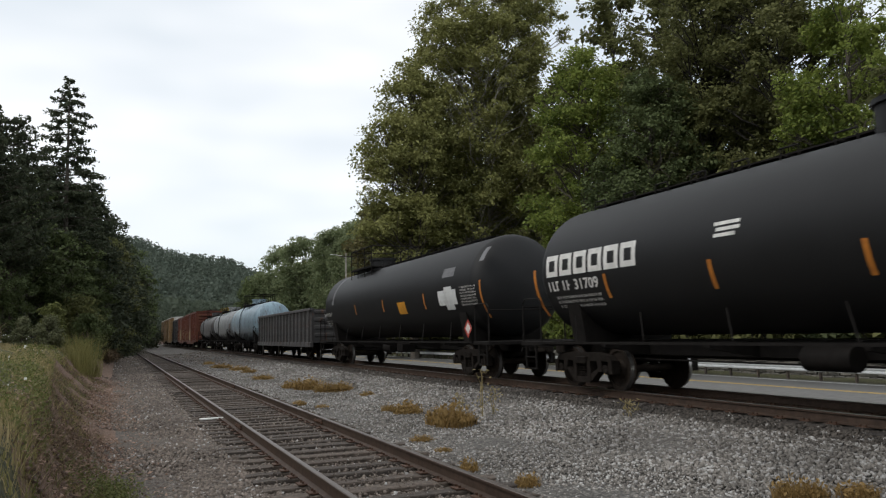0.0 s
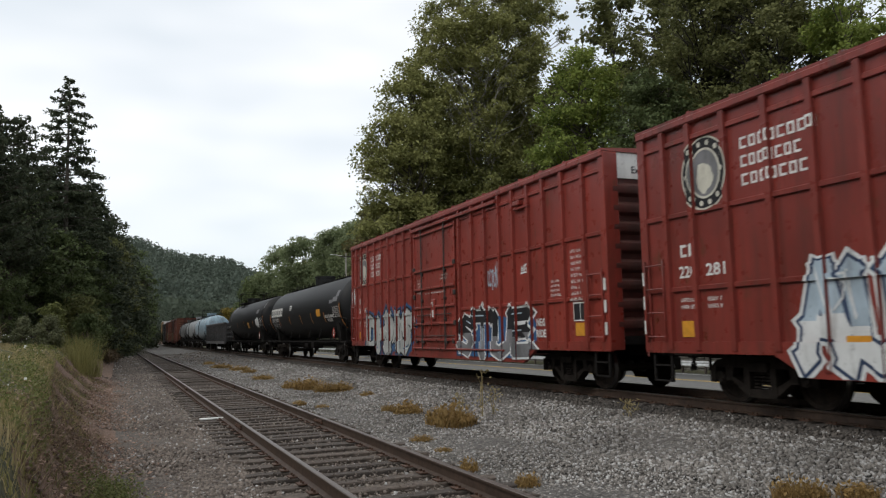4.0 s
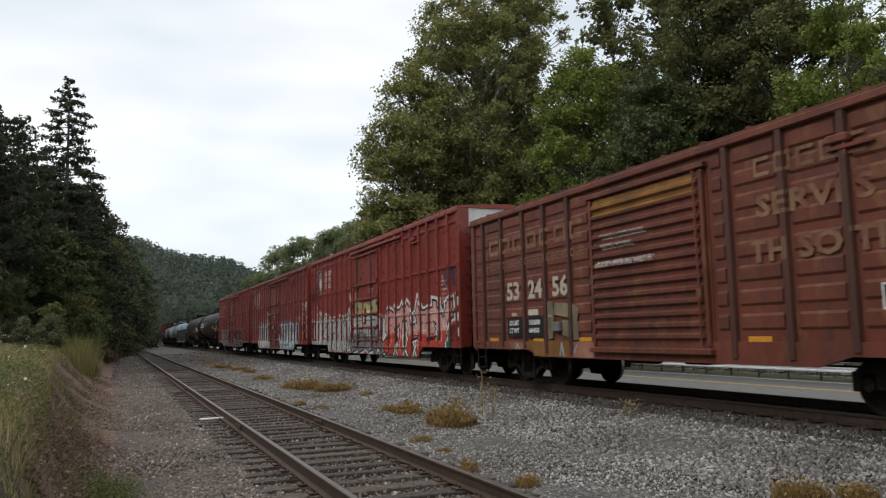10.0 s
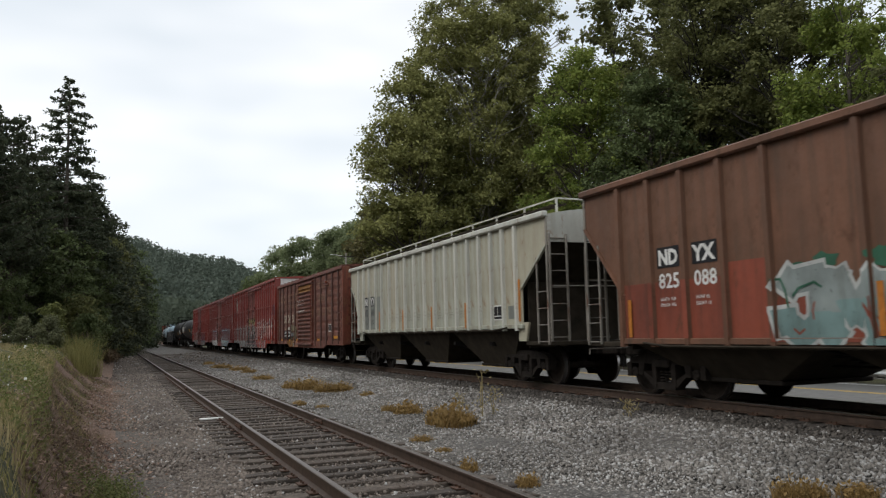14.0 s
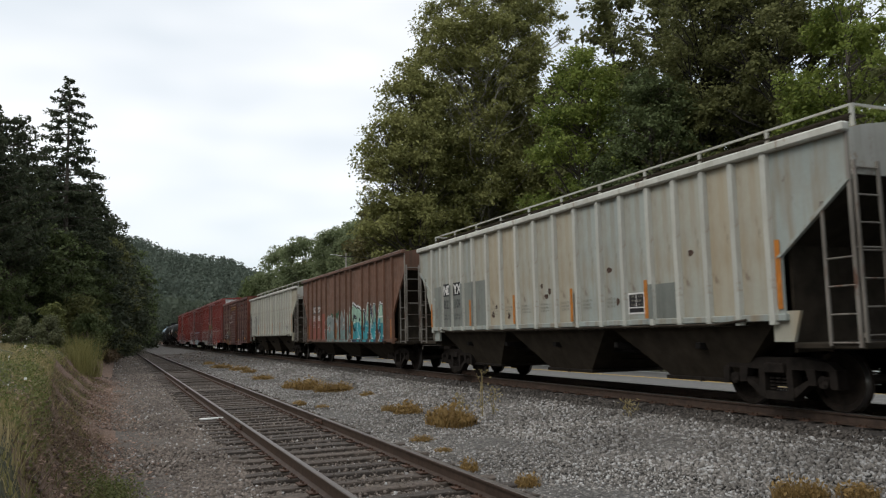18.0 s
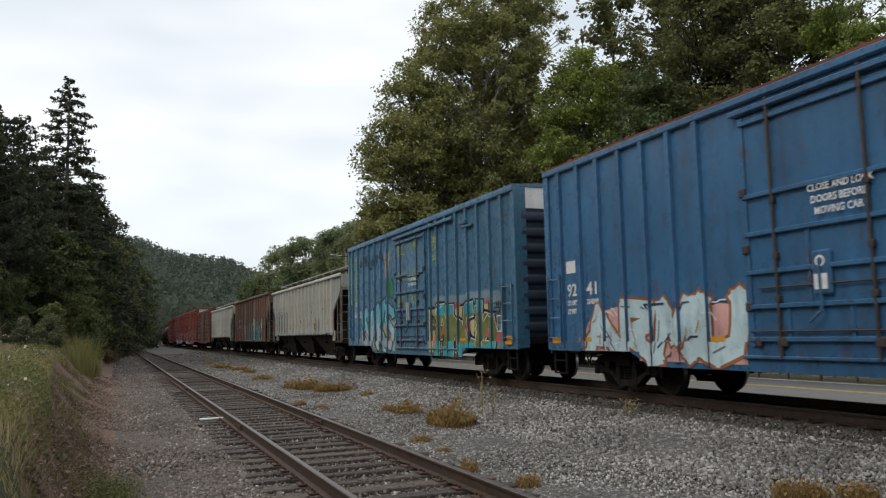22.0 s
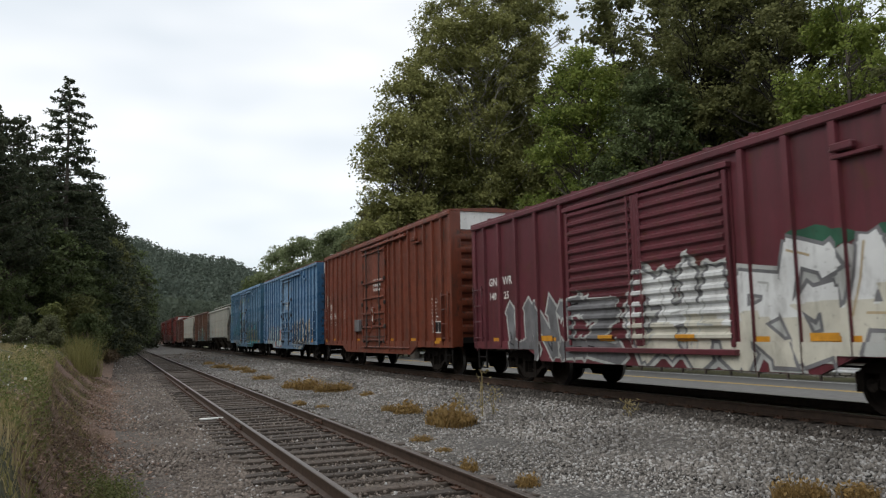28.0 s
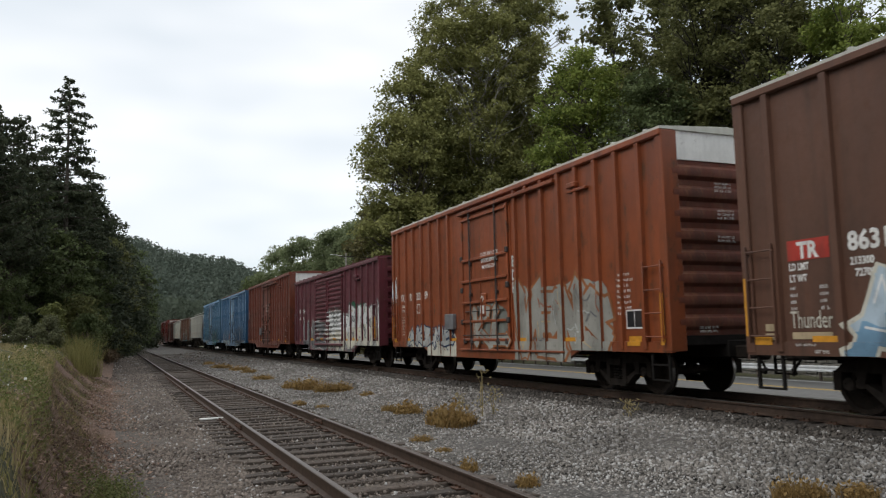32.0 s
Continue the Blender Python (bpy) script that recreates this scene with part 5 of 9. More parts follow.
                b.box(x - 0.018, x + 0.018, y - 0.03, y + 0.03, H + 0.05, H + 0.45)
        for s in (-1, 1):
            b.box(-1.05, 1.05, s * (e - 0.3) - 0.02, s * (e - 0.3) + 0.02, H + 0.44, H + 0.475)
        part("roof_railing", b, trim, car, smooth=False)
        g = MB()
        for x in (-0.92, 0.92):
            for k in range(5):
                g.box(x - 0.16 + 0.07 * k, x - 0.14 + 0.07 * k, -e + 0.3, e - 0.3, H + 0.30, H + 0.33)
            for k in range(int(L / 0.3)):
                y = -e + 0.3 + k * 0.3
                if y < e - 0.3:
                    g.box(x - 0.17, x + 0.17, y, y + 0.02, H + 0.295, H + 0.32)
        part("roof_walk", g, bay_m, car, smooth=False)
    # slope sheets at both ends and the bays below
    for s in (1, -1):
        inner = MB().add([(-PANEL + 0.03, s * (e - 0.08), a + 0.1), (PANEL - 0.03, s * (e - 0.08), a + 0.1), (PANEL - 0.03, s * (e - knee_u - 1.6), zb - 0.1), (-PANEL + 0.03, s * (e - knee_u - 1.6), zb - 0.1)], [(0, 1, 2, 3)])
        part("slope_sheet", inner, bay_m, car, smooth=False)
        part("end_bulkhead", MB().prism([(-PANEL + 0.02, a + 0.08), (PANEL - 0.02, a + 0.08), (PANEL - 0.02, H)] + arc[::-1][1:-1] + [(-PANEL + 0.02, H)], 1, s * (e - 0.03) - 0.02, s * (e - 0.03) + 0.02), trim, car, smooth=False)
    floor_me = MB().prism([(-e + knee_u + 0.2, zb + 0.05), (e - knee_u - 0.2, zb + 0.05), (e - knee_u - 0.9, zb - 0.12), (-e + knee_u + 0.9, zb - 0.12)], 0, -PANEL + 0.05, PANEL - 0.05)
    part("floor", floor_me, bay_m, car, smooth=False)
    # added black box, not a car part: keeps the gaps between bays dark
    part("centre_duct", MB().box(-0.8, 0.8, -e + knee_u + 0.6, e - knee_u - 0.6, 0.80, zb + 0.02, 0.03), M["under"], car, smooth=False)
    b0, b1 = 1.55, L - 1.55
    w = (b1 - b0) / bays
    rings = [(PANEL * 0.97, w * 0.5, zb + 0.02), (PANEL * 0.95, w * 0.49, zb - 0.06), (0.98, w * 0.20, 0.42)]
    bay_me = MB().add([(sx * rx, sy * ry, z) for rx, ry, z in rings for sx, sy in ((-1, -1), (1, -1), (1, 1), (-1, 1))],
                      [(j + k, j + (k + 1) % 4, j + 4 + (k + 1) % 4, j + 4 + k) for j in (0, 4) for k in range(4)] + [(8, 9, 10, 11)]).mesh("outlet_bay", False)
    gate_me = MB().box(-1.02, 1.02, -w * 0.22, w * 0.22, 0.35, 0.42, 0.01).cyl((-1.05, 0, 0.38), (1.05, 0, 0.38), 0.04, 8).mesh("outlet_gate", False)
    for k in range(bays):
        at = pose(0, y_of(b0 + w * (k + 0.5)), 0)
        bay = part("outlet_bay", bay_me, bay_m, car, m=at)
        part("outlet_gate", gate_me, M["truck"], bay)
    # end platforms, uprights, ladders
    lad_mes = []
    for k in (-1, 1):
        mb = MB().box(-0.05, -0.01, k * 0.23 - 0.025, k * 0.23 + 0.025, 1.0, 3.05, 0.006)
        for j in range(4):
            mb.cyl((-0.03, -0.23, 1.05 + 0.39 * j), (-0.03, 0.23, 1.05 + 0.39 * j), 0.014, 6)
        lad_mes.append(mb.mesh("ladder"))
    corner_me = MB().box(-0.04, 0.0, -0.03, 0.03, 0.98, H, 0.006).mesh("corner_stile", False)
    lad2_me = ladder_me(1.15, H - 0.55, 0.46, 7, 0.03, 0.05)
    plat_me = MB().box(-1.50, 1.50, -1.2, 0.0, 0.96, 1.05, 0.015).mesh("end_platform", False)
    up = MB()
    for x in (-0.45, 0.45):
        up.cyl((x, -0.08, 1.05), (x, -0.08, a), 0.03, 6)
    up.tube([(-1.45, -0.05, 2.35), (1.45, -0.05, 2.35)], 0.016, 6)
    up_me = up.mesh("end_upright", False)
    web_me = MB().box(-1.35, 1.35, -knee_u - 0.04, -knee_u + 0.02, 0.9, a - 0.55).mesh("bulkhead_web", False)
    gus_me = MB().prism([(-0.25, 1.06), (-0.62, 1.06), (-0.62, zb + 0.1), (-0.1, zb + 0.1)], 0, -0.03, 0.03).mesh("bolster_web", False)
    for s in (1, -1):
        at = pose(0, s * e, 0, 0, 0, 0 if s > 0 else 180)
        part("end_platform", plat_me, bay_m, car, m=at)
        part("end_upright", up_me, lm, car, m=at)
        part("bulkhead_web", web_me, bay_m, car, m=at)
        for x in (-1.5, 1.5):
            part("ladder", lad_mes[0 if x < 0 else 1], lm, car, m=at @ pose(x, -0.29, 0, 0, 0, 0 if x < 0 else 180))
            part("corner_stile", corner_me, lm, car, m=at @ pose(x, -0.05, 0, 0, 0, 0 if x < 0 else 180))
            part("end_ladder", lad2_me, lm, car, m=at @ pose(x * 0.83, -0.02, 0, 0, 0, -90))
            part("bolster_web", gus_me, paint_m, car, m=at @ pose(x * 0.98, -knee_u + 0.35, 0))
    bands = [(u - 0.06, u + 0.06, PROUD) for u in posts]
    return car, bands


def tank_car(name, label, front, L, paint_m, r=1.5, zc=2.66, dome_u=None, walk_u=None, long_walk=True, ring_m=None, rail_h=0.78, ladder=True, railed=True):
    car = car_base(name, label, "tank car", front, L, 2.15, M["under"], M["under"])
    INFO[car.name] = (L, 0.7, 0.7, PANEL, 0.7, PANEL)
    e = L / 2
    y_of = lambda u: e - u
    prof = [(-(e - 0.62) + 0.62 * (1 - math.cos(t)) , r * math.sin(t)) for t in [math.pi / 2 * k / 8 for k in range(9)]]
    prof = [(y, max(rr, 0.01)) for y, rr in prof]
    full = prof + [(-y, rr) for y, rr in prof[::-1]]
    b = MB().lathe(full, n=40).moved(0, 0, zc)
    shell = part("tank_shell", b, paint_m, car)
    if ring_m:
        rg = MB().lathe([(-0.12, r + 0.004), (-0.12, r + 0.012), (0.12, r + 0.012), (0.12, r + 0.004)], n=40).moved(0, 0, zc)
        part("tank_band", rg, ring_m, car, m=pose(0, y_of(2.9), 0))
    for s in (1, -1):
        sad = MB().prism([(-1.15, 1.02), (1.15, 1.02), (1.3, 1.9), (0.9, 1.45), (0, 1.18), (-0.9, 1.45), (-1.3, 1.9)], 1, -0.25, 0.25)
        part("saddle", sad, M["under"], car, m=pose(0, s * (e - 2.15), 0), smooth=False)
        at = pose(0, s * e, 0, 0, 0, 0 if s > 0 else 180)
        part("end_platform", MB().box(-1.5, 1.5, -1.3, 0, 0.95, 1.05, 0.012), M["under"], car, m=at, smooth=False)
        h = MB()
        for x in (-1.46, 1.46):
            h.tube([(x, -0.08, 1.05), (x, -0.08, 1.98), (x, -0.2, 2.08), (x, -0.85, 2.08), (x, -0.95, 1.98), (x, -0.95, 1.05)], 0.022, 6)
        h.tube([(-1.46, -0.08, 1.9), (1.46, -0.08, 1.9)], 0.02, 6)
        part("end_handrail", h, M["under"], car, m=at)
        for x in (-1.46, 1.46):
            part("sill_step", STEP_ME, M["under"], car, m=at @ pose(x, -0.45, 0.05))
    for x in (-1.53, 1.53):
        b = MB().box(x - 0.025, x + 0.025, -e + 1.0, e - 1.0, 1.0, 1.05)
        for k in range(7):
            y = -e + 2.6 + (L - 5.2) * k / 6
            b.tube([(x, y, 1.02), (x * 0.86, y + 0.35, 1.62)], 0.016, 5)
        part("side_handrail", b, M["under"], car, smooth=False)
    du = dome_u if dome_u is not None else L / 2
    dome = MB().cyl((0, 0, zc + r - 0.1), (0, 0, zc + r + 0.36), 0.55, 20).cyl((0, 0, zc + r + 0.36), (0, 0, zc + r + 0.44), 0.60, 20)
    part("dome", dome, paint_m, car, m=pose(0, y_of(du), 0))
    rl = MB()
    zt = zc + r
    for x in (-1.0, 1.0):
        for z in (zt + 0.02, zt + rail_h):
            rl.tube([(x, -1.5, z), (x, 1.5, z)], 0.022, 6)
        for y in (-1.5, -0.5, 0.5, 1.5):
            rl.cyl((x, y, zt - 0.45), (x, y, zt + rail_h), 0.02, 6)
    for y in (-1.5, 1.5):
        rl.tube([(-1.0, y, zt + rail_h), (1.0, y, zt + rail_h)], 0.022, 6)
    rl.box(-1.05, -0.55, -1.5, 1.5, zt - 0.04, zt).box(0.55, 1.05, -1.5, 1.5, zt - 0.04, zt)
    if railed:
        part("dome_railing", rl, M["under"], car, m=pose(0, y_of(du), 0), smooth=False)
    if long_walk:
        a, c = walk_u or (1.6, L - 1.6)
        wk = MB().box(-0.28, 0.28, y_of(c), y_of(a), zt + 0.03, zt + 0.06)
        k = a + 0.4
        while k < c:
            wk.tube([(-0.5, y_of(k), zt - 0.12), (-0.5, y_of(k), zt + 0.10), (-0.5, y_of(k) - 0.4, zt + 0.10), (-0.5, y_of(k) - 0.4, zt - 0.12)], 0.018, 5).box(-0.36, 0.36, y_of(k) - 0.03, y_of(k) + 0.03, zt - 0.02, zt + 0.03)
            k += 1.1
        part("top_walk", wk, M["under"], car, smooth=False)
    if not ladder:
        return car
    lad = MB()
    for y in (-0.22, 0.22):
        lad.tube([(-1.56, y, 1.0), (-1.56, y, 2.7), (-1.42, y, 3.35), (-1.02, y, zt + 0.0)], 0.02, 6)
    for k in range(7):
        lad.cyl((-1.56, -0.22, 1.1 + 0.27 * k), (-1.56, 0.22, 1.1 + 0.27 * k), 0.013, 5)
    part("side_ladder", lad, M["under"], car, m=pose(0, y_of(du), 0))
    return car


def on_tank(car, name, polys, mat, r=1.5, zc=2.66, lift=0.005, label=""):
    """Wraps flat (u, z) polygons onto the near side of a tank."""
    L = INFO[car.name][0]
    mb = MB()
    for poly in polys:
        zs = [p[1] for p in poly]
        n = max(1, int((max(zs) - min(zs)) / 0.12))
        lo = min(zs)
        for i in range(n):
            h = (max(zs) - lo) / n
            q = [(p[1], p[0]) for p in clip_y([(p[1], p[0]) for p in poly], lo + i * h, lo + (i + 1) * h)]
            if len(q) > 2:
                mb.add([(-math.sqrt(max((r + lift) ** 2 - (p[1] - zc) ** 2, 0.01)), L / 2 - p[0], p[1]) for p in q], [tuple(range(len(q)))])
    if mb.f:
        ob = part(name, mb, mat, car, label, smooth=False)
        return tagged(ob, kind="stuff") if name in FINE else ob


def rect(u0, u1, z0, z1):
    return [(u0, z0), (u1, z0), (u1, z1), (u0, z1)]


def word_on_tank(car, text, u, z, h, mat, width=None, bold=0.006, name="lettering", label=""):
    polys = glyph_polys(text, h / 0.69, bold)
    w = max(p[0] for q in polys for p in q)
    k = width / w if width else 1.0
    return on_tank(car, name, [[(u + p[0] * k, z + p[1]) for p in q] for q in polys], mat, label=label)


def bar_rows(u, z, width, height, rows, seed, pitch=1.7):
    r = random.Random(seed)
    out = []
    for i in range(rows):
        out += dashes(u, z - i * height * pitch, width, height, r)
    return out


def gondola(name, label, front, L, H, paint_m):
    car = car_base(name, label, "gondola car", front, L, 2.3, paint_m, M["under"])
    INFO[car.name] = (L, 0.7, 0.7, PANEL, 0.7, PANEL)
    e = L / 2
    side_me = MB().box(-1.46, -1.40, -e + 0.1, e - 0.1, 0.95, H - 0.1).mesh("side_sheet", False)
    chord_me = MB().box(-1.56, -1.36, -e + 0.05, e - 0.05, H - 0.14, H, 0.02).mesh("top_chord", False)
    rib_me = MB().prism([(-1.44, -0.09), (-1.56, -0.06), (-1.56, 0.06), (-1.44, 0.09)], 2, 0.8, H - 0.12).mesh("side_post", False)
    sill_me = MB().box(-1.54, -1.38, -e + 0.05, e - 0.05, 0.72, 0.98, 0.02).mesh("side_sill", False)
    for flip in (Matrix.Identity(4), TURN):
        part("side_sheet", side_me, paint_m, car, m=flip)
        part("top_chord", chord_me, paint_m, car, m=flip)
        part("side_sill", sill_me, paint_m, car, m=flip)
        for u in spread(0.5, L - 0.5, 17):
            part("side_post", rib_me, paint_m, car, m=flip @ pose(0, e - u, 0))
        for u in (0.4, L - 0.4):
            part("ladder", GRABS_LOW, paint_m, car, m=flip @ pose(-1.5, e - u, -0.1))
    part("floor", MB().box(-1.4, 1.4, -e + 0.1, e - 0.1, 1.0, 1.1), paint_m, car)
    eb = MB().box(-1.42, 1.42, -0.04, 0.02, 0.95, H - 0.05)
    for z in (1.2, 1.6, 2.0, 2.4):
        eb.prism([(0.0, z), (0.07, z + 0.08), (0.07, z + 0.2), (0, z + 0.28)], 0, -1.3, 1.3)
    eme = eb.mesh("end_wall", False)
    for s in (1, -1):
        part("end_wall", eme, paint_m, car, m=pose(0, s * (e - 0.12), 0, 0, 0, 0 if s > 0 else 180))
    return car


# ---- the train, front to rear ----
# far leading cars
c, _b = boxcar("boxcar", "tan and white enclosed car rack far ahead", 190.0, 19.0, 5.25, (paint("tan_rack_paint", (0.30, 0.20, 0.11), 0.3), M["under"]), spread(0.7, 18.3, 19), (8.0, 11.0), "ribbed", band=True, roof=M["white_paint"])
c, _b = boxcar("boxcar", "tan and white enclosed car rack far ahead", 169.6, 19.0, 5.25, (paint("yellow_tan_rack_paint", (0.36, 0.24, 0.12), 0.3), M["under"]), spread(0.7, 18.3, 19), (8.0, 11.0), "ribbed", band=True, roof=M["white_paint"])
c, _b = boxcar("boxcar", "dark boxcar near the head of the train", 149.2, 12.6, 4.5, (paint("near_black_car_paint", (0.04, 0.038, 0.04), 0.3), M["under"]), spread(0.7, 11.9, 12), (4.8, 7.8), "ribbed", band=False)
c, _b = boxcar("boxcar", "brown boxcar with a pale lower side", 135.2, 13.6, 4.6, (P["oxide"], M["under"]), spread(0.7, 12.9, 13), (5.2, 8.4), "ribbed", band=False)
lay(c, "pale_panel", [rect(0.4, 13.2, 1.05, 2.6)], G["tan"], _b, 0.006)
c, _b = boxcar("boxcar", "brown boxcar with a pale lower side", 120.2, 16.8, 4.7, (P["oxide"], M["under"]), spread(0.7, 16.1, 15), (6.9, 9.9), "ribbed", band=False)
lay(c, "pale_panel", [rect(0.4, 9.0, 1.05, 2.4)], G["tan"], _b, 0.006)
tank_car("tank_car", "dark grey tank car", 101.6, 14.2, P["tank_dark"], 1.35, 2.45, ring_m=P["tank"])
tank_car("tank_car", "streaked pale grey tank car", 86.3, 13.2, P["tank_grey"], 1.4, 2.5, ring_m=P["tank_dark"])
tank_car("tank_car", "pale blue tank car with a railed dome", 72.2, 14.4, P["tank_blue"], 1.45, 2.5, ring_m=P["tank_grey"])
gondola("gondola_car", "sooty black ribbed gondola car", 56.2, 16.4, 2.75, P["gondola"])

# two long black tank cars
t1 = tank_car("tank_car", "long black tank car with grey patches", 38.0, 19.1, P["tank"], dome_u=5.6, walk_u=(2.0, 17), rail_h=0.85, ladder=False)
on_tank(t1, "grey_ring", [rect(2.5, 2.75, 2.7, 4.1)], G["grey"])
on_tank(t1, "orange_placard", [rect(11.6, 12.4, 2.0, 2.42)], M["yellow"])
on_tank(t1, "painted_patch", [rect(15.5, 16.9, 2.15, 2.6), rect(16.0, 16.6, 2.0, 2.7)], G["white"])
on_tank(t1, "painted_patch", [rect(15.8, 16.7, 3.0, 3.28), rect(18.3, 18.6, 3.3, 3.7)], G["grey"])
on_tank(t1, "stencil_block", bar_rows(17.2, 2.6, 1.1, 0.05, 7, 3), M["letter"])
on_tank(t1, "stencil_block", bar_rows(0.9, 2.2, 1.4, 0.17, 1, 5) + bar_rows(0.9, 1.95, 1.1, 0.06, 3, 6), M["letter"])
for u, z0, z1 in ((18.55, 1.7, 2.75), (6.2, 2.15, 2.55), (9.9, 2.15, 2.6), (14.2, 2.1, 2.6)):
    on_tank(t1, "reflective_strip", [rect(u, u + 0.1, z0, z1)], M["orange"])

t2 = tank_car("tank_car", "long black tank car with a white name and orange strips", 17.1, 19.2, P["tank"], dome_u=9.6, ladder=False, railed=False)
for i in range(6):
    a = 1.35 + i * 0.58
    on_tank(t2, "company_mark", [rect(a, a + 0.13, 2.53, 3.02), rect(a + 0.13, a + 0.37, 2.90, 3.02), rect(a + 0.37, a + 0.50, 2.53, 3.02), rect(a + 0.13, a + 0.37, 2.53, 2.65)], M["letter"], label="hollow white block of the owner's mark")
on_tank(t2, "car_mark", bar_rows(1.4, 2.2, 0.85, 0.22, 1, 8), M["letter"])
word_on_tank(t2, "31709", 2.45, 2.2, 0.22, M["letter"], 0.95)
on_tank(t2, "stencil_block", bar_rows(1.6, 2.02, 1.8, 0.06, 3, 9), M["letter"])
word_on_tank(t2, "LIQUEFIED PETROLEUM GAS", 15.1, 2.16, 0.13, M["letter"], 1.75)
word_on_tank(t2, "NOT ODORIZED", 15.5, 1.98, 0.12, M["letter"], 0.95)
on_tank(t2, "yellow_notice", [rect(13.55, 14.35, 2.27, 2.62)], M["yellow"])
on_tank(t2, "painted_patch", [rect(16.75, 17.6, 2.88, 3.1), rect(17.25, 17.75, 3.1, 3.38), rect(16.2, 16.75, 2.82, 2.98)], G["grey"], label="grey paint-out patch")
on_tank(t2, "data_panel", [rect(16.75, 18.0, 2.12, 2.68)], G["black"])
on_tank(t2, "stencil_block", bar_rows(16.8, 2.58, 1.15, 0.05, 6, 11), M["letter"])
on_tank(t2, "stencil_block", [rect(6.9, 7.5, 3.0, 3.06), rect(6.95, 7.5, 2.9, 2.96), rect(6.9, 7.4, 2.8, 2.86)], M["letter"])
for k, u in enumerate((3.6, 6.7, 9.7, 12.25, 15.0, 18.0, 0.75)):
    on_tank(t2, "reflective_strip", [rect(u, u + 0.10, 1.95, 2.45)] if k < 5 else [rect(u, u + 0.12, 1.65, 2.75)], M["orange"])
for car, u in ((t1, 17.9), (t2, 17.35)):
    dia = [(u, 1.15), (u + 0.27, 1.42), (u, 1.69), (u - 0.27, 1.42)]
    pl = part("placard_holder", MB().box(-1.56, -1.53, INFO[car.name][0] / 2 - u - 0.05, INFO[car.name][0] / 2 - u + 0.05, 1.0, 1.42), M["under"], car)
    mb = MB().add([(-1.565, INFO[car.name][0] / 2 - p[0], p[1]) for p in dia], [(0, 1, 2, 3)])
    part("hazard_placard", mb, M["letter"], car, "white and red diamond hazard placard", smooth=False)
    mb = MB()
    for p in ([(u, 1.15), (u + 0.27, 1.42), (u + 0.17, 1.42), (u, 1.25)], [(u, 1.15), (u - 0.27, 1.42), (u - 0.17, 1.42), (u, 1.25)], [(u, 1.69), (u + 0.27, 1.42), (u + 0.17, 1.42), (u, 1.59)], [(u, 1.69), (u - 0.27, 1.42), (u - 0.17, 1.42), (u, 1.59)]):
        mb.add([(-1.568, INFO[car.name][0] / 2 - q[0], q[1]) for q in p], [(0, 1, 2, 3)])
    part("placard_border", mb, G["red"], car, smooth=False)
lettering(t2, "1075", 17.19, 1.37, 0.10, (), M["letter_dark"], 0.32, base=1.568)

# three tall red boxcars
CP_POSTS = [0.75, 1.45, 2.3, 3.2, 4.05, 4.87, 5.7, 6.55, 7.35] + [11.35, 12.24, 13.06, 13.93, 14.7, 15.5, 16.25, 17.1, 17.95]
CP_RAILS = (1.98, 3.3, 4.62)


def round_seal(car, bands, u, z, k=1.0, fade=G["cream"]):
    for rx, rz, mat, lift in ((0.58, 0.64, fade, 0.005), (0.55, 0.61, G["black"], 0.007), (0.38, 0.44, fade, 0.009), (0.34, 0.40, G["grey"], 0.011)):
        lay(car, "round_emblem", [ring(u, z, rx * k, rz * k, 32)], mat, bands, lift, "round black and cream railway emblem")
    lay(car, "round_emblem", [ring(u, z - 0.08, 0.20 * k, 0.26 * k, 20, 0.16, 3)], fade, bands, 0.013)
    for i in range(14):
        t = 2 * math.pi * i / 14
        lay(car, "emblem_tick", [ring(u + 0.465 * k * math.cos(t), z + 0.525 * k * math.sin(t), 0.045, 0.05, 8)], fade, bands, 0.013)


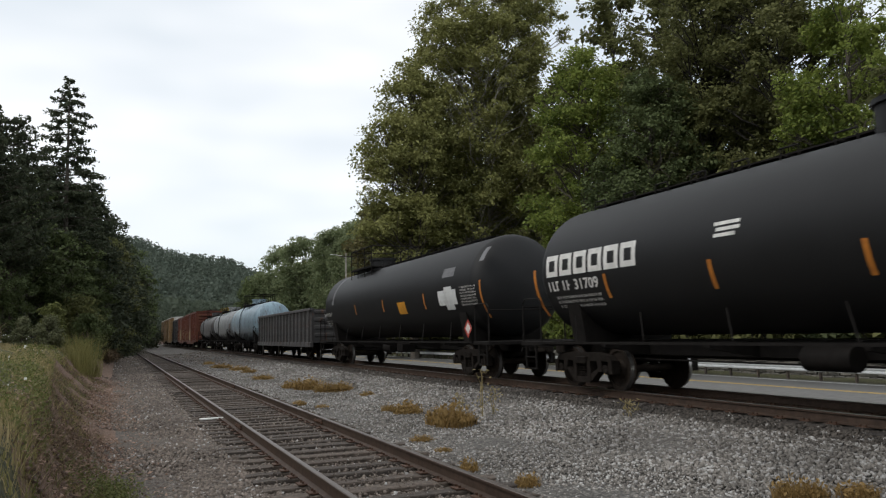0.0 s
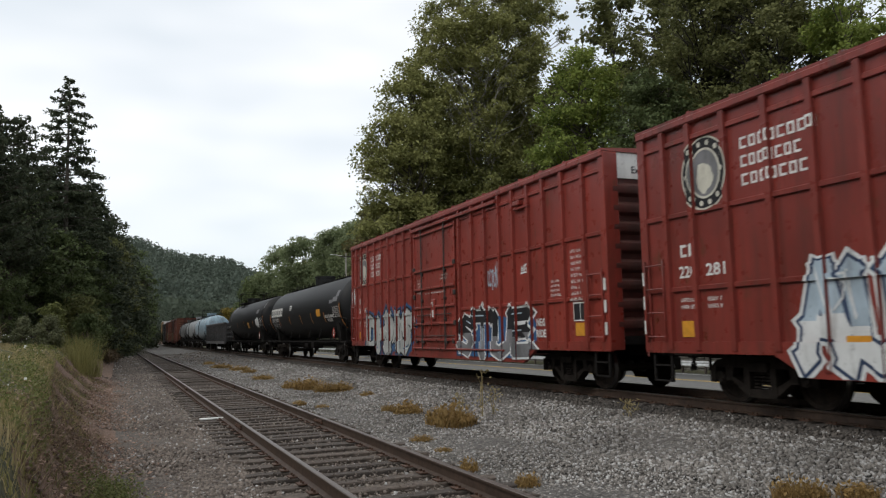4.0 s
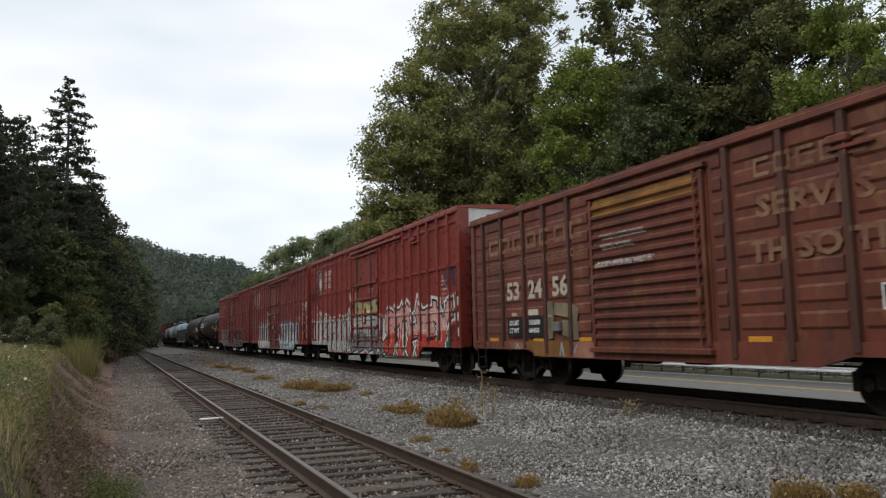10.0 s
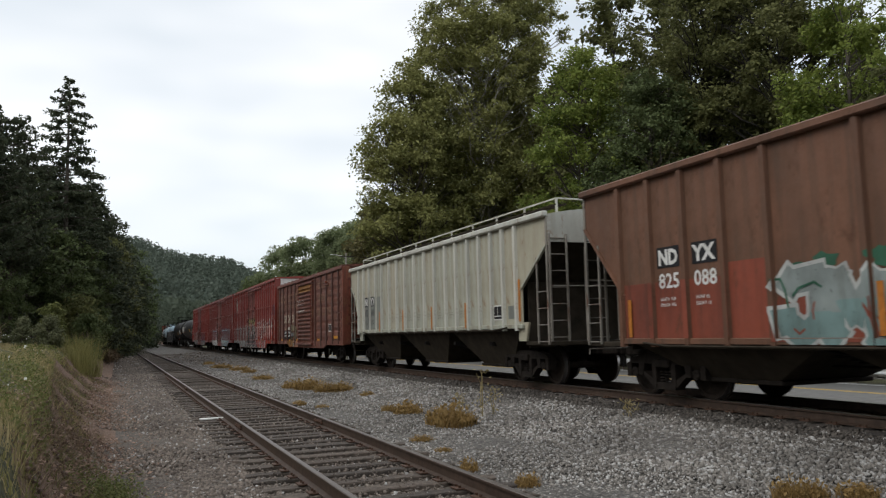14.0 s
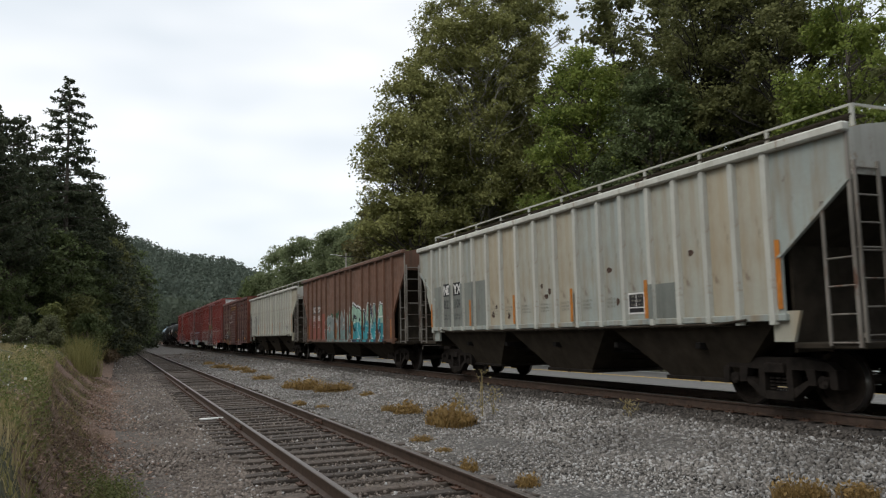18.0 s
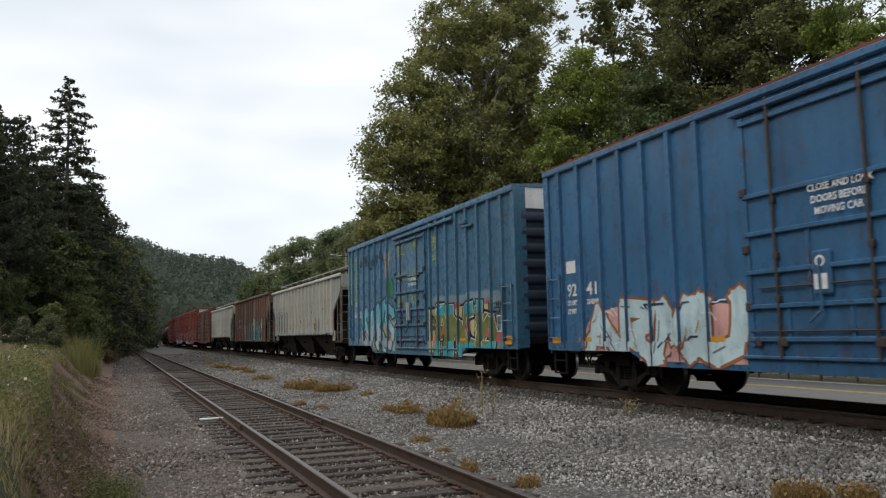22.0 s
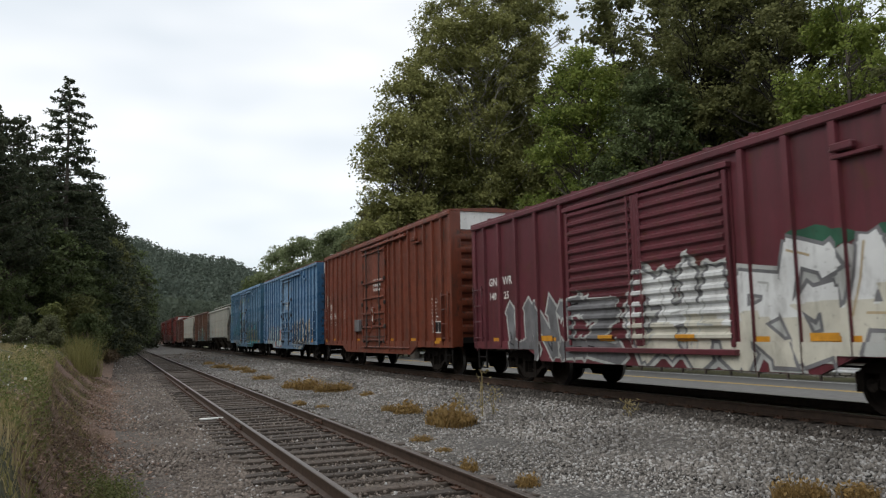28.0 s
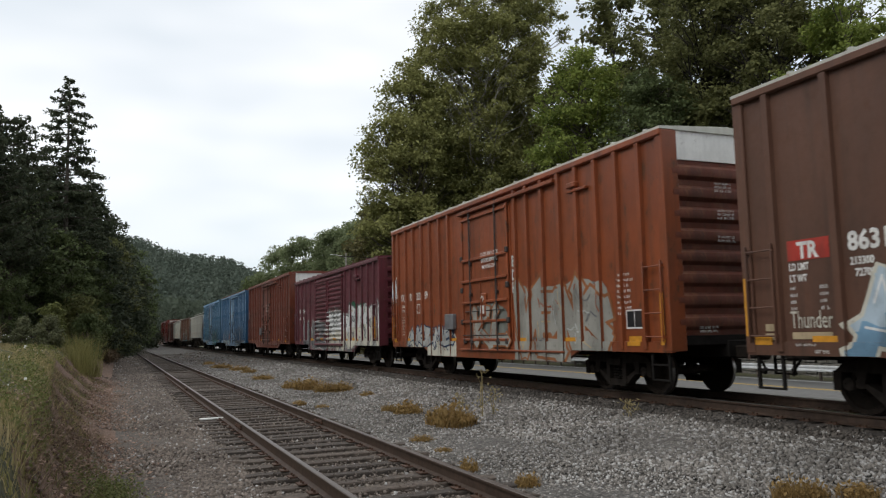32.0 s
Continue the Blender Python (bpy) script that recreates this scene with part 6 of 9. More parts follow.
def red_box(front, label, mat, num, seed, strips=()):
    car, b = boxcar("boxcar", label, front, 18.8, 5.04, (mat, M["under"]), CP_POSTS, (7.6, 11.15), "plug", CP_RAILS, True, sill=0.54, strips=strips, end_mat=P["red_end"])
    round_seal(car, b, 1.78, 3.93)
    r = random.Random(seed)
    for i, (wd, z) in enumerate(((1.55, 4.15), (1.25, 3.85), (1.35, 3.55))):
        lay(car, "company_mark", hollow(2.62, z, wd, 0.19, 8 if i == 0 else 7, 0.2), M["letter"], b, 0.005, "line of plain cream blocks in place of a name")
    lay(car, "company_mark", hollow(1.06, 2.54, 0.42, 0.22, 2, 0.22), M["letter"], b, 0.005)
    lettering(car, num[0], 1.0, 2.18, 0.20, b, width=0.42)
    lettering(car, num[1], 1.68, 2.18, 0.20, b, width=0.46)
    bars(car, 2, 1.02, 1.75, 0.5, 0.07, b, seed=seed + 4)
    bars(car, 2, 1.7, 1.75, 0.45, 0.07, b, seed=seed + 5)
    part("notice_plate", MB().box(-PANEL - 0.012, -PANEL, -0.18, 0.18, 1.14, 1.42), M["yellow"], car, m=pose(0, 9.4 - 1.2, 0))
    bars(car, 9, 17.32, 3.0, 0.5, 0.07, b, seed=seed + 7, pitch=1.9)
    bars(car, 4, 16.45, 2.4, 0.5, 0.06, b, seed=seed + 8)
    part("data_plate", MB().box(-PANEL - 0.014, -PANEL, -0.24, 0.24, 1.52, 1.88), G["black"], car, m=pose(0, 9.4 - 17.65, 0))
    lay(car, "data_plate_frame", stroke([(17.4, 1.51), (17.9, 1.51), (17.9, 1.89), (17.4, 1.89), (17.4, 1.51)], 0.025) + stroke([(17.66, 1.51), (17.66, 1.89)], 0.02), M["letter"], [], 0.018)
    part("notice_plate", MB().box(-PANEL - 0.012, -PANEL, -0.2, 0.2, 1.18, 1.46), M["yellow"], car, m=pose(0, 9.4 - 17.65, 0))
    lay(car, "reflective_strip", [rect(0.05, 0.16, 1.2 + 0.45 * k, 1.45 + 0.45 * k) for k in range(3)] + [rect(18.63, 18.74, 1.2 + 0.45 * k, 1.45 + 0.45 * k) for k in range(3)], M["letter"], [], 0.006, base=PROUD)
    lay(car, "stencil_block", bar_rows(8.6, 2.55, 1.7, 0.05, 1, seed + 9) + bar_rows(9.9, 3.05, 0.6, 0.06, 2, seed + 10) + bar_rows(7.95, 3.0, 0.25, 0.06, 5, seed + 12), M["letter"], b, 0.006)
    return car, b


cp1, b1 = red_box(-3.27, "tall red boxcar with silver and black graffiti", P["maple"], ("220", "417"), 20)
burner(cp1, "DHMS", 2.25, 7.2, 0.72, 1.98, G["silver"], G["black"], cloud=G["blue"], halo=G["blue"], bands=b1, seed=4, cloud_grow=0.0, fat=0.44)
wild(cp1, 2.4, 7.1, 0.8, 1.9, (G["black"], G["blue"], G["white"]), b1, 315, 24, 0.05)
burner(cp1, "STUE", 11.2, 15.55, 0.66, 1.72, G["black"], G["white"], cloud=G["blue"], fill2=G["grey"], bands=b1, seed=9, cloud_grow=0.05, inner=G["pale_blue"])
lettering(cp1, "NEOS", 15.72, 1.42, 0.17, b1, width=0.55, lift=0.012)
lettering(cp1, "RIDLE", 15.7, 1.16, 0.17, b1, width=0.6, lift=0.012)
tag_mark(cp1, 13.15, 2.45, 0.6, 0.55, G["pale_blue"], b1, 3)
tag_mark(cp1, 0.1, 2.6, 0.5, 0.5, G["white"], b1, 5)
tag_mark(cp1, 15.05, 2.75, 0.35, 0.18, G["white"], b1, 6, loops=2)
cp2, b2 = red_box(-23.17, "tall red boxcar with pale blue graffiti", P["maple_b"], ("220", "281"), 40, (4.6, 12.0, 14.9))
burner(cp2, "AUDEA", 3.7, 7.6, 0.66, 2.1, G["pale_blue"], G["navy"], fill2=G["white"], halo=G["white"], inner=G["white"], bands=b2, seed=14, fat=0.42)
wild(cp2, 3.8, 7.5, 0.75, 2.0, (G["navy"], G["white"]), b2, 301, 26)
burner(cp2, "JOKERN", 11.35, 16.3, 0.62, 2.0, G["pale_blue"], G["navy"], fill2=G["ice"], inner=G["white"], bands=b2, seed=15, drop=G["pale_blue"], fat=0.44)
wild(cp2, 11.4, 16.2, 0.7, 1.95, (G["navy"], G["white"], G["cyan"]), b2, 313, 30)
tag_mark(cp2, 17.95, 2.75, 0.8, 0.4, G["white"], b2, 8)
tag_mark(cp2, 6.6, 2.7, 0.8, 0.22, G["white"], b2, 18)
cp3, b3 = red_box(-42.92, "tall red boxcar with graffiti along its whole side", P["maple"], ("220", "507"), 60, (0.55, 3.1, 6.6, 12.3, 13.9, 17.0))
burner(cp3, "UKSYN", 0.3, 6.9, 0.66, 1.95, G["silver"], G["black"], halo=G["white"], cloud=G["silver"], inner=G["white"], bands=b3, seed=24, cloud_grow=-0.12)
lay(cp3, "spray_cloud", wavy(8.0, 11.2, 1.9, 2.6, 0.16, 4), G["khaki"], b3, 0.006)
burner(cp3, "GGOR", 6.9, 11.6, 0.66, 1.95, G["silver"], G["black"], cloud=G["silver"], halo=G["white"], fill2=G["grey"], bands=b3, seed=25, cloud_grow=0.05)
burner(cp3, "STHEY", 11.9, 17.9, 0.66, 2.0, G["pink"], G["black"], halo=G["white"], cloud=G["dark_green"], fill2=G["red"], inner=G["white"], bands=b3, seed=26, cloud_grow=0.28, fat=0.42)
wild(cp3, 0.5, 6.8, 0.75, 1.9, (G["black"], G["white"], G["silver"]), b3, 302, 40)
wild(cp3, 7.0, 11.5, 0.75, 1.9, (G["black"], G["white"]), b3, 303, 30)
wild(cp3, 12.0, 17.8, 0.75, 2.0, (G["black"], G["white"], G["orange"]), b3, 304, 40)
tag_mark(cp3, 17.4, 2.8, 1.1, 0.5, G["navy"], b3, 28)
tag_mark(cp3, 0.15, 3.0, 1.6, 0.7, G["black"], b3, 29, 0.05)
tag_mark(cp3, 7.2, 2.75, 0.5, 0.3, G["white"], b3, 30)
for car in (cp1, cp2, cp3):
    me = glyph_polys("Excess Height Car", 0.21, 0.003)
    mb = MB()
    for q in me:
        mb.add([(0.85 - p[0] * 0.95, 9.4 - 0.1 + 0.04, 4.56 + p[1]) for p in q], [tuple(range(len(q)))])
    part("lettering", mb, M["letter_dark"], car, m=TURN, smooth=False)

# old brown boxcar
BR_POSTS = [0.76, 1.83, 3.0, 4.03, 5.1, 10.0, 11.15, 12.25, 13.38, 14.45]
# posts in a darker oxide: their shading is put into the paint colour
br, b = boxcar("boxcar", "weathered brown boxcar with a ribbed sliding door", -62.55, 15.25, 4.42, (P["oxide"], M["under"]), BR_POSTS, (6.0, 9.5), "ribbed", (), False, True, sill=0.70, ladders=False, strips=(1.25, 3.6, 5.6, 10.5), post_m=paint("shaded_oxide_post_paint", (0.085, 0.030, 0.020), 0.5, 0.3, 0.65))
lettering(br, "53", 2.08, 2.1, 0.42, b, M["letter_old"], 0.68, bold=0.02)
lettering(br, "24", 3.2, 2.1, 0.42, b, M["letter_old"], 0.68, bold=0.02)
lettering(br, "56", 4.33, 2.1, 0.42, b, M["letter_old"], 0.68, bold=0.02)
lay(br, "company_mark", hollow(1.2, 2.92, 4.6, 0.18, 22, 0.2), M["letter_worn"], b, 0.005)
lay(br, "company_mark", hollow(1.15, 3.3, 4.7, 0.4, 7, 0.22), M["letter_worn"], b, 0.005)
lettering(br, "SERVI S", 10.6, 3.0, 0.32, b, M["letter_worn"], 2.1, bold=0.015)
lettering(br, "TH SO TH", 10.42, 2.3, 0.32, b, M["letter_worn"], 2.65, bold=0.015)
lay(br, "company_mark", hollow(10.6, 3.62, 2.1, 0.3, 5, 0.2), M["letter_worn"], b, 0.005)
lay(br, "painted_patch", [rect(2.1, 2.95, 1.15, 1.62), rect(3.1, 3.95, 1.15, 1.62)], G["black"], b, 0.006)
lettering(br, "LD LMT", 2.2, 1.46, 0.11, b, width=0.5, lift=0.009)
lettering(br, "LT WT", 2.2, 1.27, 0.11, b, width=0.5, lift=0.009)
lettering(br, "153600", 3.2, 1.46, 0.11, b, width=0.55, lift=0.009)
lettering(br, "66400", 3.2, 1.27, 0.11, b, width=0.5, lift=0.009)
lay(br, "painted_patch", [rect(3.06, 3.97, 0.72, 1.06), rect(4.09, 5.04, 0.72, 1.08)], G["ochre"], b, 0.007, "ochre paint along the bottom of the side")
lay(br, "painted_patch", [[(2.35, 0.8), (2.94, 0.72), (2.94, 1.04), (2.2, 1.04)], rect(5.16, 5.98, 0.72, 1.05)], G["salmon"], b, 0.007, "faded salmon paint along the bottom of the side")
lay(br, "painted_patch", [[(4.09, 1.1), (4.3, 1.12), (4.38, 1.6), (4.34, 1.96), (4.09, 1.98)], [(4.40, 1.66), (5.03, 1.58), (5.03, 1.9), (4.42, 1.94)], [(4.72, 1.2), (5.03, 1.14), (5.03, 1.52), (4.76, 1.54)], [(5.16, 1.08), (5.4, 1.1), (5.34, 1.5), (5.42, 1.78), (5.16, 1.9)]], G["dull_khaki"], b, 0.007, "dull green-grey paint over older writing")
lay(br, "painted_patch", wavy(2.35, 2.62, 1.68, 1.88, 0.04, 38) + wavy(4.12, 4.3, 1.62, 1.9, 0.04, 39), G["tan"], b, 0.009)
lay(br, "painted_patch", [rect(3.2, 3.68, 1.68, 1.82)], G["cream"], b, 0.010, "white painted square")
lay(br, "spray_outline", stroke([(4.62, 0.74), (4.70, 1.02)], 0.05) + stroke([(4.78, 0.74), (4.70, 1.02)], 0.05) + stroke([(5.2, 0.8), (5.32, 0.98)], 0.04) + stroke([(2.5, 0.8), (2.62, 1.0), (2.74, 0.8)], 0.04), G["pale_blue"], b, 0.011)
part("metal_box", MB().box(-PROUD - 0.04, -PANEL, -0.13, 0.13, 1.28, 1.5, 0.02), G["grey"], br, "small grey metal box", m=pose(0, 7.625 - 4.57, 0), smooth=False)
lay(br, "painted_patch", [rect(6.15, 9.35, 3.62, 3.98)], G["ochre"], b, 0.006, "ochre panel along the door's top")
lay(br, "data_plate", [rect(12.68, 13.1, 1.5, 1.82)], G["black"], b, 0.006)
lay(br, "data_plate_frame", stroke([(12.68, 1.5), (13.1, 1.5), (13.1, 1.82), (12.68, 1.82), (12.68, 1.5)], 0.03) + stroke([(12.89, 1.5), (12.89, 1.82)], 0.02), M["letter"], b, 0.009)
lay(br, "reflective_strip", [rect(13.58, 14.35, 1.15, 1.28)], M["yellow"], b, 0.012)
bars(br, 6, 13.6, 2.25, 0.7, 0.06, b, M["letter_worn"], 75, pitch=2.0)
for t, u_, z_, h_ in (("CLOSE & LOCK DOORS", 6.6, 3.1, 0.15), ("BEFORE MOVING", 6.6, 2.9, 0.15), ("DOOR OPENING WIDTH", 6.4, 2.55, 0.18)):
    lay(br, "lettering", [[(u_ + p[0] * 0.9, z_ + p[1]) for p in q] for q in glyph_polys(t, h_)], M["letter"], b, 0.119)


def patch(car, b, u0, u1, z0, z1, mat):
    """Roller paint over panels and posts, piece by piece."""
    cuts = sorted({u0, u1} | {e for q in b for e in q[:2] if u0 < e < u1})
    for p, q in zip(cuts, cuts[1:]):
        lay(car, "painted_patch", [rect(p, q, z0, z1)], mat, b, 0.005)


def hopper_marks(car, b, num, dark_num, seed, patches=()):
    us_ = [(b[k][1] + b[k + 1][0]) / 2 for k in (1, 2)]
    lay(car, "mark_panel", [rect(u - 0.31, u + 0.31, 2.40, 2.78) for u in us_], G["black"], b, 0.008)
    for txt, u in zip(("ND", "YX"), us_):
        lettering(car, txt, u - 0.27, 2.46, 0.26, b, M["letter"], 0.54, bold=0.016, lift=0.011)
    col = M["letter_dark"] if dark_num else M["letter"]
    lettering(car, num[0], us_[0] - 0.28, 2.03, 0.26, b, col, 0.56, lift=0.010)
    lettering(car, num[1], us_[1] - 0.28, 2.03, 0.26, b, col, 0.56, lift=0.010)
    bars(car, 2, us_[0] - 0.24, 1.8, 0.46, 0.06, b, M["letter"] if not dark_num else M["letter_dark"], seed, lift=0.010)
    bars(car, 2, us_[1] - 0.24, 1.8, 0.46, 0.06, b, M["letter"] if not dark_num else M["letter_dark"], seed + 1, lift=0.010)
    for k in range(8):
        bars(car, 3, b[5 + k][1] + 0.12, 1.9, 0.4, 0.045, b, M["letter_faint"], seed + 5 + k, lift=0.010)


P["spot"] = plain("dark_rust", (0.055, 0.028, 0.016), 0.8, 0, 0.4, 20)
H_POSTS = [1.2, 1.93, 2.66, 3.48, 4.25, 5.14, 5.97, 6.84, 7.76, 8.69, 9.58, 10.47, 11.27, 12.12, 12.88, 13.62, 14.3, 15.0]
h1, b = hopper("hopper_car", "pale cream-grey covered hopper with dark brown bays", -78.98, 16.55, 4.02, P["cream"], 1.42, H_POSTS)
patch(h1, b, 2.02, 4.03, 1.5, 2.75, P["patch"])
hopper_marks(h1, b, ("821", "107"), True, 80)
lay(h1, "data_plate", [rect(13.68, 14.14, 1.62, 1.98)], G["black"], b, 0.008)
lay(h1, "data_plate_frame", stroke([(13.68, 1.62), (14.14, 1.62), (14.14, 1.98), (13.68, 1.98), (13.68, 1.62)], 0.03) + stroke([(13.9, 1.7), (13.9, 1.98)], 0.02) + stroke([(13.68, 1.71), (14.14, 1.71)], 0.02), M["letter"], b, 0.011)
for u in (4.1, 6.72, 9.4, 12.0):
    part("reflective_strip", STRIP_V_ME, M["orange"], h1, m=pose(-PROUD - 0.004, 16.55 / 2 - u, 1.78))
lay(h1, "reflective_strip", [rect(15.08, 15.18, 1.55, 2.6)], M["orange"], b, 0.02)
lay(h1, "notice_plate", [rect(14.5, 14.86, 1.62, 1.95)], P["patch"], [], 0.006)
h2, b = hopper("hopper_car", "brown covered hopper with graffiti along its lower side", -97.08, 16.2, 4.16, P["hop_brown"], 1.06, [1.3, 2.25, 3.19, 4.15, 5.12, 6.78, 7.58, 8.63, 9.43, 11.08, 12.05, 13.01, 13.95, 14.9], False, None, None, 3, P["hop_brown"])
patch(h2, b, 1.36, 4.1, 1.12, 2.15, P["primer"])
patch(h2, b, 4.2, 5.06, 1.12, 2.36, P["primer"])
hopper_marks(h2, b, ("825", "088"), False, 95)
lay(h2, "spray_cloud", [ring(u_, z_, 0.2, 0.14, 14, 0.4, k) for k, (u_, z_) in enumerate(((5.55, 2.1), (6.1, 2.2), (7.0, 2.2), (7.6, 2.25), (8.6, 1.75), (8.8, 1.4)))], G["dark_green"], b, 0.005)
burner(h2, "JMAH", 5.25, 8.75, 1.08, 1.98, G["fog"], G["silver"], cloud=P["primer"], fill2=G["dull_teal"], inner=P["primer"], bands=b, seed=33, fat=0.50, cloud_grow=-0.25)
burner(h2, "GRAM", 9.3, 13.6, 1.1, 2.35, G["mint"], G["black"], halo=G["white"], fill2=G["teal"], inner=G["white"], bands=b, seed=34, drop=G["navy"], fat=0.33)
wild(h2, 5.3, 8.5, 1.15, 2.0, (P["primer"], G["dark_green"]), b, 305, 14)
wild(h2, 9.0, 12.9, 1.15, 2.3, (G["navy"], G["white"]), b, 306, 26)
lay(h2, "data_plate", [rect(13.25, 13.85, 1.65, 1.98)], G["black"], b, 0.012)
lay(h2, "data_plate_frame", stroke([(13.25, 1.65), (13.85, 1.65), (13.85, 1.98), (13.25, 1.98), (13.25, 1.65)], 0.04), M["letter"], b, 0.015)
for u in (1.55, 6.95, 9.6, 14.7):
    part("reflective_strip", STRIP_V_ME, M["orange"], h2, m=pose(-PANEL - 0.03, 8.1 - u, 1.5))
h3, b = hopper("hopper_car", "weathered grey covered hopper with rust runs", -114.72, 16.5, 4.0, P["cream_b"], 1.42, H_POSTS)
patch(h3, b, 1.26, 5.05, 1.48, 2.72, P["patch"])
hopper_marks(h3, b, ("822", "100"), True, 110)
for u in (1.2, 4.1, 6.72, 9.4, 12.0):
    part("reflective_strip", STRIP_V_ME, M["orange"], h3, m=pose(-PROUD - 0.004, 8.25 - u, 1.85))
lay(h3, "reflective_strip", [rect(15.08, 15.18, 1.55, 2.6)], M["orange"], b, 0.02)
lay(h3, "data_plate", [rect(11.36, 11.84, 1.6, 1.98)], G["black"], b, 0.008)
lay(h3, "data_plate_frame", stroke([(11.36, 1.6), (11.84, 1.6), (11.84, 1.98), (11.36, 1.98), (11.36, 1.6)], 0.03) + stroke([(11.6, 1.7), (11.6, 1.98)], 0.02) + stroke([(11.36, 1.71), (11.84, 1.71)], 0.02), M["letter"], b, 0.011)
patch(h3, b, 12.02, 12.82, 1.48, 2.12, P["patch"])
for k, (u, z) in enumerate(((8.0, 2.35), (8.35, 2.2), (8.2, 2.1), (11.0, 1.85), (13.2, 2.6), (5.4, 1.75), (5.6, 1.95), (6.3, 1.7), (10.75, 2.5))):
    lay(h3, "rust_spot", [ring(u, z, 0.05 + 0.02 * (k % 3), 0.06 + 0.02 * (k % 2), 10, 0.3, k)], P["spot"], b, 0.006)

# tall plug-door boxcars
FIFTY = [0.68, 1.45, 2.2, 2.97, 3.71, 4.49, 5.23] + [9.52, 10.12, 10.86, 11.63, 12.37, 13.12, 13.85, 14.6]


def close_lock(car, b, u=7.55, z=3.2):
    for i, t in enumerate(("CLOSE AND LOCK", "DOORS BEFORE", "MOVING CAR")):
        lay(car, "lettering", [[(u + 0.05 * i + p[0] * 0.85, z - 0.17 * i + p[1]) for p in q] for q in glyph_polys(t, 0.15, 0.003)], M["letter"], b, 0.058)


def plug_box(front, label, mat, roof=None, end_mat=None, posts=FIFTY):
    return boxcar("boxcar", label, front, 15.35, 5.03, (mat, M["under"]), posts, (6.2, 9.2), "plug", (), True, roof=roof, end_mat=end_mat, strips=(0.3, 1.5, 5.4, 9.8, 11.9))


def car_data(car, b, seed, plate_u=14.1):
    bars(car, 8, plate_u - 0.45, 2.35, 0.5, 0.055, b, seed=seed, pitch=2.0)
    lay(car, "data_plate", [rect(plate_u - 0.2, plate_u + 0.3, 1.32, 1.66)], G["black"], b, 0.008)
    lay(car, "data_plate_frame", stroke([(plate_u - 0.2, 1.32), (plate_u + 0.3, 1.32), (plate_u + 0.3, 1.66), (plate_u - 0.2, 1.66), (plate_u - 0.2, 1.32)], 0.03) + stroke([(plate_u + 0.05, 1.32), (plate_u + 0.05, 1.66)], 0.02), M["letter"], b, 0.011)
    lay(car, "notice_plate", [rect(plate_u - 0.15, plate_u + 0.25, 0.98, 1.16)], M["yellow"], b, 0.011)


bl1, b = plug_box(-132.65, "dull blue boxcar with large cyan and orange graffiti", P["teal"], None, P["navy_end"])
lettering(bl1, "406", 0.80, 2.0, 0.24, b, width=0.42)
lettering(bl1, "275", 1.55, 2.0, 0.24, b, width=0.46)
lettering(bl1, "TR", 0.9, 2.42, 0.22, b, width=0.34)
for i in range(8):
    tag_mark(bl1, 0.25, 4.35 - i * 0.26, 0.45, 0.18, G["lime"], b, 120 + i, 0.022, loops=3)
    tag_mark(bl1, 0.9, 4.38 - i * 0.27, 0.6, 0.19, G["lime"], b, 140 + i, 0.022, loops=3)
for i, ch in enumerate("AWUWAH"):
    lettering(bl1, ch, 1.6 + i * 0.68, 3.95 + 0.12 * math.sin(i * 2.1), 0.42, b, G["black"], 0.42, bold=0.012, lift=0.010)
burner(bl1, "SMKS", 2.05, 5.95, 0.72, 2.3, G["cyan"], G["black"], cloud=G["tan"], fill2=G["pale_blue"], inner=G["white"], bands=b, seed=41, cloud_grow=-0.1, drop=G["teal"])
lettering(bl1, "V", 4.85, 3.35, 0.95, b, G["tan"], 0.7, bold=0.06, lift=0.012, name="spray_fill")
lettering(bl1, "H", 5.25, 2.7, 0.6, b, G["green"], 0.55, bold=0.06, lift=0.013, name="spray_fill")
lay(bl1, "spray_fill", [ring(2.4, 1.95, 0.5, 0.35, 16, 0.2, 6)], G["tan"], b, 0.012)
lay(bl1, "spray_fill", [ring(2.7, 1.6, 0.6, 0.28, 16, 0.2, 9)], G["green"], b, 0.014)
lay(bl1, "spray_cloud", wavy(9.25, 14.6, 0.7, 2.42, 0.05, 12), G["faded"], b, 0.004, "band of faded pale paint above the graffiti")
lay(bl1, "spray_outline", [rect(9.40, 13.86, 0.68, 2.14)], G["black"], b, 0.005)
lay(bl1, "spray_fill", [rect(9.47, 9.92, 0.70, 2.05), rect(9.9, 13.78, 0.70, 2.07)], G["lemon"], b, 0.007)
ACHO = ([(10.06, 0.72), (10.08, 1.55), (10.28, 1.98), (10.52, 1.98), (10.70, 1.6), (10.74, 0.72)], [(10.1, 1.3), (10.7, 1.36)], [(11.08, 2.02), (11.12, 0.74)], [(11.15, 1.25), (11.42, 1.58), (11.72, 1.46), (11.92, 0.74)],
        [(12.55, 1.95), (12.22, 1.9), (12.1, 1.35), (12.25, 0.98), (12.66, 0.9)], [(13.08, 2.06), (13.02, 1.2), (13.12, 0.74)], [(13.28, 1.25), (13.5, 1.62), (13.82, 1.58), (13.98, 1.2), (13.84, 0.86), (13.42, 0.86)])
for grow, mat, lift in ((0.20, G["black"], 0.009), (0.05, G["white"], 0.011), (0.0, G["olive"], 0.013)):
    lay(bl1, "spray_fill" if grow == 0 else "spray_outline", [q for p in ACHO for q in stroke(p, 0.40 + grow)], mat, b, lift)
pool = []
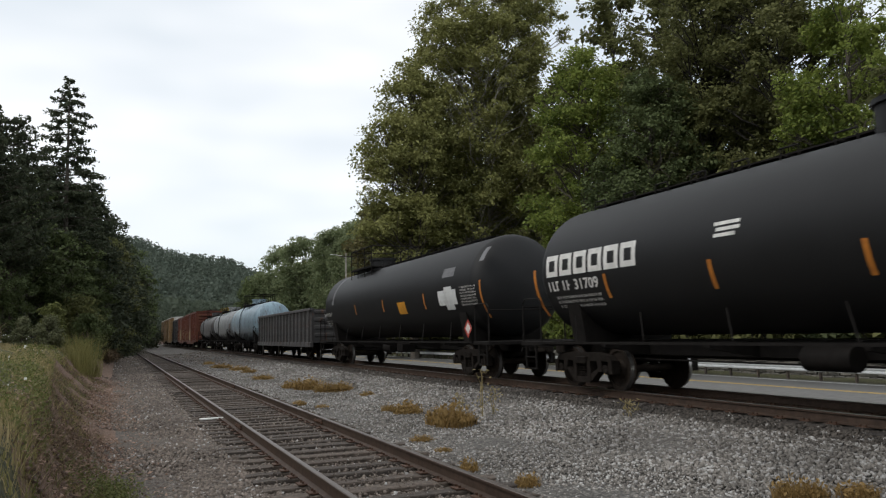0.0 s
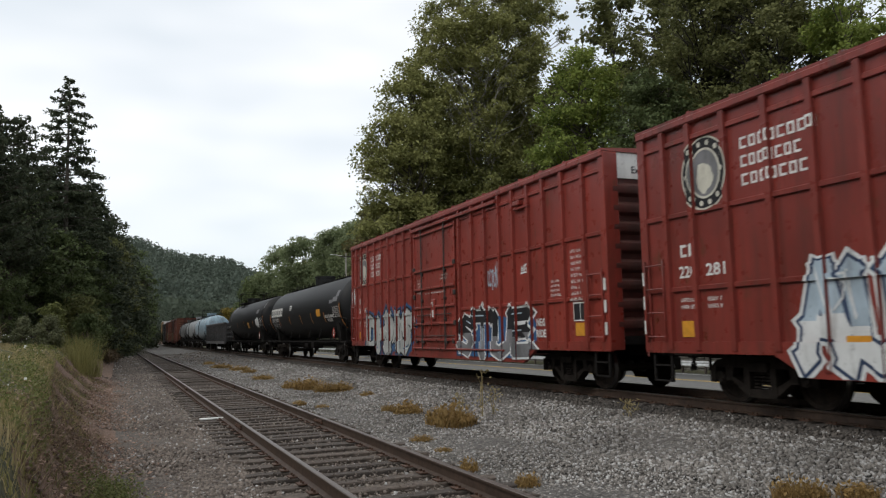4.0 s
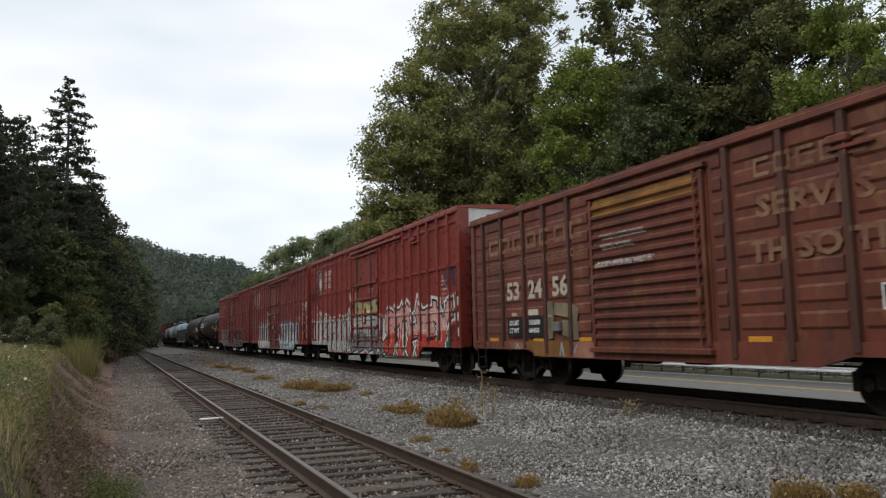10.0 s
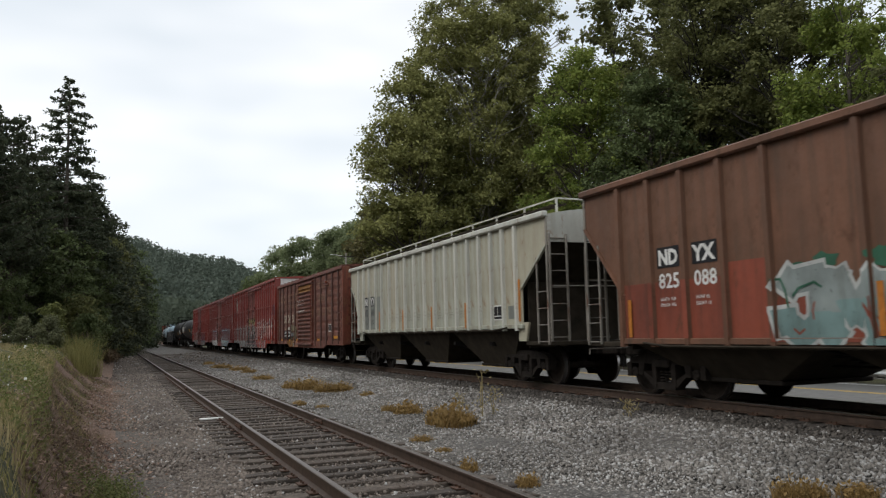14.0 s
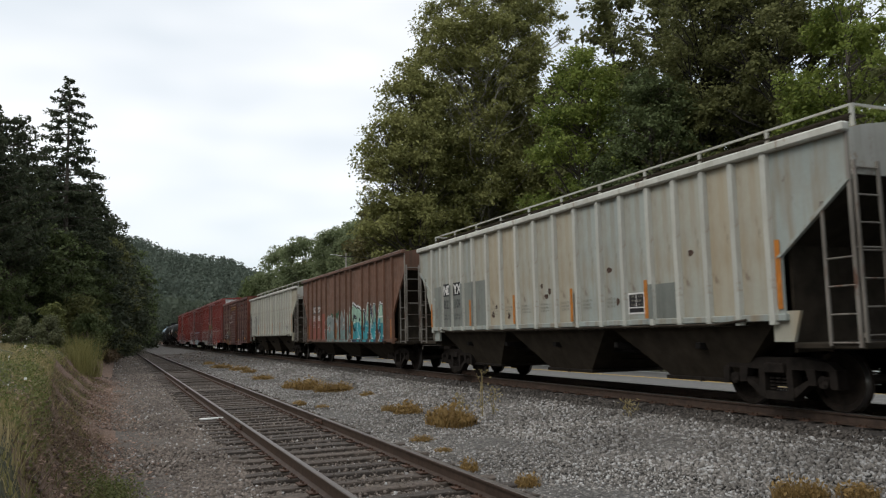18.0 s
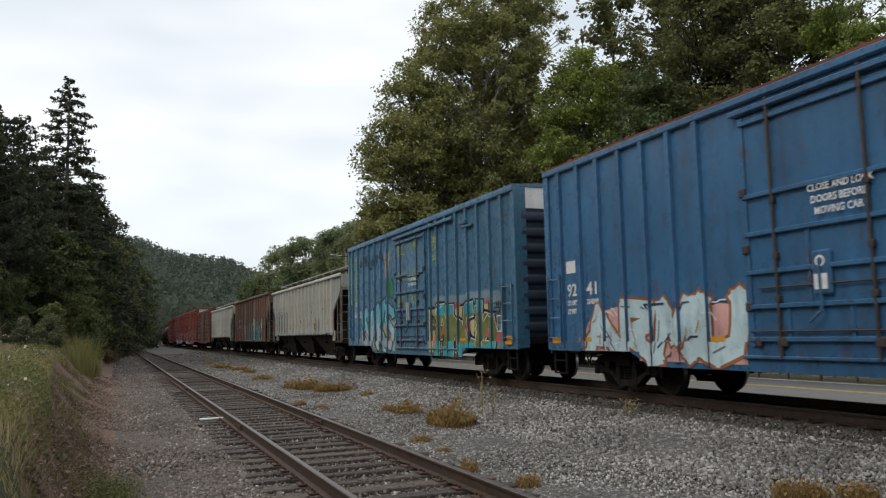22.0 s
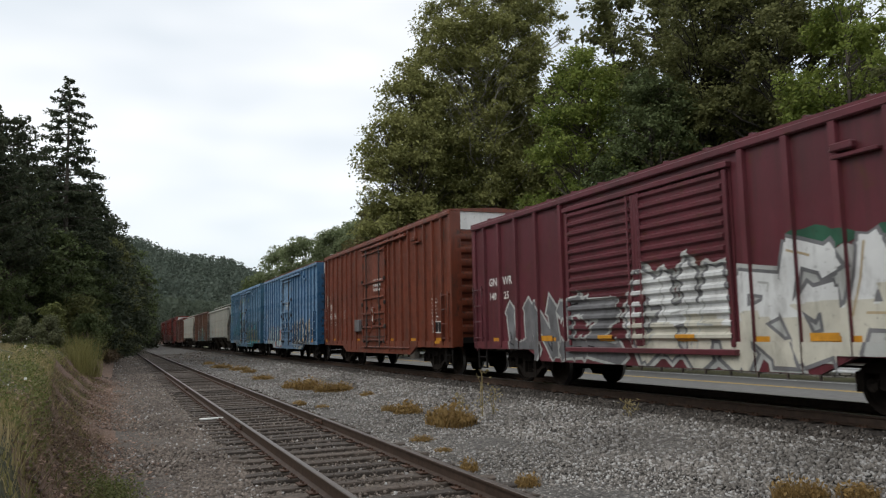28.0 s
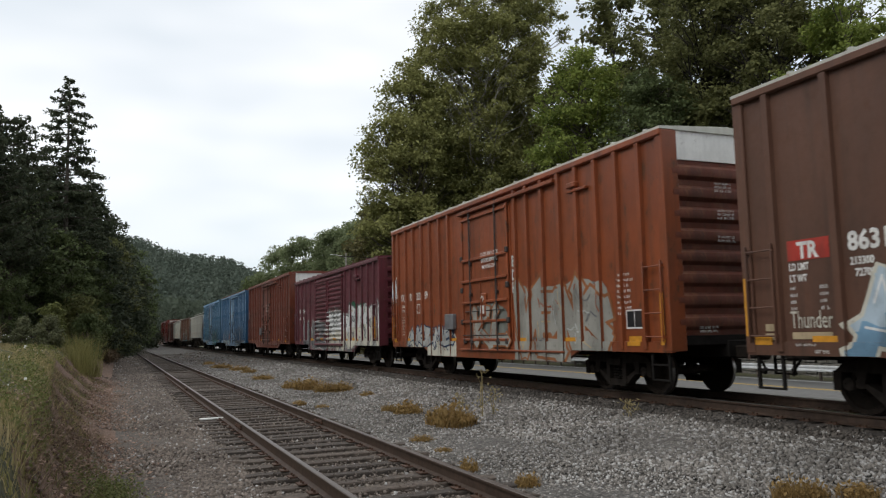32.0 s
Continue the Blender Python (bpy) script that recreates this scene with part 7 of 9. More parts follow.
for p in ACHO:
    for q in stroke(p, 0.39):
        for lo, hi in ((0.0, 0.98 + 0.10 * math.sin(9 * q[0][0])), (1.84, 3.0)):
            c_ = clip_z(q, lo, hi)
            if c_:
                pool.append(c_)
lay(bl1, "spray_second_fill", pool + [ring(11.42, 1.4, 0.1, 0.1, 12), ring(11.55, 1.15, 0.08, 0.08, 12), ring(13.75, 1.35, 0.08, 0.08, 12)], G["aqua"], b, 0.015)
lay(bl1, "spray_outline", stroke([(10.32, 1.5), (10.45, 1.2), (10.5, 0.95)], 0.10) + stroke([(11.4, 1.2), (11.5, 0.8)], 0.14) + stroke([(12.35, 1.5), (12.5, 1.2)], 0.12) + stroke([(13.5, 1.25), (13.68, 1.2)], 0.16), G["black"], b, 0.016)
lay(bl1, "spray_highlight", stroke([(12.8, 1.6), (12.9, 1.5), (12.78, 1.4), (12.9, 1.3), (12.78, 1.2), (12.88, 0.9)], 0.03) + stroke([(13.35, 1.6), (13.6, 1.78), (13.9, 1.7)], 0.03) + stroke([(9.95, 1.7), (10.15, 2.05), (10.4, 2.14)], 0.03), G["white"], b, 0.017)
lay(bl1, "spray_highlight", [ring(11.58, 2.1, 0.2, 0.12, 14, 0.3, 8), ring(13.7, 2.16, 0.17, 0.12, 14, 0.3, 9), ring(13.58, 1.27, 0.13, 0.12, 14, 0.3, 10), ring(14.27, 1.17, 0.18, 0.14, 14, 0.3, 12), ring(9.83, 1.1, 0.09, 0.16, 14, 0.3, 11), ring(10.42, 1.36, 0.08, 0.14, 14, 0.3, 13), ring(12.42, 1.45, 0.07, 0.16, 14, 0.3, 14)], G["rose"], b, 0.018)
for i in range(3):
    tag_mark(bl1, 13.98, 1.95 - 0.2 * i, 0.42, 0.17, G["black"], b, 180 + i, 0.028, loops=3)
    tag_mark(bl1, 9.54, 1.75 - 0.17 * i, 0.26, 0.13, G["black"], b, 186 + i, 0.022, 0.01, loops=3)
lay(bl1, "reflective_strip", [rect(14.74, 15.12, 0.98, 1.2)], M["yellow"], b, 0.05)
part("lock_cover", MB().box(-PROUD - 0.085, -PROUD - 0.05, -0.15, 0.15, 1.74, 2.36, 0.03), G["silver"], bl1, "scratched grey metal lock cover", m=pose(0, -0.02, 0), smooth=False)
for i in range(6):
    tag_mark(bl1, 6.5 + 1.1 * (i % 2), 4.1 - 0.9 * (i // 2), 0.75, 0.32, G["lime"], [], 160 + i, 0.022, 0.062, 3)
for i in range(3):
    tag_mark(bl1, 9.65, 4.2 - i * 0.28, 0.5, 0.2, G["lime"], b, 170 + i, 0.022, loops=3)
wild(bl1, 2.1, 5.8, 0.8, 2.2, (G["black"], G["white"]), b, 307, 22)
close_lock(bl1, b, 7.6, 3.25)
lay(bl1, "data_plate_frame", stroke([(14.18, 1.32), (14.40, 1.32), (14.40, 1.72), (14.18, 1.72), (14.18, 1.32)], 0.025), M["letter"], b, 0.02)
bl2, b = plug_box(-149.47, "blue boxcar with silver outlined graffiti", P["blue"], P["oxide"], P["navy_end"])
lay(bl2, "company_mark", [rect(0.82, 1.2, 2.55, 2.82)], M["letter"], b, 0.005)
lettering(bl2, "92", 0.84, 2.05, 0.26, b, width=0.38)
lettering(bl2, "41", 1.6, 2.05, 0.26, b, width=0.38)
lettering(bl2, "LD LMT", 0.84, 1.85, 0.10, b, width=0.38)
lettering(bl2, "LT WT", 0.84, 1.66, 0.10, b, width=0.34)
lettering(bl2, "214300", 1.6, 1.85, 0.10, b, width=0.44)
burner(bl2, "ARMU", 1.65, 6.0, 0.72, 1.75, G["ice"], G["orange_brown"], cloud=G["pink"], inner=G["grey"], bands=b, seed=51, cloud_grow=-0.2, fat=0.42)
burner(bl2, "SKISM", 9.45, 13.6, 0.78, 2.0, G["black"], G["silver"], cloud=G["faded"], halo=G["cream"], inner=G["white"], bands=b, seed=52, fat=0.24, cloud_grow=0.0)
lay(bl2, "spray_cloud", [ring(13.45, 1.85, 0.24, 0.34, 20, 0.2, 4)], G["tan"], b, 0.02)
wild(bl2, 1.7, 5.9, 0.8, 1.75, (G["tan"], G["white"], G["navy"]), b, 309, 30)
wild(bl2, 9.5, 13.5, 0.85, 2.0, (G["navy"], G["white"]), b, 310, 30)
close_lock(bl2, b)
car_data(bl2, b, 185)
red, b = plug_box(-166.4, "red-brown boxcar with rust marks and white stencils", P["rust"])
lettering(red, "406", 0.80, 2.05, 0.26, b, width=0.42)
lettering(red, "960", 1.57, 2.05, 0.26, b, width=0.46)
lettering(red, "TR", 0.82, 2.45, 0.25, b, width=0.34)
lay(red, "data_plate_frame", stroke([(3.28, 2.05), (3.55, 2.05), (3.55, 2.35), (3.28, 2.35), (3.28, 2.05)], 0.025), M["letter"], b, 0.006)
bars(red, 2, 0.9, 1.85, 0.4, 0.06, b, seed=190)
bars(red, 2, 1.62, 1.85, 0.4, 0.06, b, seed=191)
part("metal_box", MB().box(-PROUD - 0.06, -PANEL, -0.3, 0.3, 1.43, 1.92, 0.02), G["grey"], red, "grey metal box", m=pose(0, 7.675 - 5.57, 0), smooth=False)
close_lock(red, b, 7.75, 3.3)
car_data(red, b, 195)
tag_mark(red, 0.2, 2.75, 0.6, 0.45, G["cream"], b, 196, 0.02)

# maroon boxcar with two ribbed doors
mar, b = boxcar("boxcar", "maroon boxcar with ribbed double doors and white graffiti", -183.25, 15.25, 4.3, (P["maroon"], M["under"]), [0.78, 1.64, 2.58, 3.6, 4.75] + [10.3, 11.2, 12.05, 12.9, 13.7, 14.5], (5.0, 10.0), "double", (), False, strips=(1.4, 4.1, 7.4, 10.4, 12.0))
lettering(mar, "GN", 0.95, 2.52, 0.2, b, width=0.46)
lettering(mar, "WR", 1.76, 2.52, 0.2, b, width=0.52)
lettering(mar, "140", 0.95, 2.15, 0.18, b, width=0.42)
lettering(mar, "25", 1.8, 2.15, 0.18, b, width=0.28)
burner(mar, "UNIZ", 2.1, 6.9, 0.75, 1.85, G["grey"], G["silver"], inner=G["black"], bands=b, seed=61, fat=0.40)
burner(mar, "CHAR", 7.3, 10.9, 0.78, 2.2, G["white"], G["grey"], halo=G["silver"], fill2=G["cream"], inner=G["silver"], bands=b, seed=62, fat=0.42)
burner(mar, "GASN", 10.95, 15.1, 0.78, 2.4, G["white"], G["grey"], cloud=G["silver"], fill2=G["cream"], inner=G["tan"], bands=b, seed=63, cloud_grow=-0.02)
lay(mar, "spray_cloud", [ring(11.6, 2.5, 0.6, 0.22, 20, 0.25, 4), ring(12.8, 2.45, 0.5, 0.16, 20, 0.25, 5)], G["dark_green"], b, 0.004)
lay(mar, "reflective_strip", [rect(14.55, 14.68, 1.1, 2.0)], M["yellow"], b, 0.05)
for u0 in (3.7, 6.2, 8.6, 11.4):
    lay(mar, "reflective_strip", [rect(u0, u0 + 0.5, 1.07, 1.19)], M["yellow"], b, 0.03)

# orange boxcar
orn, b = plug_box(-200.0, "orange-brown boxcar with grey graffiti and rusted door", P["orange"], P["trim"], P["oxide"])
lettering(orn, "202", 2.34, 2.42, 0.24, b, width=0.40)
lettering(orn, "59", 3.1, 2.42, 0.24, b, width=0.28)
lettering(orn, "YK", 0.82, 2.42, 0.24, b, width=0.38)
lettering(orn, "R", 1.72, 2.42, 0.24, b, width=0.2)
lettering(orn, "LD LMT", 0.95, 2.2, 0.09, b, width=0.36)
lettering(orn, "LT WT", 0.95, 2.05, 0.09, b, width=0.32)
bars(orn, 7, 0.95, 1.85, 0.4, 0.05, b, seed=203, pitch=2.0)
lay(orn, "data_plate_frame", stroke([(2.42, 1.98), (2.66, 1.98), (2.66, 2.26), (2.42, 2.26), (2.42, 1.98)], 0.025), M["letter"], b, 0.006)
tag_mark(orn, 0.05, 2.45, 0.5, 0.65, G["white"], b, 204, 0.03)
lettering(orn, "B", 9.23, 2.95, 0.26, b, G["white"], 0.18, bold=0.012, lift=0.012)
lettering(orn, "D", 9.23, 2.6, 0.26, b, G["white"], 0.18, bold=0.012, lift=0.012)
lettering(orn, "R", 9.23, 2.28, 0.26, b, G["white"], 0.18, bold=0.012, lift=0.012)
part("metal_box", MB().box(-PROUD - 0.06, -PANEL, -0.3, 0.3, 1.4, 1.86, 0.02), G["grey"], orn, "grey metal box", m=pose(0, 7.675 - 5.35, 0), smooth=False)
lay(orn, "spray_cloud", wavy(1.5, 5.7, 0.6, 1.35, 0.12, 30), G["cream"], b, 0.005)
burner(orn, "AKBME", 1.6, 5.5, 0.95, 1.5, G["silver"], G["navy"], bands=b, seed=71, inner=G["pale_blue"])
lay(orn, "spray_cloud", wavy(9.35, 13.5, 0.6, 2.34, 0.08, 6), G["dull_silver"], b, 0.005, "large patch of silver roller paint")
lay(orn, "spray_cloud", wavy(6.9, 9.1, 1.0, 2.0, 0.1, 7), P["patch"], b, 0.005)
burner(orn, "VENS", 9.5, 13.4, 0.7, 2.12, G["dull_silver"], G["orange_brown"], bands=b, seed=72, inner=G["tan"], fat=0.46)
burner(orn, "KL", 7.0, 9.1, 0.95, 1.9, G["dull_silver"], G["orange_brown"], bands=[(0, 16, PANEL + 0.06)], seed=73, inner=P["orange"], lift=0.03)
wild(orn, 9.4, 13.2, 0.95, 2.3, (P["orange"], G["silver"], G["grey"]), b, 311, 26)
wild(orn, 1.6, 5.5, 0.8, 1.5, (G["navy"], P["orange"]), b, 312, 20)
close_lock(orn, b, 7.6, 3.35)
car_data(orn, b, 205, 14.18)
lay(orn, "reflective_strip", [rect(15.1, 15.22, 1.0, 1.95), rect(0.14, 0.24, 1.1, 1.9)], M["yellow"], b, 0.05)

for z, n in ((3.98, 3), (3.46, 3), (2.96, 2), (1.28, 2)):
    r = random.Random(int(z * 100))
    mb = MB()
    for k in range(n):
        for q in dashes(0.0, -0.07 * k, 0.42, 0.045, r):
            mb.add([(p[0], 0.0, p[1]) for p in q], [tuple(range(len(q)))])
    part("end_stencil", mb, M["letter"], orn, "rows of small white stencilled marks", m=pose((-0.9 if z < 2 else -0.36) + r.uniform(-0.08, 0.04), -15.35 / 2 - 0.004, z), smooth=False)

# last car: brown boxcar, and one more behind it out of the picture's edge
trb, b = plug_box(-217.12, "chocolate brown boxcar with white stencils and pale blue graffiti", P["brown"], P["trim"], posts=(0.70, 1.785, 2.86, 3.94, 5.02, 10.35, 11.43, 12.5, 13.58, 14.65))
lay(trb, "mark_panel", [rect(0.90, 1.64, 2.25, 2.55)], G["red"], b, 0.005)
lettering(trb, "TR", 1.08, 2.28, 0.23, b, width=0.38, bold=0.012, lift=0.008)
lettering(trb, "8631", 1.94, 2.31, 0.25, b, width=0.62, bold=0.012)
lettering(trb, "LD LMT", 0.91, 2.11, 0.10, b, width=0.36)
lettering(trb, "LT WT", 0.91, 1.94, 0.10, b, width=0.32)
lettering(trb, "213300", 1.96, 2.11, 0.10, b, width=0.37)
lettering(trb, "72700", 2.03, 1.95, 0.10, b, width=0.31)
bars(trb, 4, 0.91, 1.82, 0.14, 0.05, b, seed=213, pitch=2.0)
bars(trb, 4, 1.44, 1.82, 0.16, 0.05, b, seed=214, pitch=2.0)
lettering(trb, "Thunder", 0.88, 1.26, 0.25, b, G["cream"], 0.74, bold=0.0, lift=0.012)
lay(trb, "notice_plate", [rect(0.90, 1.60, 1.1, 1.2)], G["tan"], b, 0.01)
bars(trb, 1, 0.98, 1.0, 0.5, 0.04, b, seed=215)
bars(trb, 3, 1.32, 0.90, 0.25, 0.05, b, seed=216)
lay(trb, "notice_plate", [rect(0.40, 0.60, 1.09, 1.19), rect(0.40, 0.60, 1.22, 1.33)], G["tan"], b, 0.02)
burner(trb, "ASORE", 2.05, 6.0, 0.7, 1.95, G["pale_blue"], G["cream"], fill2=G["dusk_blue"], inner=G["white"], bands=b, seed=81, fat=0.46)
lay(trb, "reflective_strip", [rect(0.06, 0.16, 1.15, 2.05)], M["yellow"], [], 0.006, base=PROUD)
car_data(trb, b, 220)
plug_box(-234.1, "red-brown boxcar at the rear", P["rust"])

# white pickup on the road
pick = thing("pickup_truck", "white pickup truck driving towards the camera on the road", "pickup truck")
PW = paint("white_truck_paint", (0.66, 0.67, 0.67), 0.02, 0.06, 0.3, streak=0.05)
bd = MB().prism([(-2.75, 0.45), (-2.72, 0.98), (-2.3, 1.08), (-1.15, 1.12), (0.55, 1.12), (2.75, 1.12), (2.8, 0.5), (2.2, 0.42), (-2.2, 0.42)], 0, -0.98, 0.98)
part("body", bd, PW, pick, smooth=False)
cabin = MB().add([(sx * 0.95, y, 1.10) for sx in (-1, 1) for y in (-1.25, 0.75)] + [(sx * 0.74, y, 1.82) for sx in (-1, 1) for y in (-0.55, 0.6)], [(0, 1, 5, 4), (2, 3, 7, 6), (0, 2, 6, 4), (1, 3, 7, 5), (4, 5, 7, 6)])
part("cab", cabin, PW, pick, smooth=False)
glass = plain("dark_window_glass", (0.02, 0.025, 0.03), 0.1, 0, 0.1, 4, 0)
for sx in (-1, 1):
    part("side_window", MB().add([(sx * 0.93, -0.95, 1.18), (sx * 0.93, 0.62, 1.18), (sx * 0.775, 0.55, 1.74), (sx * 0.775, -0.5, 1.74)], [(0, 1, 2, 3)]), glass, pick, smooth=False)
part("windscreen", MB().add([(-0.85, -1.22, 1.16), (0.85, -1.22, 1.16), (0.7, -0.62, 1.76), (-0.7, -0.62, 1.76)], [(0, 1, 2, 3)]), glass, pick, smooth=False)
part("bumper", MB().box(-0.98, 0.98, -2.86, -2.7, 0.42, 0.62, 0.03), M["under"], pick)
part("grille", MB().box(-0.7, 0.7, -2.765, -2.73, 0.66, 0.92, 0.01), M["under"], pick)
for x in (-0.8, 0.8):
    part("headlight", MB().box(x - 0.14, x + 0.14, -2.77, -2.72, 0.72, 0.92, 0.02), M["zinc"], pick)
part("running_board", MB().box(-1.04, 1.04, -1.1, 1.0, 0.36, 0.44, 0.01), M["under"], pick)
tyre_me = MB().cyl((-0.12, 0, 0), (0.12, 0, 0), 0.39, 22).mesh("wheel")
rim_me = MB().cyl((-0.125, 0, 0), (0.125, 0, 0), 0.22, 16).mesh("rim")
PICK_WHEELS = []
for x in (-0.84, 0.84):
    for y in (-1.75, 1.75):
        part("wheel_arch", MB().cyl((x - 0.145 * (1 if x > 0 else -1), y, 0.46), (x + 0.15 * (1 if x > 0 else -1), y, 0.46), 0.50, 22), M["under"], pick)
        w = part("wheel", tyre_me, M["under"], pick, m=pose(x + (0.045 if x > 0 else -0.045), y, 0.39))
        part("rim", rim_me, M["zinc"], w)
        PICK_WHEELS.append(w)

# ---- trees and woods ----
LEAF = {
    "olive": leaves("olive_leaves", (0.136, 0.146, 0.050), (0.282, 0.280, 0.105), trans=0.4),
    "green": leaves("green_leaves", (0.085, 0.125, 0.030), (0.225, 0.265, 0.062), trans=0.42),
    "dark": leaves("dark_leaves", (0.078, 0.086, 0.034), (0.172, 0.175, 0.068), trans=0.38),
    # dimmer copy of the wood green: shade on bank and lower growth is in it
    "shade": leaves("shaded_green_leaves", (0.056, 0.074, 0.032), (0.120, 0.148, 0.060), trans=0.36),
    "needle": leaves("dark_needles", (0.040, 0.052, 0.034), (0.078, 0.090, 0.052), trans=0.32),
    "mid": leaves("mid_green_leaves", (0.100, 0.130, 0.064), (0.195, 0.225, 0.115), trans=0.42),
    "brown": leaves("brownish_leaves", (0.085, 0.080, 0.034), (0.17, 0.15, 0.065), trans=0.3),
    "gold": leaves("yellowing_leaves", (0.11, 0.085, 0.02), (0.20, 0.15, 0.035)),
    # hill and ridge: greens paled and evened, distance haze put into the colour
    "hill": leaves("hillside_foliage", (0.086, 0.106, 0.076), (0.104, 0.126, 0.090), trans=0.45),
    "ridge": leaves("hazed_ridge_foliage", (0.080, 0.102, 0.080), (0.106, 0.128, 0.100), trans=0.3),
    "bush": leaves("grey_green_leaves", (0.085, 0.095, 0.050), (0.175, 0.18, 0.100)),
    "grass": leaves("dry_grass", (0.17, 0.148, 0.068), (0.40, 0.325, 0.175), trans=0.4),
    "straw": leaves("orange_dry_weeds", (0.16, 0.105, 0.04), (0.35, 0.235, 0.095), trans=0.4),
}
DUSK = plain("dark_bark", (0.035, 0.03, 0.026), 0.9, 0, 0.35, 5, 0.7)
BARK = plain("grey_brown_bark", (0.085, 0.072, 0.058), 0.9, 0, 0.35, 5, 0.7)
PALE = plain("pale_mottled_bark", (0.30, 0.28, 0.24), 0.85, 0, 0.45, 3, 0.5)


def quads_at(p, nrm, size, r, aspect=1.5):
    """A small leaf card at each point p, facing nrm."""
    n = len(p)
    nrm = nrm / np.maximum(np.linalg.norm(nrm, axis=1, keepdims=True), 1e-6)
    a = np.cross(nrm, r.normal(size=(n, 3)))
    a /= np.maximum(np.linalg.norm(a, axis=1, keepdims=True), 1e-6)
    b = np.cross(nrm, a)
    s = (size * r.uniform(0.6, 1.3, n))[:, None]
    fold = nrm * s * 0.18
    v = np.stack([p - a * s * 0.5 * aspect, p - b * s * 0.42 + fold, p + a * s * 0.5 * aspect, p + b * s * 0.42 + fold], 1).reshape(-1, 3)
    return v, np.arange(4 * n).reshape(-1, 4)


def leaf_cloud(blobs, n, size, r, shell=0.45, droop=0.0):
    blobs = np.asarray(blobs, float)
    w = blobs[:, 3] ** 2
    pick_ = r.choice(len(blobs), n, p=w / w.sum())
    d = r.normal(size=(n, 3))
    d /= np.linalg.norm(d, axis=1, keepdims=True)
    rad = blobs[pick_, 3] * r.uniform(0, 1, n) ** shell
    p = blobs[pick_, :3] + d * rad[:, None] * np.array([1, 1, 0.75])
    nrm = d + r.normal(size=(n, 3)) * 0.7 + np.array([0, 0, 0.45])
    return quads_at(p, nrm, np.full(n, size), r)


def limb(mb, p, q, r0, r1, rr, bend=0.12, n=3, sides=6):
    p, q = np.array(p, float), np.array(q, float)
    d = np.linalg.norm(q - p)
    pts = [p + (q - p) * k / n + (rr.normal(size=3) * bend * d / n if 0 < k < n else 0) for k in range(n + 1)]
    for k in range(n):
        mb.cyl(pts[k], pts[k + 1], r0 + (r1 - r0) * k / n, sides, r0 + (r1 - r0) * (k + 1) / n, caps=False)
    return pts


def broadleaf(name, label, m, h, cr, base, leaf, n, size, seed, bark=BARK, blobs_n=46, blob=0.27, lean=0.0, top=1.0, kindness="tree"):
    r = np.random.default_rng(seed)
    tree = thing(name, label, kindness, m=m)
    mb = MB()
    tr = h * 0.016 + 0.06
    trunk = limb(mb, (0, 0, -0.8), (lean * h * 0.4, 0, h * 0.62), tr, tr * 0.45, r, 0.05, 5, 9)
    blobs = []
    for k in range(blobs_n):
        th, t = r.uniform(0, 2 * math.pi), r.uniform(0, 1) ** 0.8
        z = base + (h - base) * t
        prof = math.sin(math.pi * min(1, 0.16 + 0.82 * t) ** 0.9) ** 0.42 if t > 0 else 0.3
        rad = cr * prof * r.uniform(0.35, 0.92)
        br = cr * blob * r.uniform(0.65, 1.25)
        c = np.array([rad * math.cos(th) + lean * z * 0.4, rad * math.sin(th), min(z, h - br * 0.5)])
        blobs.append((*c, br))
        if k < 16:
            j = min(4, max(1, int(5 * (z - h * 0.2) / (h * 0.8))))
            st = trunk[j]
            pts = limb(mb, st, c, tr * 0.34, tr * 0.07, r, 0.16, 4, 5)
            for _ in range(3):
                e = pts[3] + r.normal(size=3) * br * 0.8
                limb(mb, pts[2], e, tr * 0.10, tr * 0.03, r, 0.2, 2, 4)
    part("trunk", mb, bark, tree)
    # most leaves hang in clumps, the rest fill the crown thinly
    fill = []
    for k in range(int(blobs_n * 1.3)):
        th, t = r.uniform(0, 2 * math.pi), r.uniform(0.02, 0.97)
        prof = math.sin(math.pi * min(1, 0.16 + 0.82 * t) ** 0.9) ** 0.42
        rad = cr * prof * r.uniform(0.15, 1.0) ** 0.75
        fill.append((rad * math.cos(th) + lean * h * t * 0.4, rad * math.sin(th), base + (h - base) * t, cr * blob * r.uniform(0.9, 1.5)))
    v1, f1 = leaf_cloud(blobs, int(n * 0.42), size, r, 0.6)
    v2, f2 = leaf_cloud(fill, n - int(n * 0.42), size, r, 0.5)
    v, f = np.concatenate([v1, v2]), np.concatenate([f1, f2 + len(v1)])
    part("crown", np_mesh("crown", v, f), leaf, tree)
    return tree


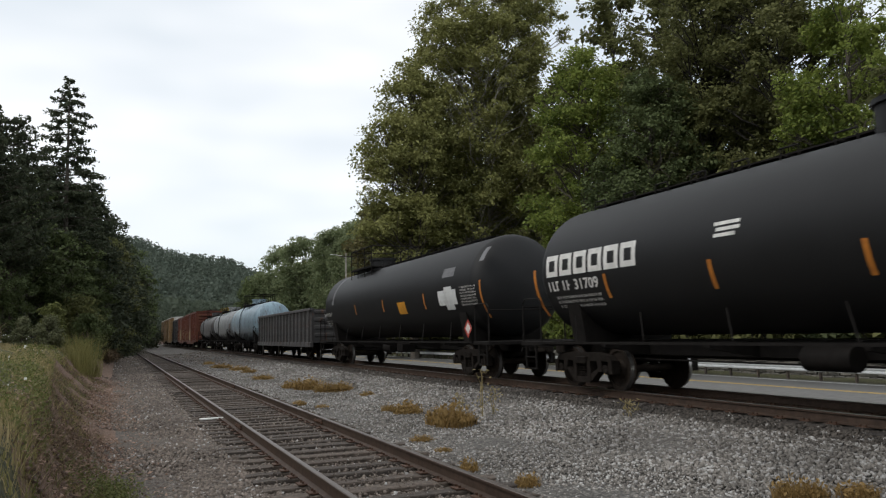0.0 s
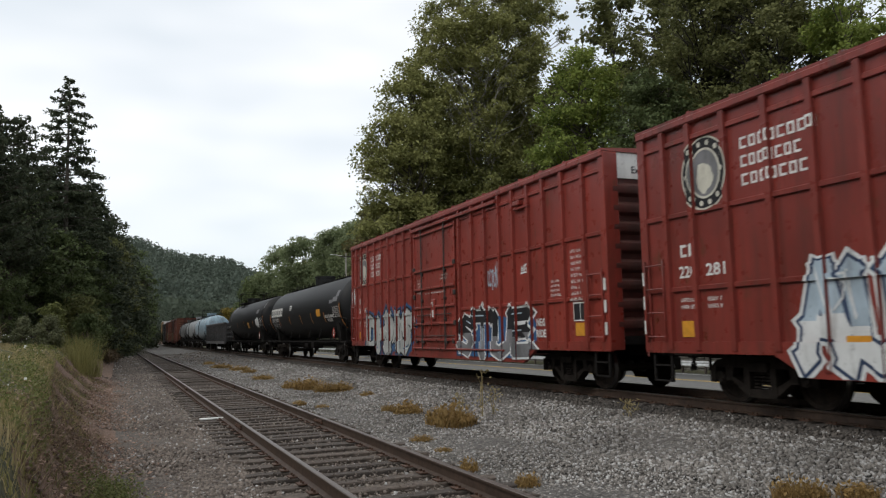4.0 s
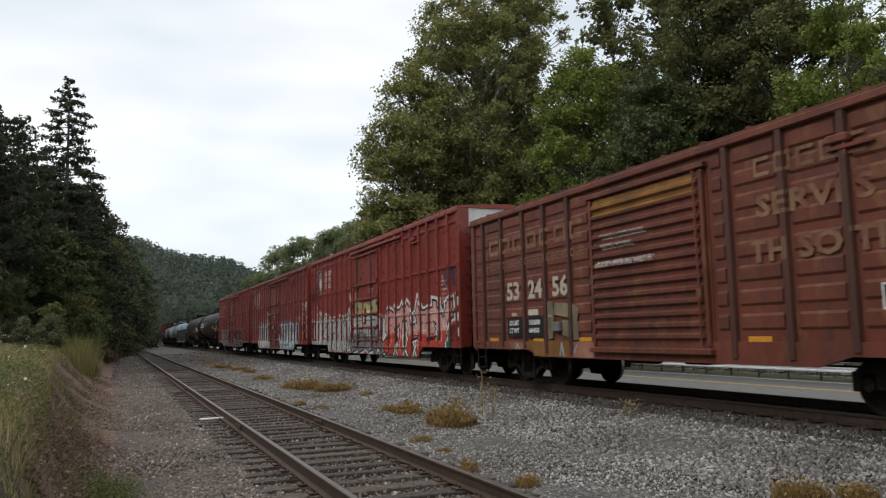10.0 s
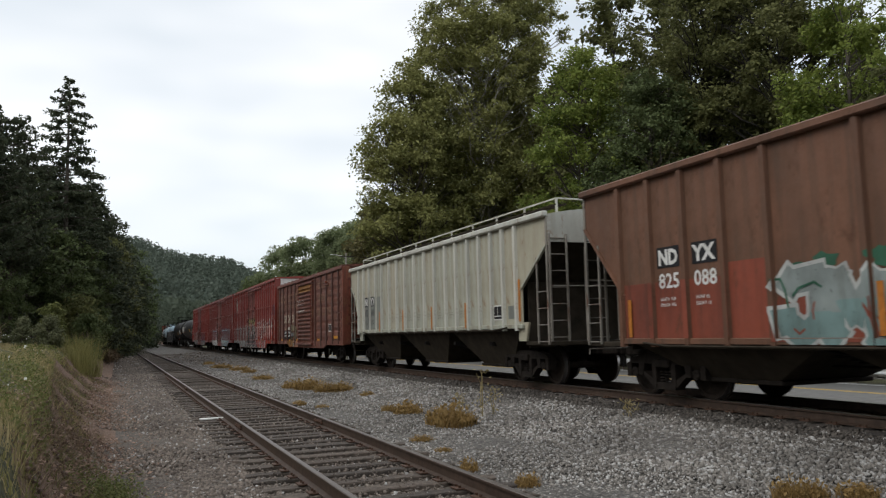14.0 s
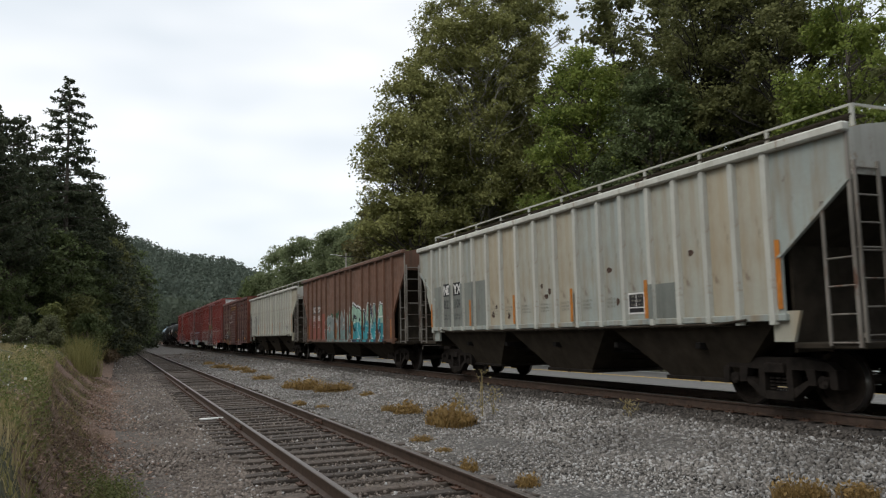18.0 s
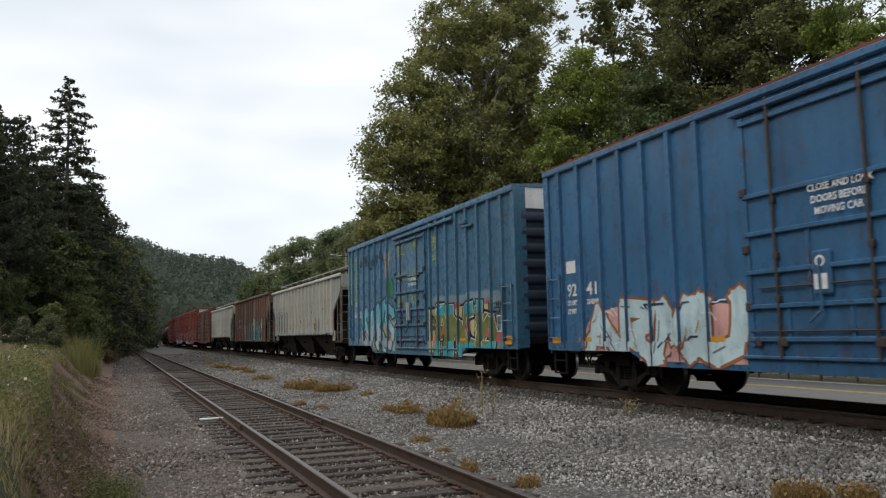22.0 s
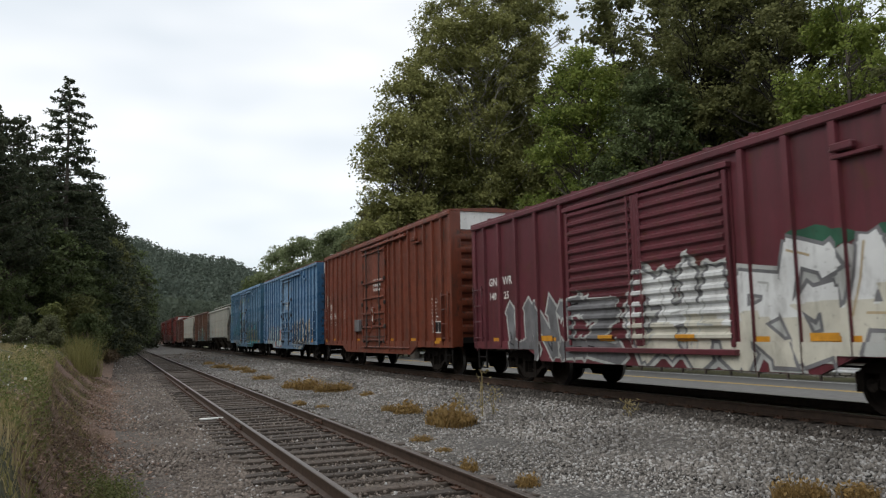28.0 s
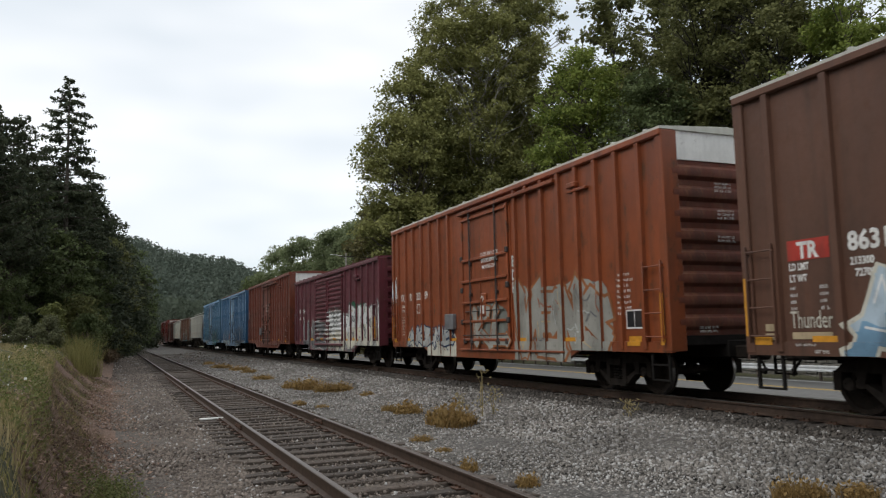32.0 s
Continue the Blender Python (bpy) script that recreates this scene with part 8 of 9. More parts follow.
def crown_tree(name, label, m, h, prof, leaf, n, size, seed, bark=BARK, boughs=120, br=0.17, kindness="tree", lean=0.0, sprays=13, thin=0.0, lean_y=0.0):
    """A tall broadleaf tree: a branching frame, boughs on it, leafy sprays on each bough, leaves on each spray. prof: (height share, crown radius) pairs."""
    r = np.random.default_rng(seed)
    tree = thing(name, label, kindness, m=m)
    pt, pr = [p[0] for p in prof], [p[1] for p in prof]
    rmax, lo = max(pr), pt[0]
    mb = MB()
    tr = h * 0.0145 + 0.05
    trunk = limb(mb, (0, 0, -0.8), (lean * h, lean_y * h, h * 0.86), tr, tr * 0.16, r, 0.045, 8, 9)
    tz = np.array([p[2] for p in trunk])
    axis = lambda z: np.array([np.interp(z, tz, [p[0] for p in trunk]), np.interp(z, tz, [p[1] for p in trunk])])
    tt = np.linspace(lo, 1.0, 60)
    w = np.interp(tt, pt, pr) ** 1.25 + 0.15
    C, R = [], []
    for k in range(boughs):
        edge = k % 5 < 2
        t = float(r.choice(tt, p=w / w.sum())) + r.uniform(-0.008, 0.008)
        rr_ = float(np.interp(t, pt, pr))
        th = r.uniform(0, 2 * math.pi)
        rad = rr_ * (r.uniform(0.80, 1.0) if edge else r.uniform(0.05, 0.82) ** 0.6)
        b = rmax * br * (r.uniform(0.45, 0.8) if edge else r.uniform(0.8, 1.35)) * min(1.0, 0.45 + rr_ / rmax)
        rad = max(0.0, rad - 0.4 * b)
        a = axis(min(h * t, h * 0.85))
        c = np.array([a[0] + rad * math.cos(th), a[1] + rad * math.sin(th), min(h * t, h - 0.5 * b)])
        C.append(c); R.append(b)
        zs = max(h * 0.06, min(c[2] - 0.75 * rad, h * 0.84))
        st = np.array([*axis(zs), zs])
        if k % 2 == 0 or edge:
            pts = limb(mb, st, c, tr * 0.22 * (1.1 - t) + 0.03, 0.03, r, 0.14, 4, 5)
            for _ in range(2):
                limb(mb, pts[2 + _], c + r.normal(size=3) * b * 0.7, 0.035, 0.012, r, 0.2, 2, 3)
    part("trunk", mb, bark, tree)
    C, R = np.array(C), np.array(R)
    # leafy sprays round each bough, heavier above and outside
    sc = np.repeat(C, sprays, 0)
    sb = np.repeat(R, sprays)
    d = r.normal(size=(len(sc), 3))
    d /= np.linalg.norm(d, axis=1, keepdims=True)
    out = sc * np.array([1, 1, 0])
    out /= np.maximum(np.linalg.norm(out, axis=1, keepdims=True), 0.5)
    sc = sc + (d + 0.25 * out + np.array([0, 0, 0.15])) * (sb * r.uniform(0.35, 1.05, len(sc)))[:, None] * np.array([1, 1, 0.72])
    sr = sb * r.uniform(0.22, 0.56, len(sb))
    if thin:
        keep = r.uniform(0, 1, len(sc)) > thin
        sc, sr, out = sc[keep], sr[keep], out[keep]
    w = sr ** 2
    pk = r.choice(len(sc), n, p=w / w.sum())
    g = r.normal(size=(n, 3)) * 0.6
    p = sc[pk] + g * sr[pk][:, None] * np.array([1, 1, 0.62]) - np.array([0, 0, 1.0]) * (0.22 * sr[pk] * np.linalg.norm(g[:, :2], axis=1))[:, None]
    nrm = r.normal(size=(n, 3)) * 0.55 + out[pk] * 0.35 + np.array([0, 0, 0.75])
    v, f = quads_at(p, nrm, np.full(n, size), r, 1.3)
    part("crown", np_mesh("crown", v, f), leaf, tree)
    return tree


def conifer(name, label, m, h, cr, leaf, seed, whorls=26, per=7, droop=0.25, bare=0.12, cards=34, size=0.42, gap=0.0, top_thin=1.0):
    """A spruce or hemlock: whorls of drooping branches hung with needle sprays."""
    r = np.random.default_rng(seed)
    tree = thing(name, label, "conifer", m=m)
    mb = MB()
    mb.cyl((0, 0, -0.8), (0, 0, h * 0.97), h * 0.013 + 0.05, 8, 0.02, caps=False)
    P_, N_ = [], []
    for w in range(whorls):
        t = bare + (1 - bare) * (w + 0.5 * r.uniform()) / whorls
        z = h * t
        reach = cr * (1 - t) ** top_thin * r.uniform(0.75, 1.15) + 0.15
        for k in range(per):
            if r.uniform() < gap:
                continue
            th = 2 * math.pi * (k + r.uniform(-0.4, 0.4)) / per + w * 1.3
            L_ = reach * r.uniform(0.55, 1.15)
            tip = np.array([math.cos(th) * L_, math.sin(th) * L_, z - droop * L_ + r.normal() * 0.1])
            limb(mb, (0, 0, z), tip, 0.035 + 0.004 * L_, 0.01, r, 0.08, 2, 4)
            m_ = max(6, int(cards * L_ / 3.0))
            s = r.uniform(0.2, 1.0, m_) ** 0.7
            p = np.array([0, 0, z]) * (1 - s[:, None]) + tip * s[:, None]
            side = np.array([-math.sin(th), math.cos(th), 0])
            p = p + side * (r.normal(size=m_) * 0.14 * L_ * (0.3 + 0.7 * s))[:, None] + np.array([0, 0, 1.0]) * (r.normal(size=m_) * 0.08 - 0.05)[:, None]
            P_.append(p)
            N_.append(np.array([0, 0, 0.8]) + r.normal(size=(m_, 3)) * 0.8)
    part("trunk", mb, BARK, tree)
    v, f = quads_at(np.concatenate(P_), np.concatenate(N_), np.full(sum(map(len, P_)), size), r, 1.7)
    part("needles", np_mesh("needles", v, f), leaf, tree)
    return tree


def gz(x, y):
    return float(ground_z(np.array(x), np.array(y)))


def at_az(az, dist):
    return dist * math.sin(radians(az)), dist * math.cos(radians(az))


def spot(az, dist, rz=0.0):
    x, y = at_az(az, dist)
    return pose(x, y, gz(x, y), 0, 0, rz)


# right of the road: tall sycamores, a fresh green tree, a dark wood behind
ROUND = [(0.06, 0.6), (0.16, 0.85), (0.35, 1.0), (0.6, 0.97), (0.8, 0.78), (0.92, 0.5), (1.0, 0.15)]
rounded = lambda cr: [(t, k * cr) for t, k in ROUND]
crown_tree("sycamore_tree", "tall olive-green sycamore with a crooked open lower crown", spot(20.6, 84), 34.0, [(0.1, 3.0), (0.3, 4.3), (0.42, 6.2), (0.52, 5.4), (0.65, 6.9), (0.8, 4.3), (0.92, 2.6), (1.0, 0.7)], LEAF["olive"], 56000, 0.28, 11, BARK, 225, 0.24)
crown_tree("sycamore_tree", "very tall olive-green sycamore with pale limbs", spot(25.6, 88), 47.0, [(0.06, 4.5), (0.25, 7.8), (0.5, 8.6), (0.7, 8.0), (0.8, 6.6), (0.9, 4.8), (1.0, 1.5)], LEAF["olive"], 112000, 0.29, 12, PALE, 460, 0.19)
crown_tree("sycamore_tree", "open-crowned sycamore showing sky between its pale limbs", spot(29.6, 92), 45.0, [(0.1, 3.5), (0.3, 5.5), (0.55, 5.2), (0.75, 5.4), (0.9, 3.6), (1.0, 1.0)], LEAF["olive"], 44000, 0.28, 13, PALE, 175, 0.24, thin=0.12)
crown_tree("sycamore_tree", "smaller brownish sycamore beside the road", spot(18.2, 90), 18.5, rounded(4.6), LEAF["brown"], 18000, 0.28, 20, PALE, 90, 0.26)
crown_tree("green_tree", "fresh green broadleaf tree beside the road", spot(33.6, 60), 25.5, [(0.05, 3.4), (0.3, 4.6), (0.6, 4.8), (0.8, 3.8), (0.92, 2.2), (1.0, 0.6)], LEAF["green"], 46000, 0.21, 14, BARK, 215, 0.23)
crown_tree("green_tree", "fresh green broadleaf tree beside the road", spot(38.2, 56), 20.5, rounded(4.9), LEAF["shade"], 38000, 0.21, 15, BARK, 190, 0.23)
d1 = crown_tree("dark_tree", "tall dark-leaved tree in a roadside wood", spot(42.6, 60), 33.0, [(0.05, 4.5), (0.35, 6.6), (0.65, 6.8), (0.85, 5.4), (1.0, 2.0)], LEAF["dark"], 64000, 0.225, 16, DUSK, 250, 0.21)
crown_tree("dark_tree", "tall dark-leaved tree in a roadside wood", spot(47.6, 56), 30.0, [(0.05, 4.0), (0.35, 5.2), (0.65, 5.2), (0.85, 4.2), (1.0, 1.5)], LEAF["dark"], 48000, 0.225, 17, DUSK, 190, 0.22)
crown_tree("dark_tree", "green-leaved tree at the edge of a roadside wood", spot(51.4, 50), 21.5, rounded(4.2), LEAF["green"], 30000, 0.20, 18, BARK, 140, 0.23)
d4 = crown_tree("dark_tree", "dark tree deeper in the roadside wood", spot(35.9, 78), 34.5, [(0.05, 3.5), (0.35, 5.0), (0.65, 4.6), (0.88, 3.4), (1.0, 1.0)], LEAF["dark"], 13000, 0.42, 19, DUSK, 120, 0.25)
for az, dist, rz, k in ((39.8, 80, 120, 1.0), (32.2, 86, 60, 0.86), (27.8, 104, 10, 0.85), (44.5, 78, 200, 1.05), (54.5, 62, 300, 0.5), (23.0, 116, 220, 0.8), (32.5, 72, 40, 0.52), (36.4, 68, 260, 0.5), (41.0, 66, 90, 0.5), (45.2, 64, 10, 0.48), (49.6, 62, 150, 0.5), (30.6, 78, 170, 0.36), (27.5, 80, 330, 0.34), (24.0, 80, 80, 0.36)):
    copy_thing(d4, spot(az, dist, rz) @ Matrix.Scale(k, 4))
# low growth behind the guardrail
s1 = broadleaf("shrub", "dark leafy roadside shrub", spot(16.5, 124), 6.5, 4.2, 0.2, LEAF["dark"], 1900, 0.48, 21, BARK, 26, 0.36, kindness="shrub")
s2 = broadleaf("shrub", "green leafy roadside shrub", spot(18.0, 116), 5.5, 3.8, 0.2, LEAF["mid"], 1800, 0.48, 22, BARK, 24, 0.36, kindness="shrub")
rr = np.random.default_rng(3)
for k, y in enumerate(np.arange(10, 124, 5.2)):
    x = 36.5 + rr.uniform(-1.0, 2.5)
    copy_thing((s1, s2)[k % 3 == 1], pose(x, y, gz(x, y) - 0.3, 0, 0, rr.uniform(0, 360)))
for k, y in enumerate(np.arange(22, 130, 8.5)):
    x = 43 + rr.uniform(-1.5, 3)
    copy_thing(s1, pose(x, y, gz(x, y) + 0.5, 0, 0, rr.uniform(0, 360)))

# trees further along the road
m1 = broadleaf("roadside_tree", "rounded green tree further along the road", spot(12.4, 168), 22.5, 6.0, 1.5, LEAF["mid"], 12000, 0.40, 31, BARK, 40, 0.3)
m2 = broadleaf("roadside_tree", "rounded green tree further along the road", spot(15.0, 156), 22.0, 6.2, 1.0, LEAF["mid"], 12000, 0.40, 32, BARK, 40, 0.3)
m3 = broadleaf("roadside_tree", "dark green tree further along the road", spot(9.6, 186), 17.0, 4.8, 1.0, LEAF["shade"], 9000, 0.40, 33, BARK, 34, 0.32)
for az, dist, rz, src in ((10.9, 180, 30, m1), (13.7, 172, 90, m3), (16.6, 148, 60, m2), (17.8, 134, 200, m1), (14.2, 190, 140, m1), (11.9, 200, 10, m3), (18.8, 150, 70, m2), (8.9, 205, 100, m3)):
    copy_thing(src, spot(az, dist, rz))
broadleaf("yellowing_tree", "small yellowing tree by the road", spot(7.5, 214), 10.5, 4.0, 0.6, LEAF["gold"], 3000, 0.5, 34, BARK, 24, 0.34)

# left of the siding: conifers and dark trees on the bank
def bank(x, y, rz=0.0):
    return pose(x, y, gz(x, y), 0, 0, rz)


def hemlock(name, label, m, h, cr, leaf, n, size, seed, layers=70, flat=0.32, sharp=0.55, base=0.3):
    """A soft evergreen: flat, overlapping, drooping fans of foliage on a tapering frame."""
    r = np.random.default_rng(seed)
    tree = thing(name, label, "conifer", m=m)
    mb = MB()
    limb(mb, (0, 0, -0.8), (0, 0, h * 0.96), h * 0.012 + 0.05, 0.03, r, 0.02, 5, 8)
    fans = []
    for k in range(layers):
        t = (k + r.uniform(0, 1)) / layers
        z = base + (h - base - 0.4) * t
        reach = cr * (1 - t) ** sharp * (0.75 + 0.5 * r.uniform()) + 0.25
        th, d = r.uniform(0, 2 * math.pi), reach * r.uniform(0.35, 0.85)
        c = np.array([d * math.cos(th), d * math.sin(th), z])
        fans.append((*c, 0.34 * reach + 0.45))
        limb(mb, (0, 0, min(z + 0.3 * d, h * 0.96)), c, 0.05, 0.015, r, 0.08, 2, 4)
    part("trunk", mb, BARK, tree)
    fans = np.array(fans)
    w = fans[:, 3] ** 2
    pk = r.choice(len(fans), n, p=w / w.sum())
    d = r.normal(size=(n, 3))
    d /= np.linalg.norm(d, axis=1, keepdims=True)
    rad = fans[pk, 3] * r.uniform(0, 1, n) ** 0.5
    p = fans[pk, :3] + d * rad[:, None] * np.array([1, 1, flat * 1.6])
    out = np.hypot(p[:, 0], p[:, 1])
    p[:, 2] -= 0.10 * out
    nrm = d * 0.5 + r.normal(size=(n, 3)) * 0.45 + np.array([0, 0, 0.8])
    v, f = quads_at(p, nrm, np.full(n, size), r, 1.6)
    part("needles", np_mesh("needles", v, f), leaf, tree)
    return tree


def left_spot(az, dist, rz=0.0):
    x, y = at_az(az, dist)
    return bank(x, y, rz)


def top_at(az, dist, el):
    """Height of a tree whose tip stands at that elevation."""
    x, y = at_az(az, dist)
    return 1.3 + dist * math.tan(radians(el)) - gz(x, y)


conifer("spruce", "thin open-crowned spruce against the sky", left_spot(-3.4, 60), top_at(-3.4, 60, 17.6), 5.0, LEAF["needle"], 41, 30, 6, 0.12, 0.22, 110, 0.18, 0.15, 0.70)
pine = conifer("pine", "open pine with upswept branches on the bank", left_spot(-8.6, 44), top_at(-8.6, 44, 15.2), 3.2, LEAF["needle"], 46, 26, 7, -0.40, 0.3, 90, 0.16, 0.1, 0.42)
copy_thing(pine, left_spot(-6.6, 47, 100) @ Matrix.Scale(top_at(-6.6, 47, 14.4) / top_at(-8.6, 44, 15.2), 4))
k1 = hemlock("hemlock", "soft dark hemlock with drooping fans of foliage", left_spot(-1.7, 66), top_at(-1.7, 66, 10.9), 3.1, LEAF["needle"], 15000, 0.22, 42, 150, sharp=0.6)
k2 = hemlock("hemlock", "soft dark hemlock with drooping fans of foliage", left_spot(-4.4, 62), top_at(-4.4, 62, 12.0), 4.0, LEAF["needle"], 15000, 0.22, 43, 140, sharp=0.45)
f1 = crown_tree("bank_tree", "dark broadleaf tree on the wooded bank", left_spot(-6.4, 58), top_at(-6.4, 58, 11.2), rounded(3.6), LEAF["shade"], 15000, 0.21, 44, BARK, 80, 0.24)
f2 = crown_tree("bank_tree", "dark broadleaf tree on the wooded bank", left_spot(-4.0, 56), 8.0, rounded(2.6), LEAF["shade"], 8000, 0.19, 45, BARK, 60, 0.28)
f3 = crown_tree("bank_tree", "olive broadleaf tree on the wooded bank", left_spot(-0.9, 74), top_at(-0.9, 74, 8.0), rounded(2.7), LEAF["dark"], 9000, 0.2, 47, BARK, 60, 0.27)
H1, H2, HF1, HF3 = top_at(-1.7, 66, 10.9), top_at(-4.4, 62, 12.0), top_at(-6.4, 58, 11.2), top_at(-0.9, 74, 8.0)
for src, hs, az, dist, el, rz in ((k2, H2, -8.8, 52, 11.6, 40), (f1, HF1, -10.6, 47, 11.4, 15), (k1, H1, -2.7, 72, 10.6, 100), (k1, H1, -0.5, 84, 8.6, 30), (k2, H2, -6.6, 68, 11.3, 200), (k1, H1, 0.3, 97, 7.2, 30), (f1, HF1, 0.5, 145, 6.4, 60), (k1, H1, 1.1, 165, 5.3, 80),
                                  (k2, H2, 1.35, 180, 4.4, 10), (f3, HF3, -1.4, 72, 6.6, 140), (f1, HF1, -12.5, 55, 10.5, 70), (k1, H1, -9.5, 66, 11.2, 20), (f3, HF3, 0.1, 90, 5.4, 90), (f3, HF3, 0.9, 150, 4.4, 20), (f2, 8.0, -5.6, 54, 6.4, 180), (f2, 8.0, -7.4, 50, 6.6, 45), (f2, 8.0, -2.4, 58, 6.6, 130), (f2, 8.0, -2.1, 60, 5.8, 200), (f2, 8.0, -3.0, 53, 4.8, 300), (f2, 8.0, -7.9, 42, 5.6, 20), (f2, 8.0, -6.4, 43, 4.4, 220)):
    k = top_at(az, dist, el) / hs
    copy_thing(src, left_spot(az, dist, rz) @ Matrix.Scale(k, 4))

# distant woods on both sides of the bend, and the wooded ridge: too many to count
def wood(name, label, pts, leaf, cards, size, seed, squash=1.25):
    r = np.random.default_rng(seed)
    v_, f_, o = [], [], 0
    for x, y, z, h in pts:
        n = cards
        d = r.normal(size=(n, 3))
        d /= np.linalg.norm(d, axis=1, keepdims=True)
        t = r.uniform(0.08, 1, n)
        prof = np.sin(np.pi * np.clip(0.12 + 0.85 * t, 0, 1)) ** 0.7
        lump = 1 + 0.22 * np.sin(3 * np.arctan2(d[:, 1], d[:, 0]) + 6 * t + x)
        rad = h * 0.30 * prof * lump * r.uniform(0.65, 1.0, n)
        p = np.stack([x + d[:, 0] * rad, y + d[:, 1] * rad, z + t * h], 1)
        v, f = quads_at(p, d + np.array([0, 0, 0.6]) + r.normal(size=(n, 3)) * 0.4, np.full(n, size * h / 16), r, 1.3)
        v_.append(v); f_.append(f + o); o += len(v)
    ob = part(name, np_mesh(name, np.concatenate(v_), np.concatenate(f_)), leaf)
    return tagged(ob, label, "woods", kind="stuff")


r_ = np.random.default_rng(77)
pts = []
for y in np.arange(98, 430, 5.0):
    for u in (-4.2, -9, -15, -22, -30):
        x = u + r_.uniform(-1.5, 1.2) + float(shift(y))
        yy = y + r_.uniform(-2, 2)
        pts.append((x, yy, gz(x, yy) - 0.5, r_.uniform(11, 17) * (0.8 if u > -5 else 1.08)))
for y in np.arange(20, 100, 6.0):
    for u in (-17, -24, -32):
        x = u + r_.uniform(-2, 2)
        pts.append((x, y, gz(x, y) - 0.5, r_.uniform(11, 15)))
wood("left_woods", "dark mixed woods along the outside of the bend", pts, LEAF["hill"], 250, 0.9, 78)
pts = []
for y in np.arange(40, 330, 9.0):
    for u in (52, 62, 73, 86):
        x = u + r_.uniform(-4, 4) + float(shift(y)) * 1.0
        if x / y < 0.135:
            continue
        pts.append((x, y, gz(x, y) - 0.5, r_.uniform(15, 22)))
wood("right_woods", "dark woods behind the roadside trees", pts, LEAF["dark"], 240, 1.2, 79)
pts = []
while len(pts) < 3000:
    y = r_.uniform(425, 830)
    x = r_.uniform(-60, 0.33 * y)
    pts.append((x, y, gz(x, y) - 1.0, r_.uniform(11, 17)))
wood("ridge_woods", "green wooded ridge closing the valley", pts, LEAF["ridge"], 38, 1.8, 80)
pts = []
for y in np.arange(330, 440, 9.0):
    for u in np.arange(-40, 120, 9.0):
        if 2 < u - 0 < 24 and y < 420:
            continue
        x = u + float(shift(y)) + r_.uniform(-3, 3)
        pts.append((x, y + r_.uniform(-3, 3), gz(x, y) - 0.5, r_.uniform(12, 18)))
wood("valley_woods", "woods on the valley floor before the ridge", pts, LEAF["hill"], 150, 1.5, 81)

# utility pole and wires by the road
pole = thing("utility_pole", "wooden utility pole with a lamp arm and wires", "utility pole")
PX, PY = at_az(15.6, 80)
PZ0 = gz(PX, PY)
part("pole", MB().cyl((0, 0, -0.5), (0, 0, 9.7 - PZ0), 0.13, 10, 0.09), PALE, pole, m=pose(PX, PY, PZ0))
part("crossarm", MB().box(-0.8, 0.8, -0.05, 0.05, -0.05, 0.05, 0.01), BARK, pole, m=pose(PX, PY, 9.35, 0, 0, 15))
part("lamp_arm", MB().tube([(0, 0, 0), (-0.5, -0.1, 0.22), (-1.4, -0.3, 0.3)], 0.035, 6).box(-1.75, -1.35, -0.4, -0.24, 0.25, 0.33, 0.02), M["zinc"], pole, m=pose(PX, PY, 9.2))
q = at_az(30, 74)
for k, z in enumerate((9.45, 9.4, 8.7)):
    pts = [(PX + (q[0] - PX) * t - 0.5 + 0.5 * k, PY + (q[1] - PY) * t, z + 0.8 * t - 0.9 * 4 * t * (1 - t)) for t in [i / 12 for i in range(13)]]
    part("wire", MB().tube(pts, 0.018, 5), M["under"], pole)

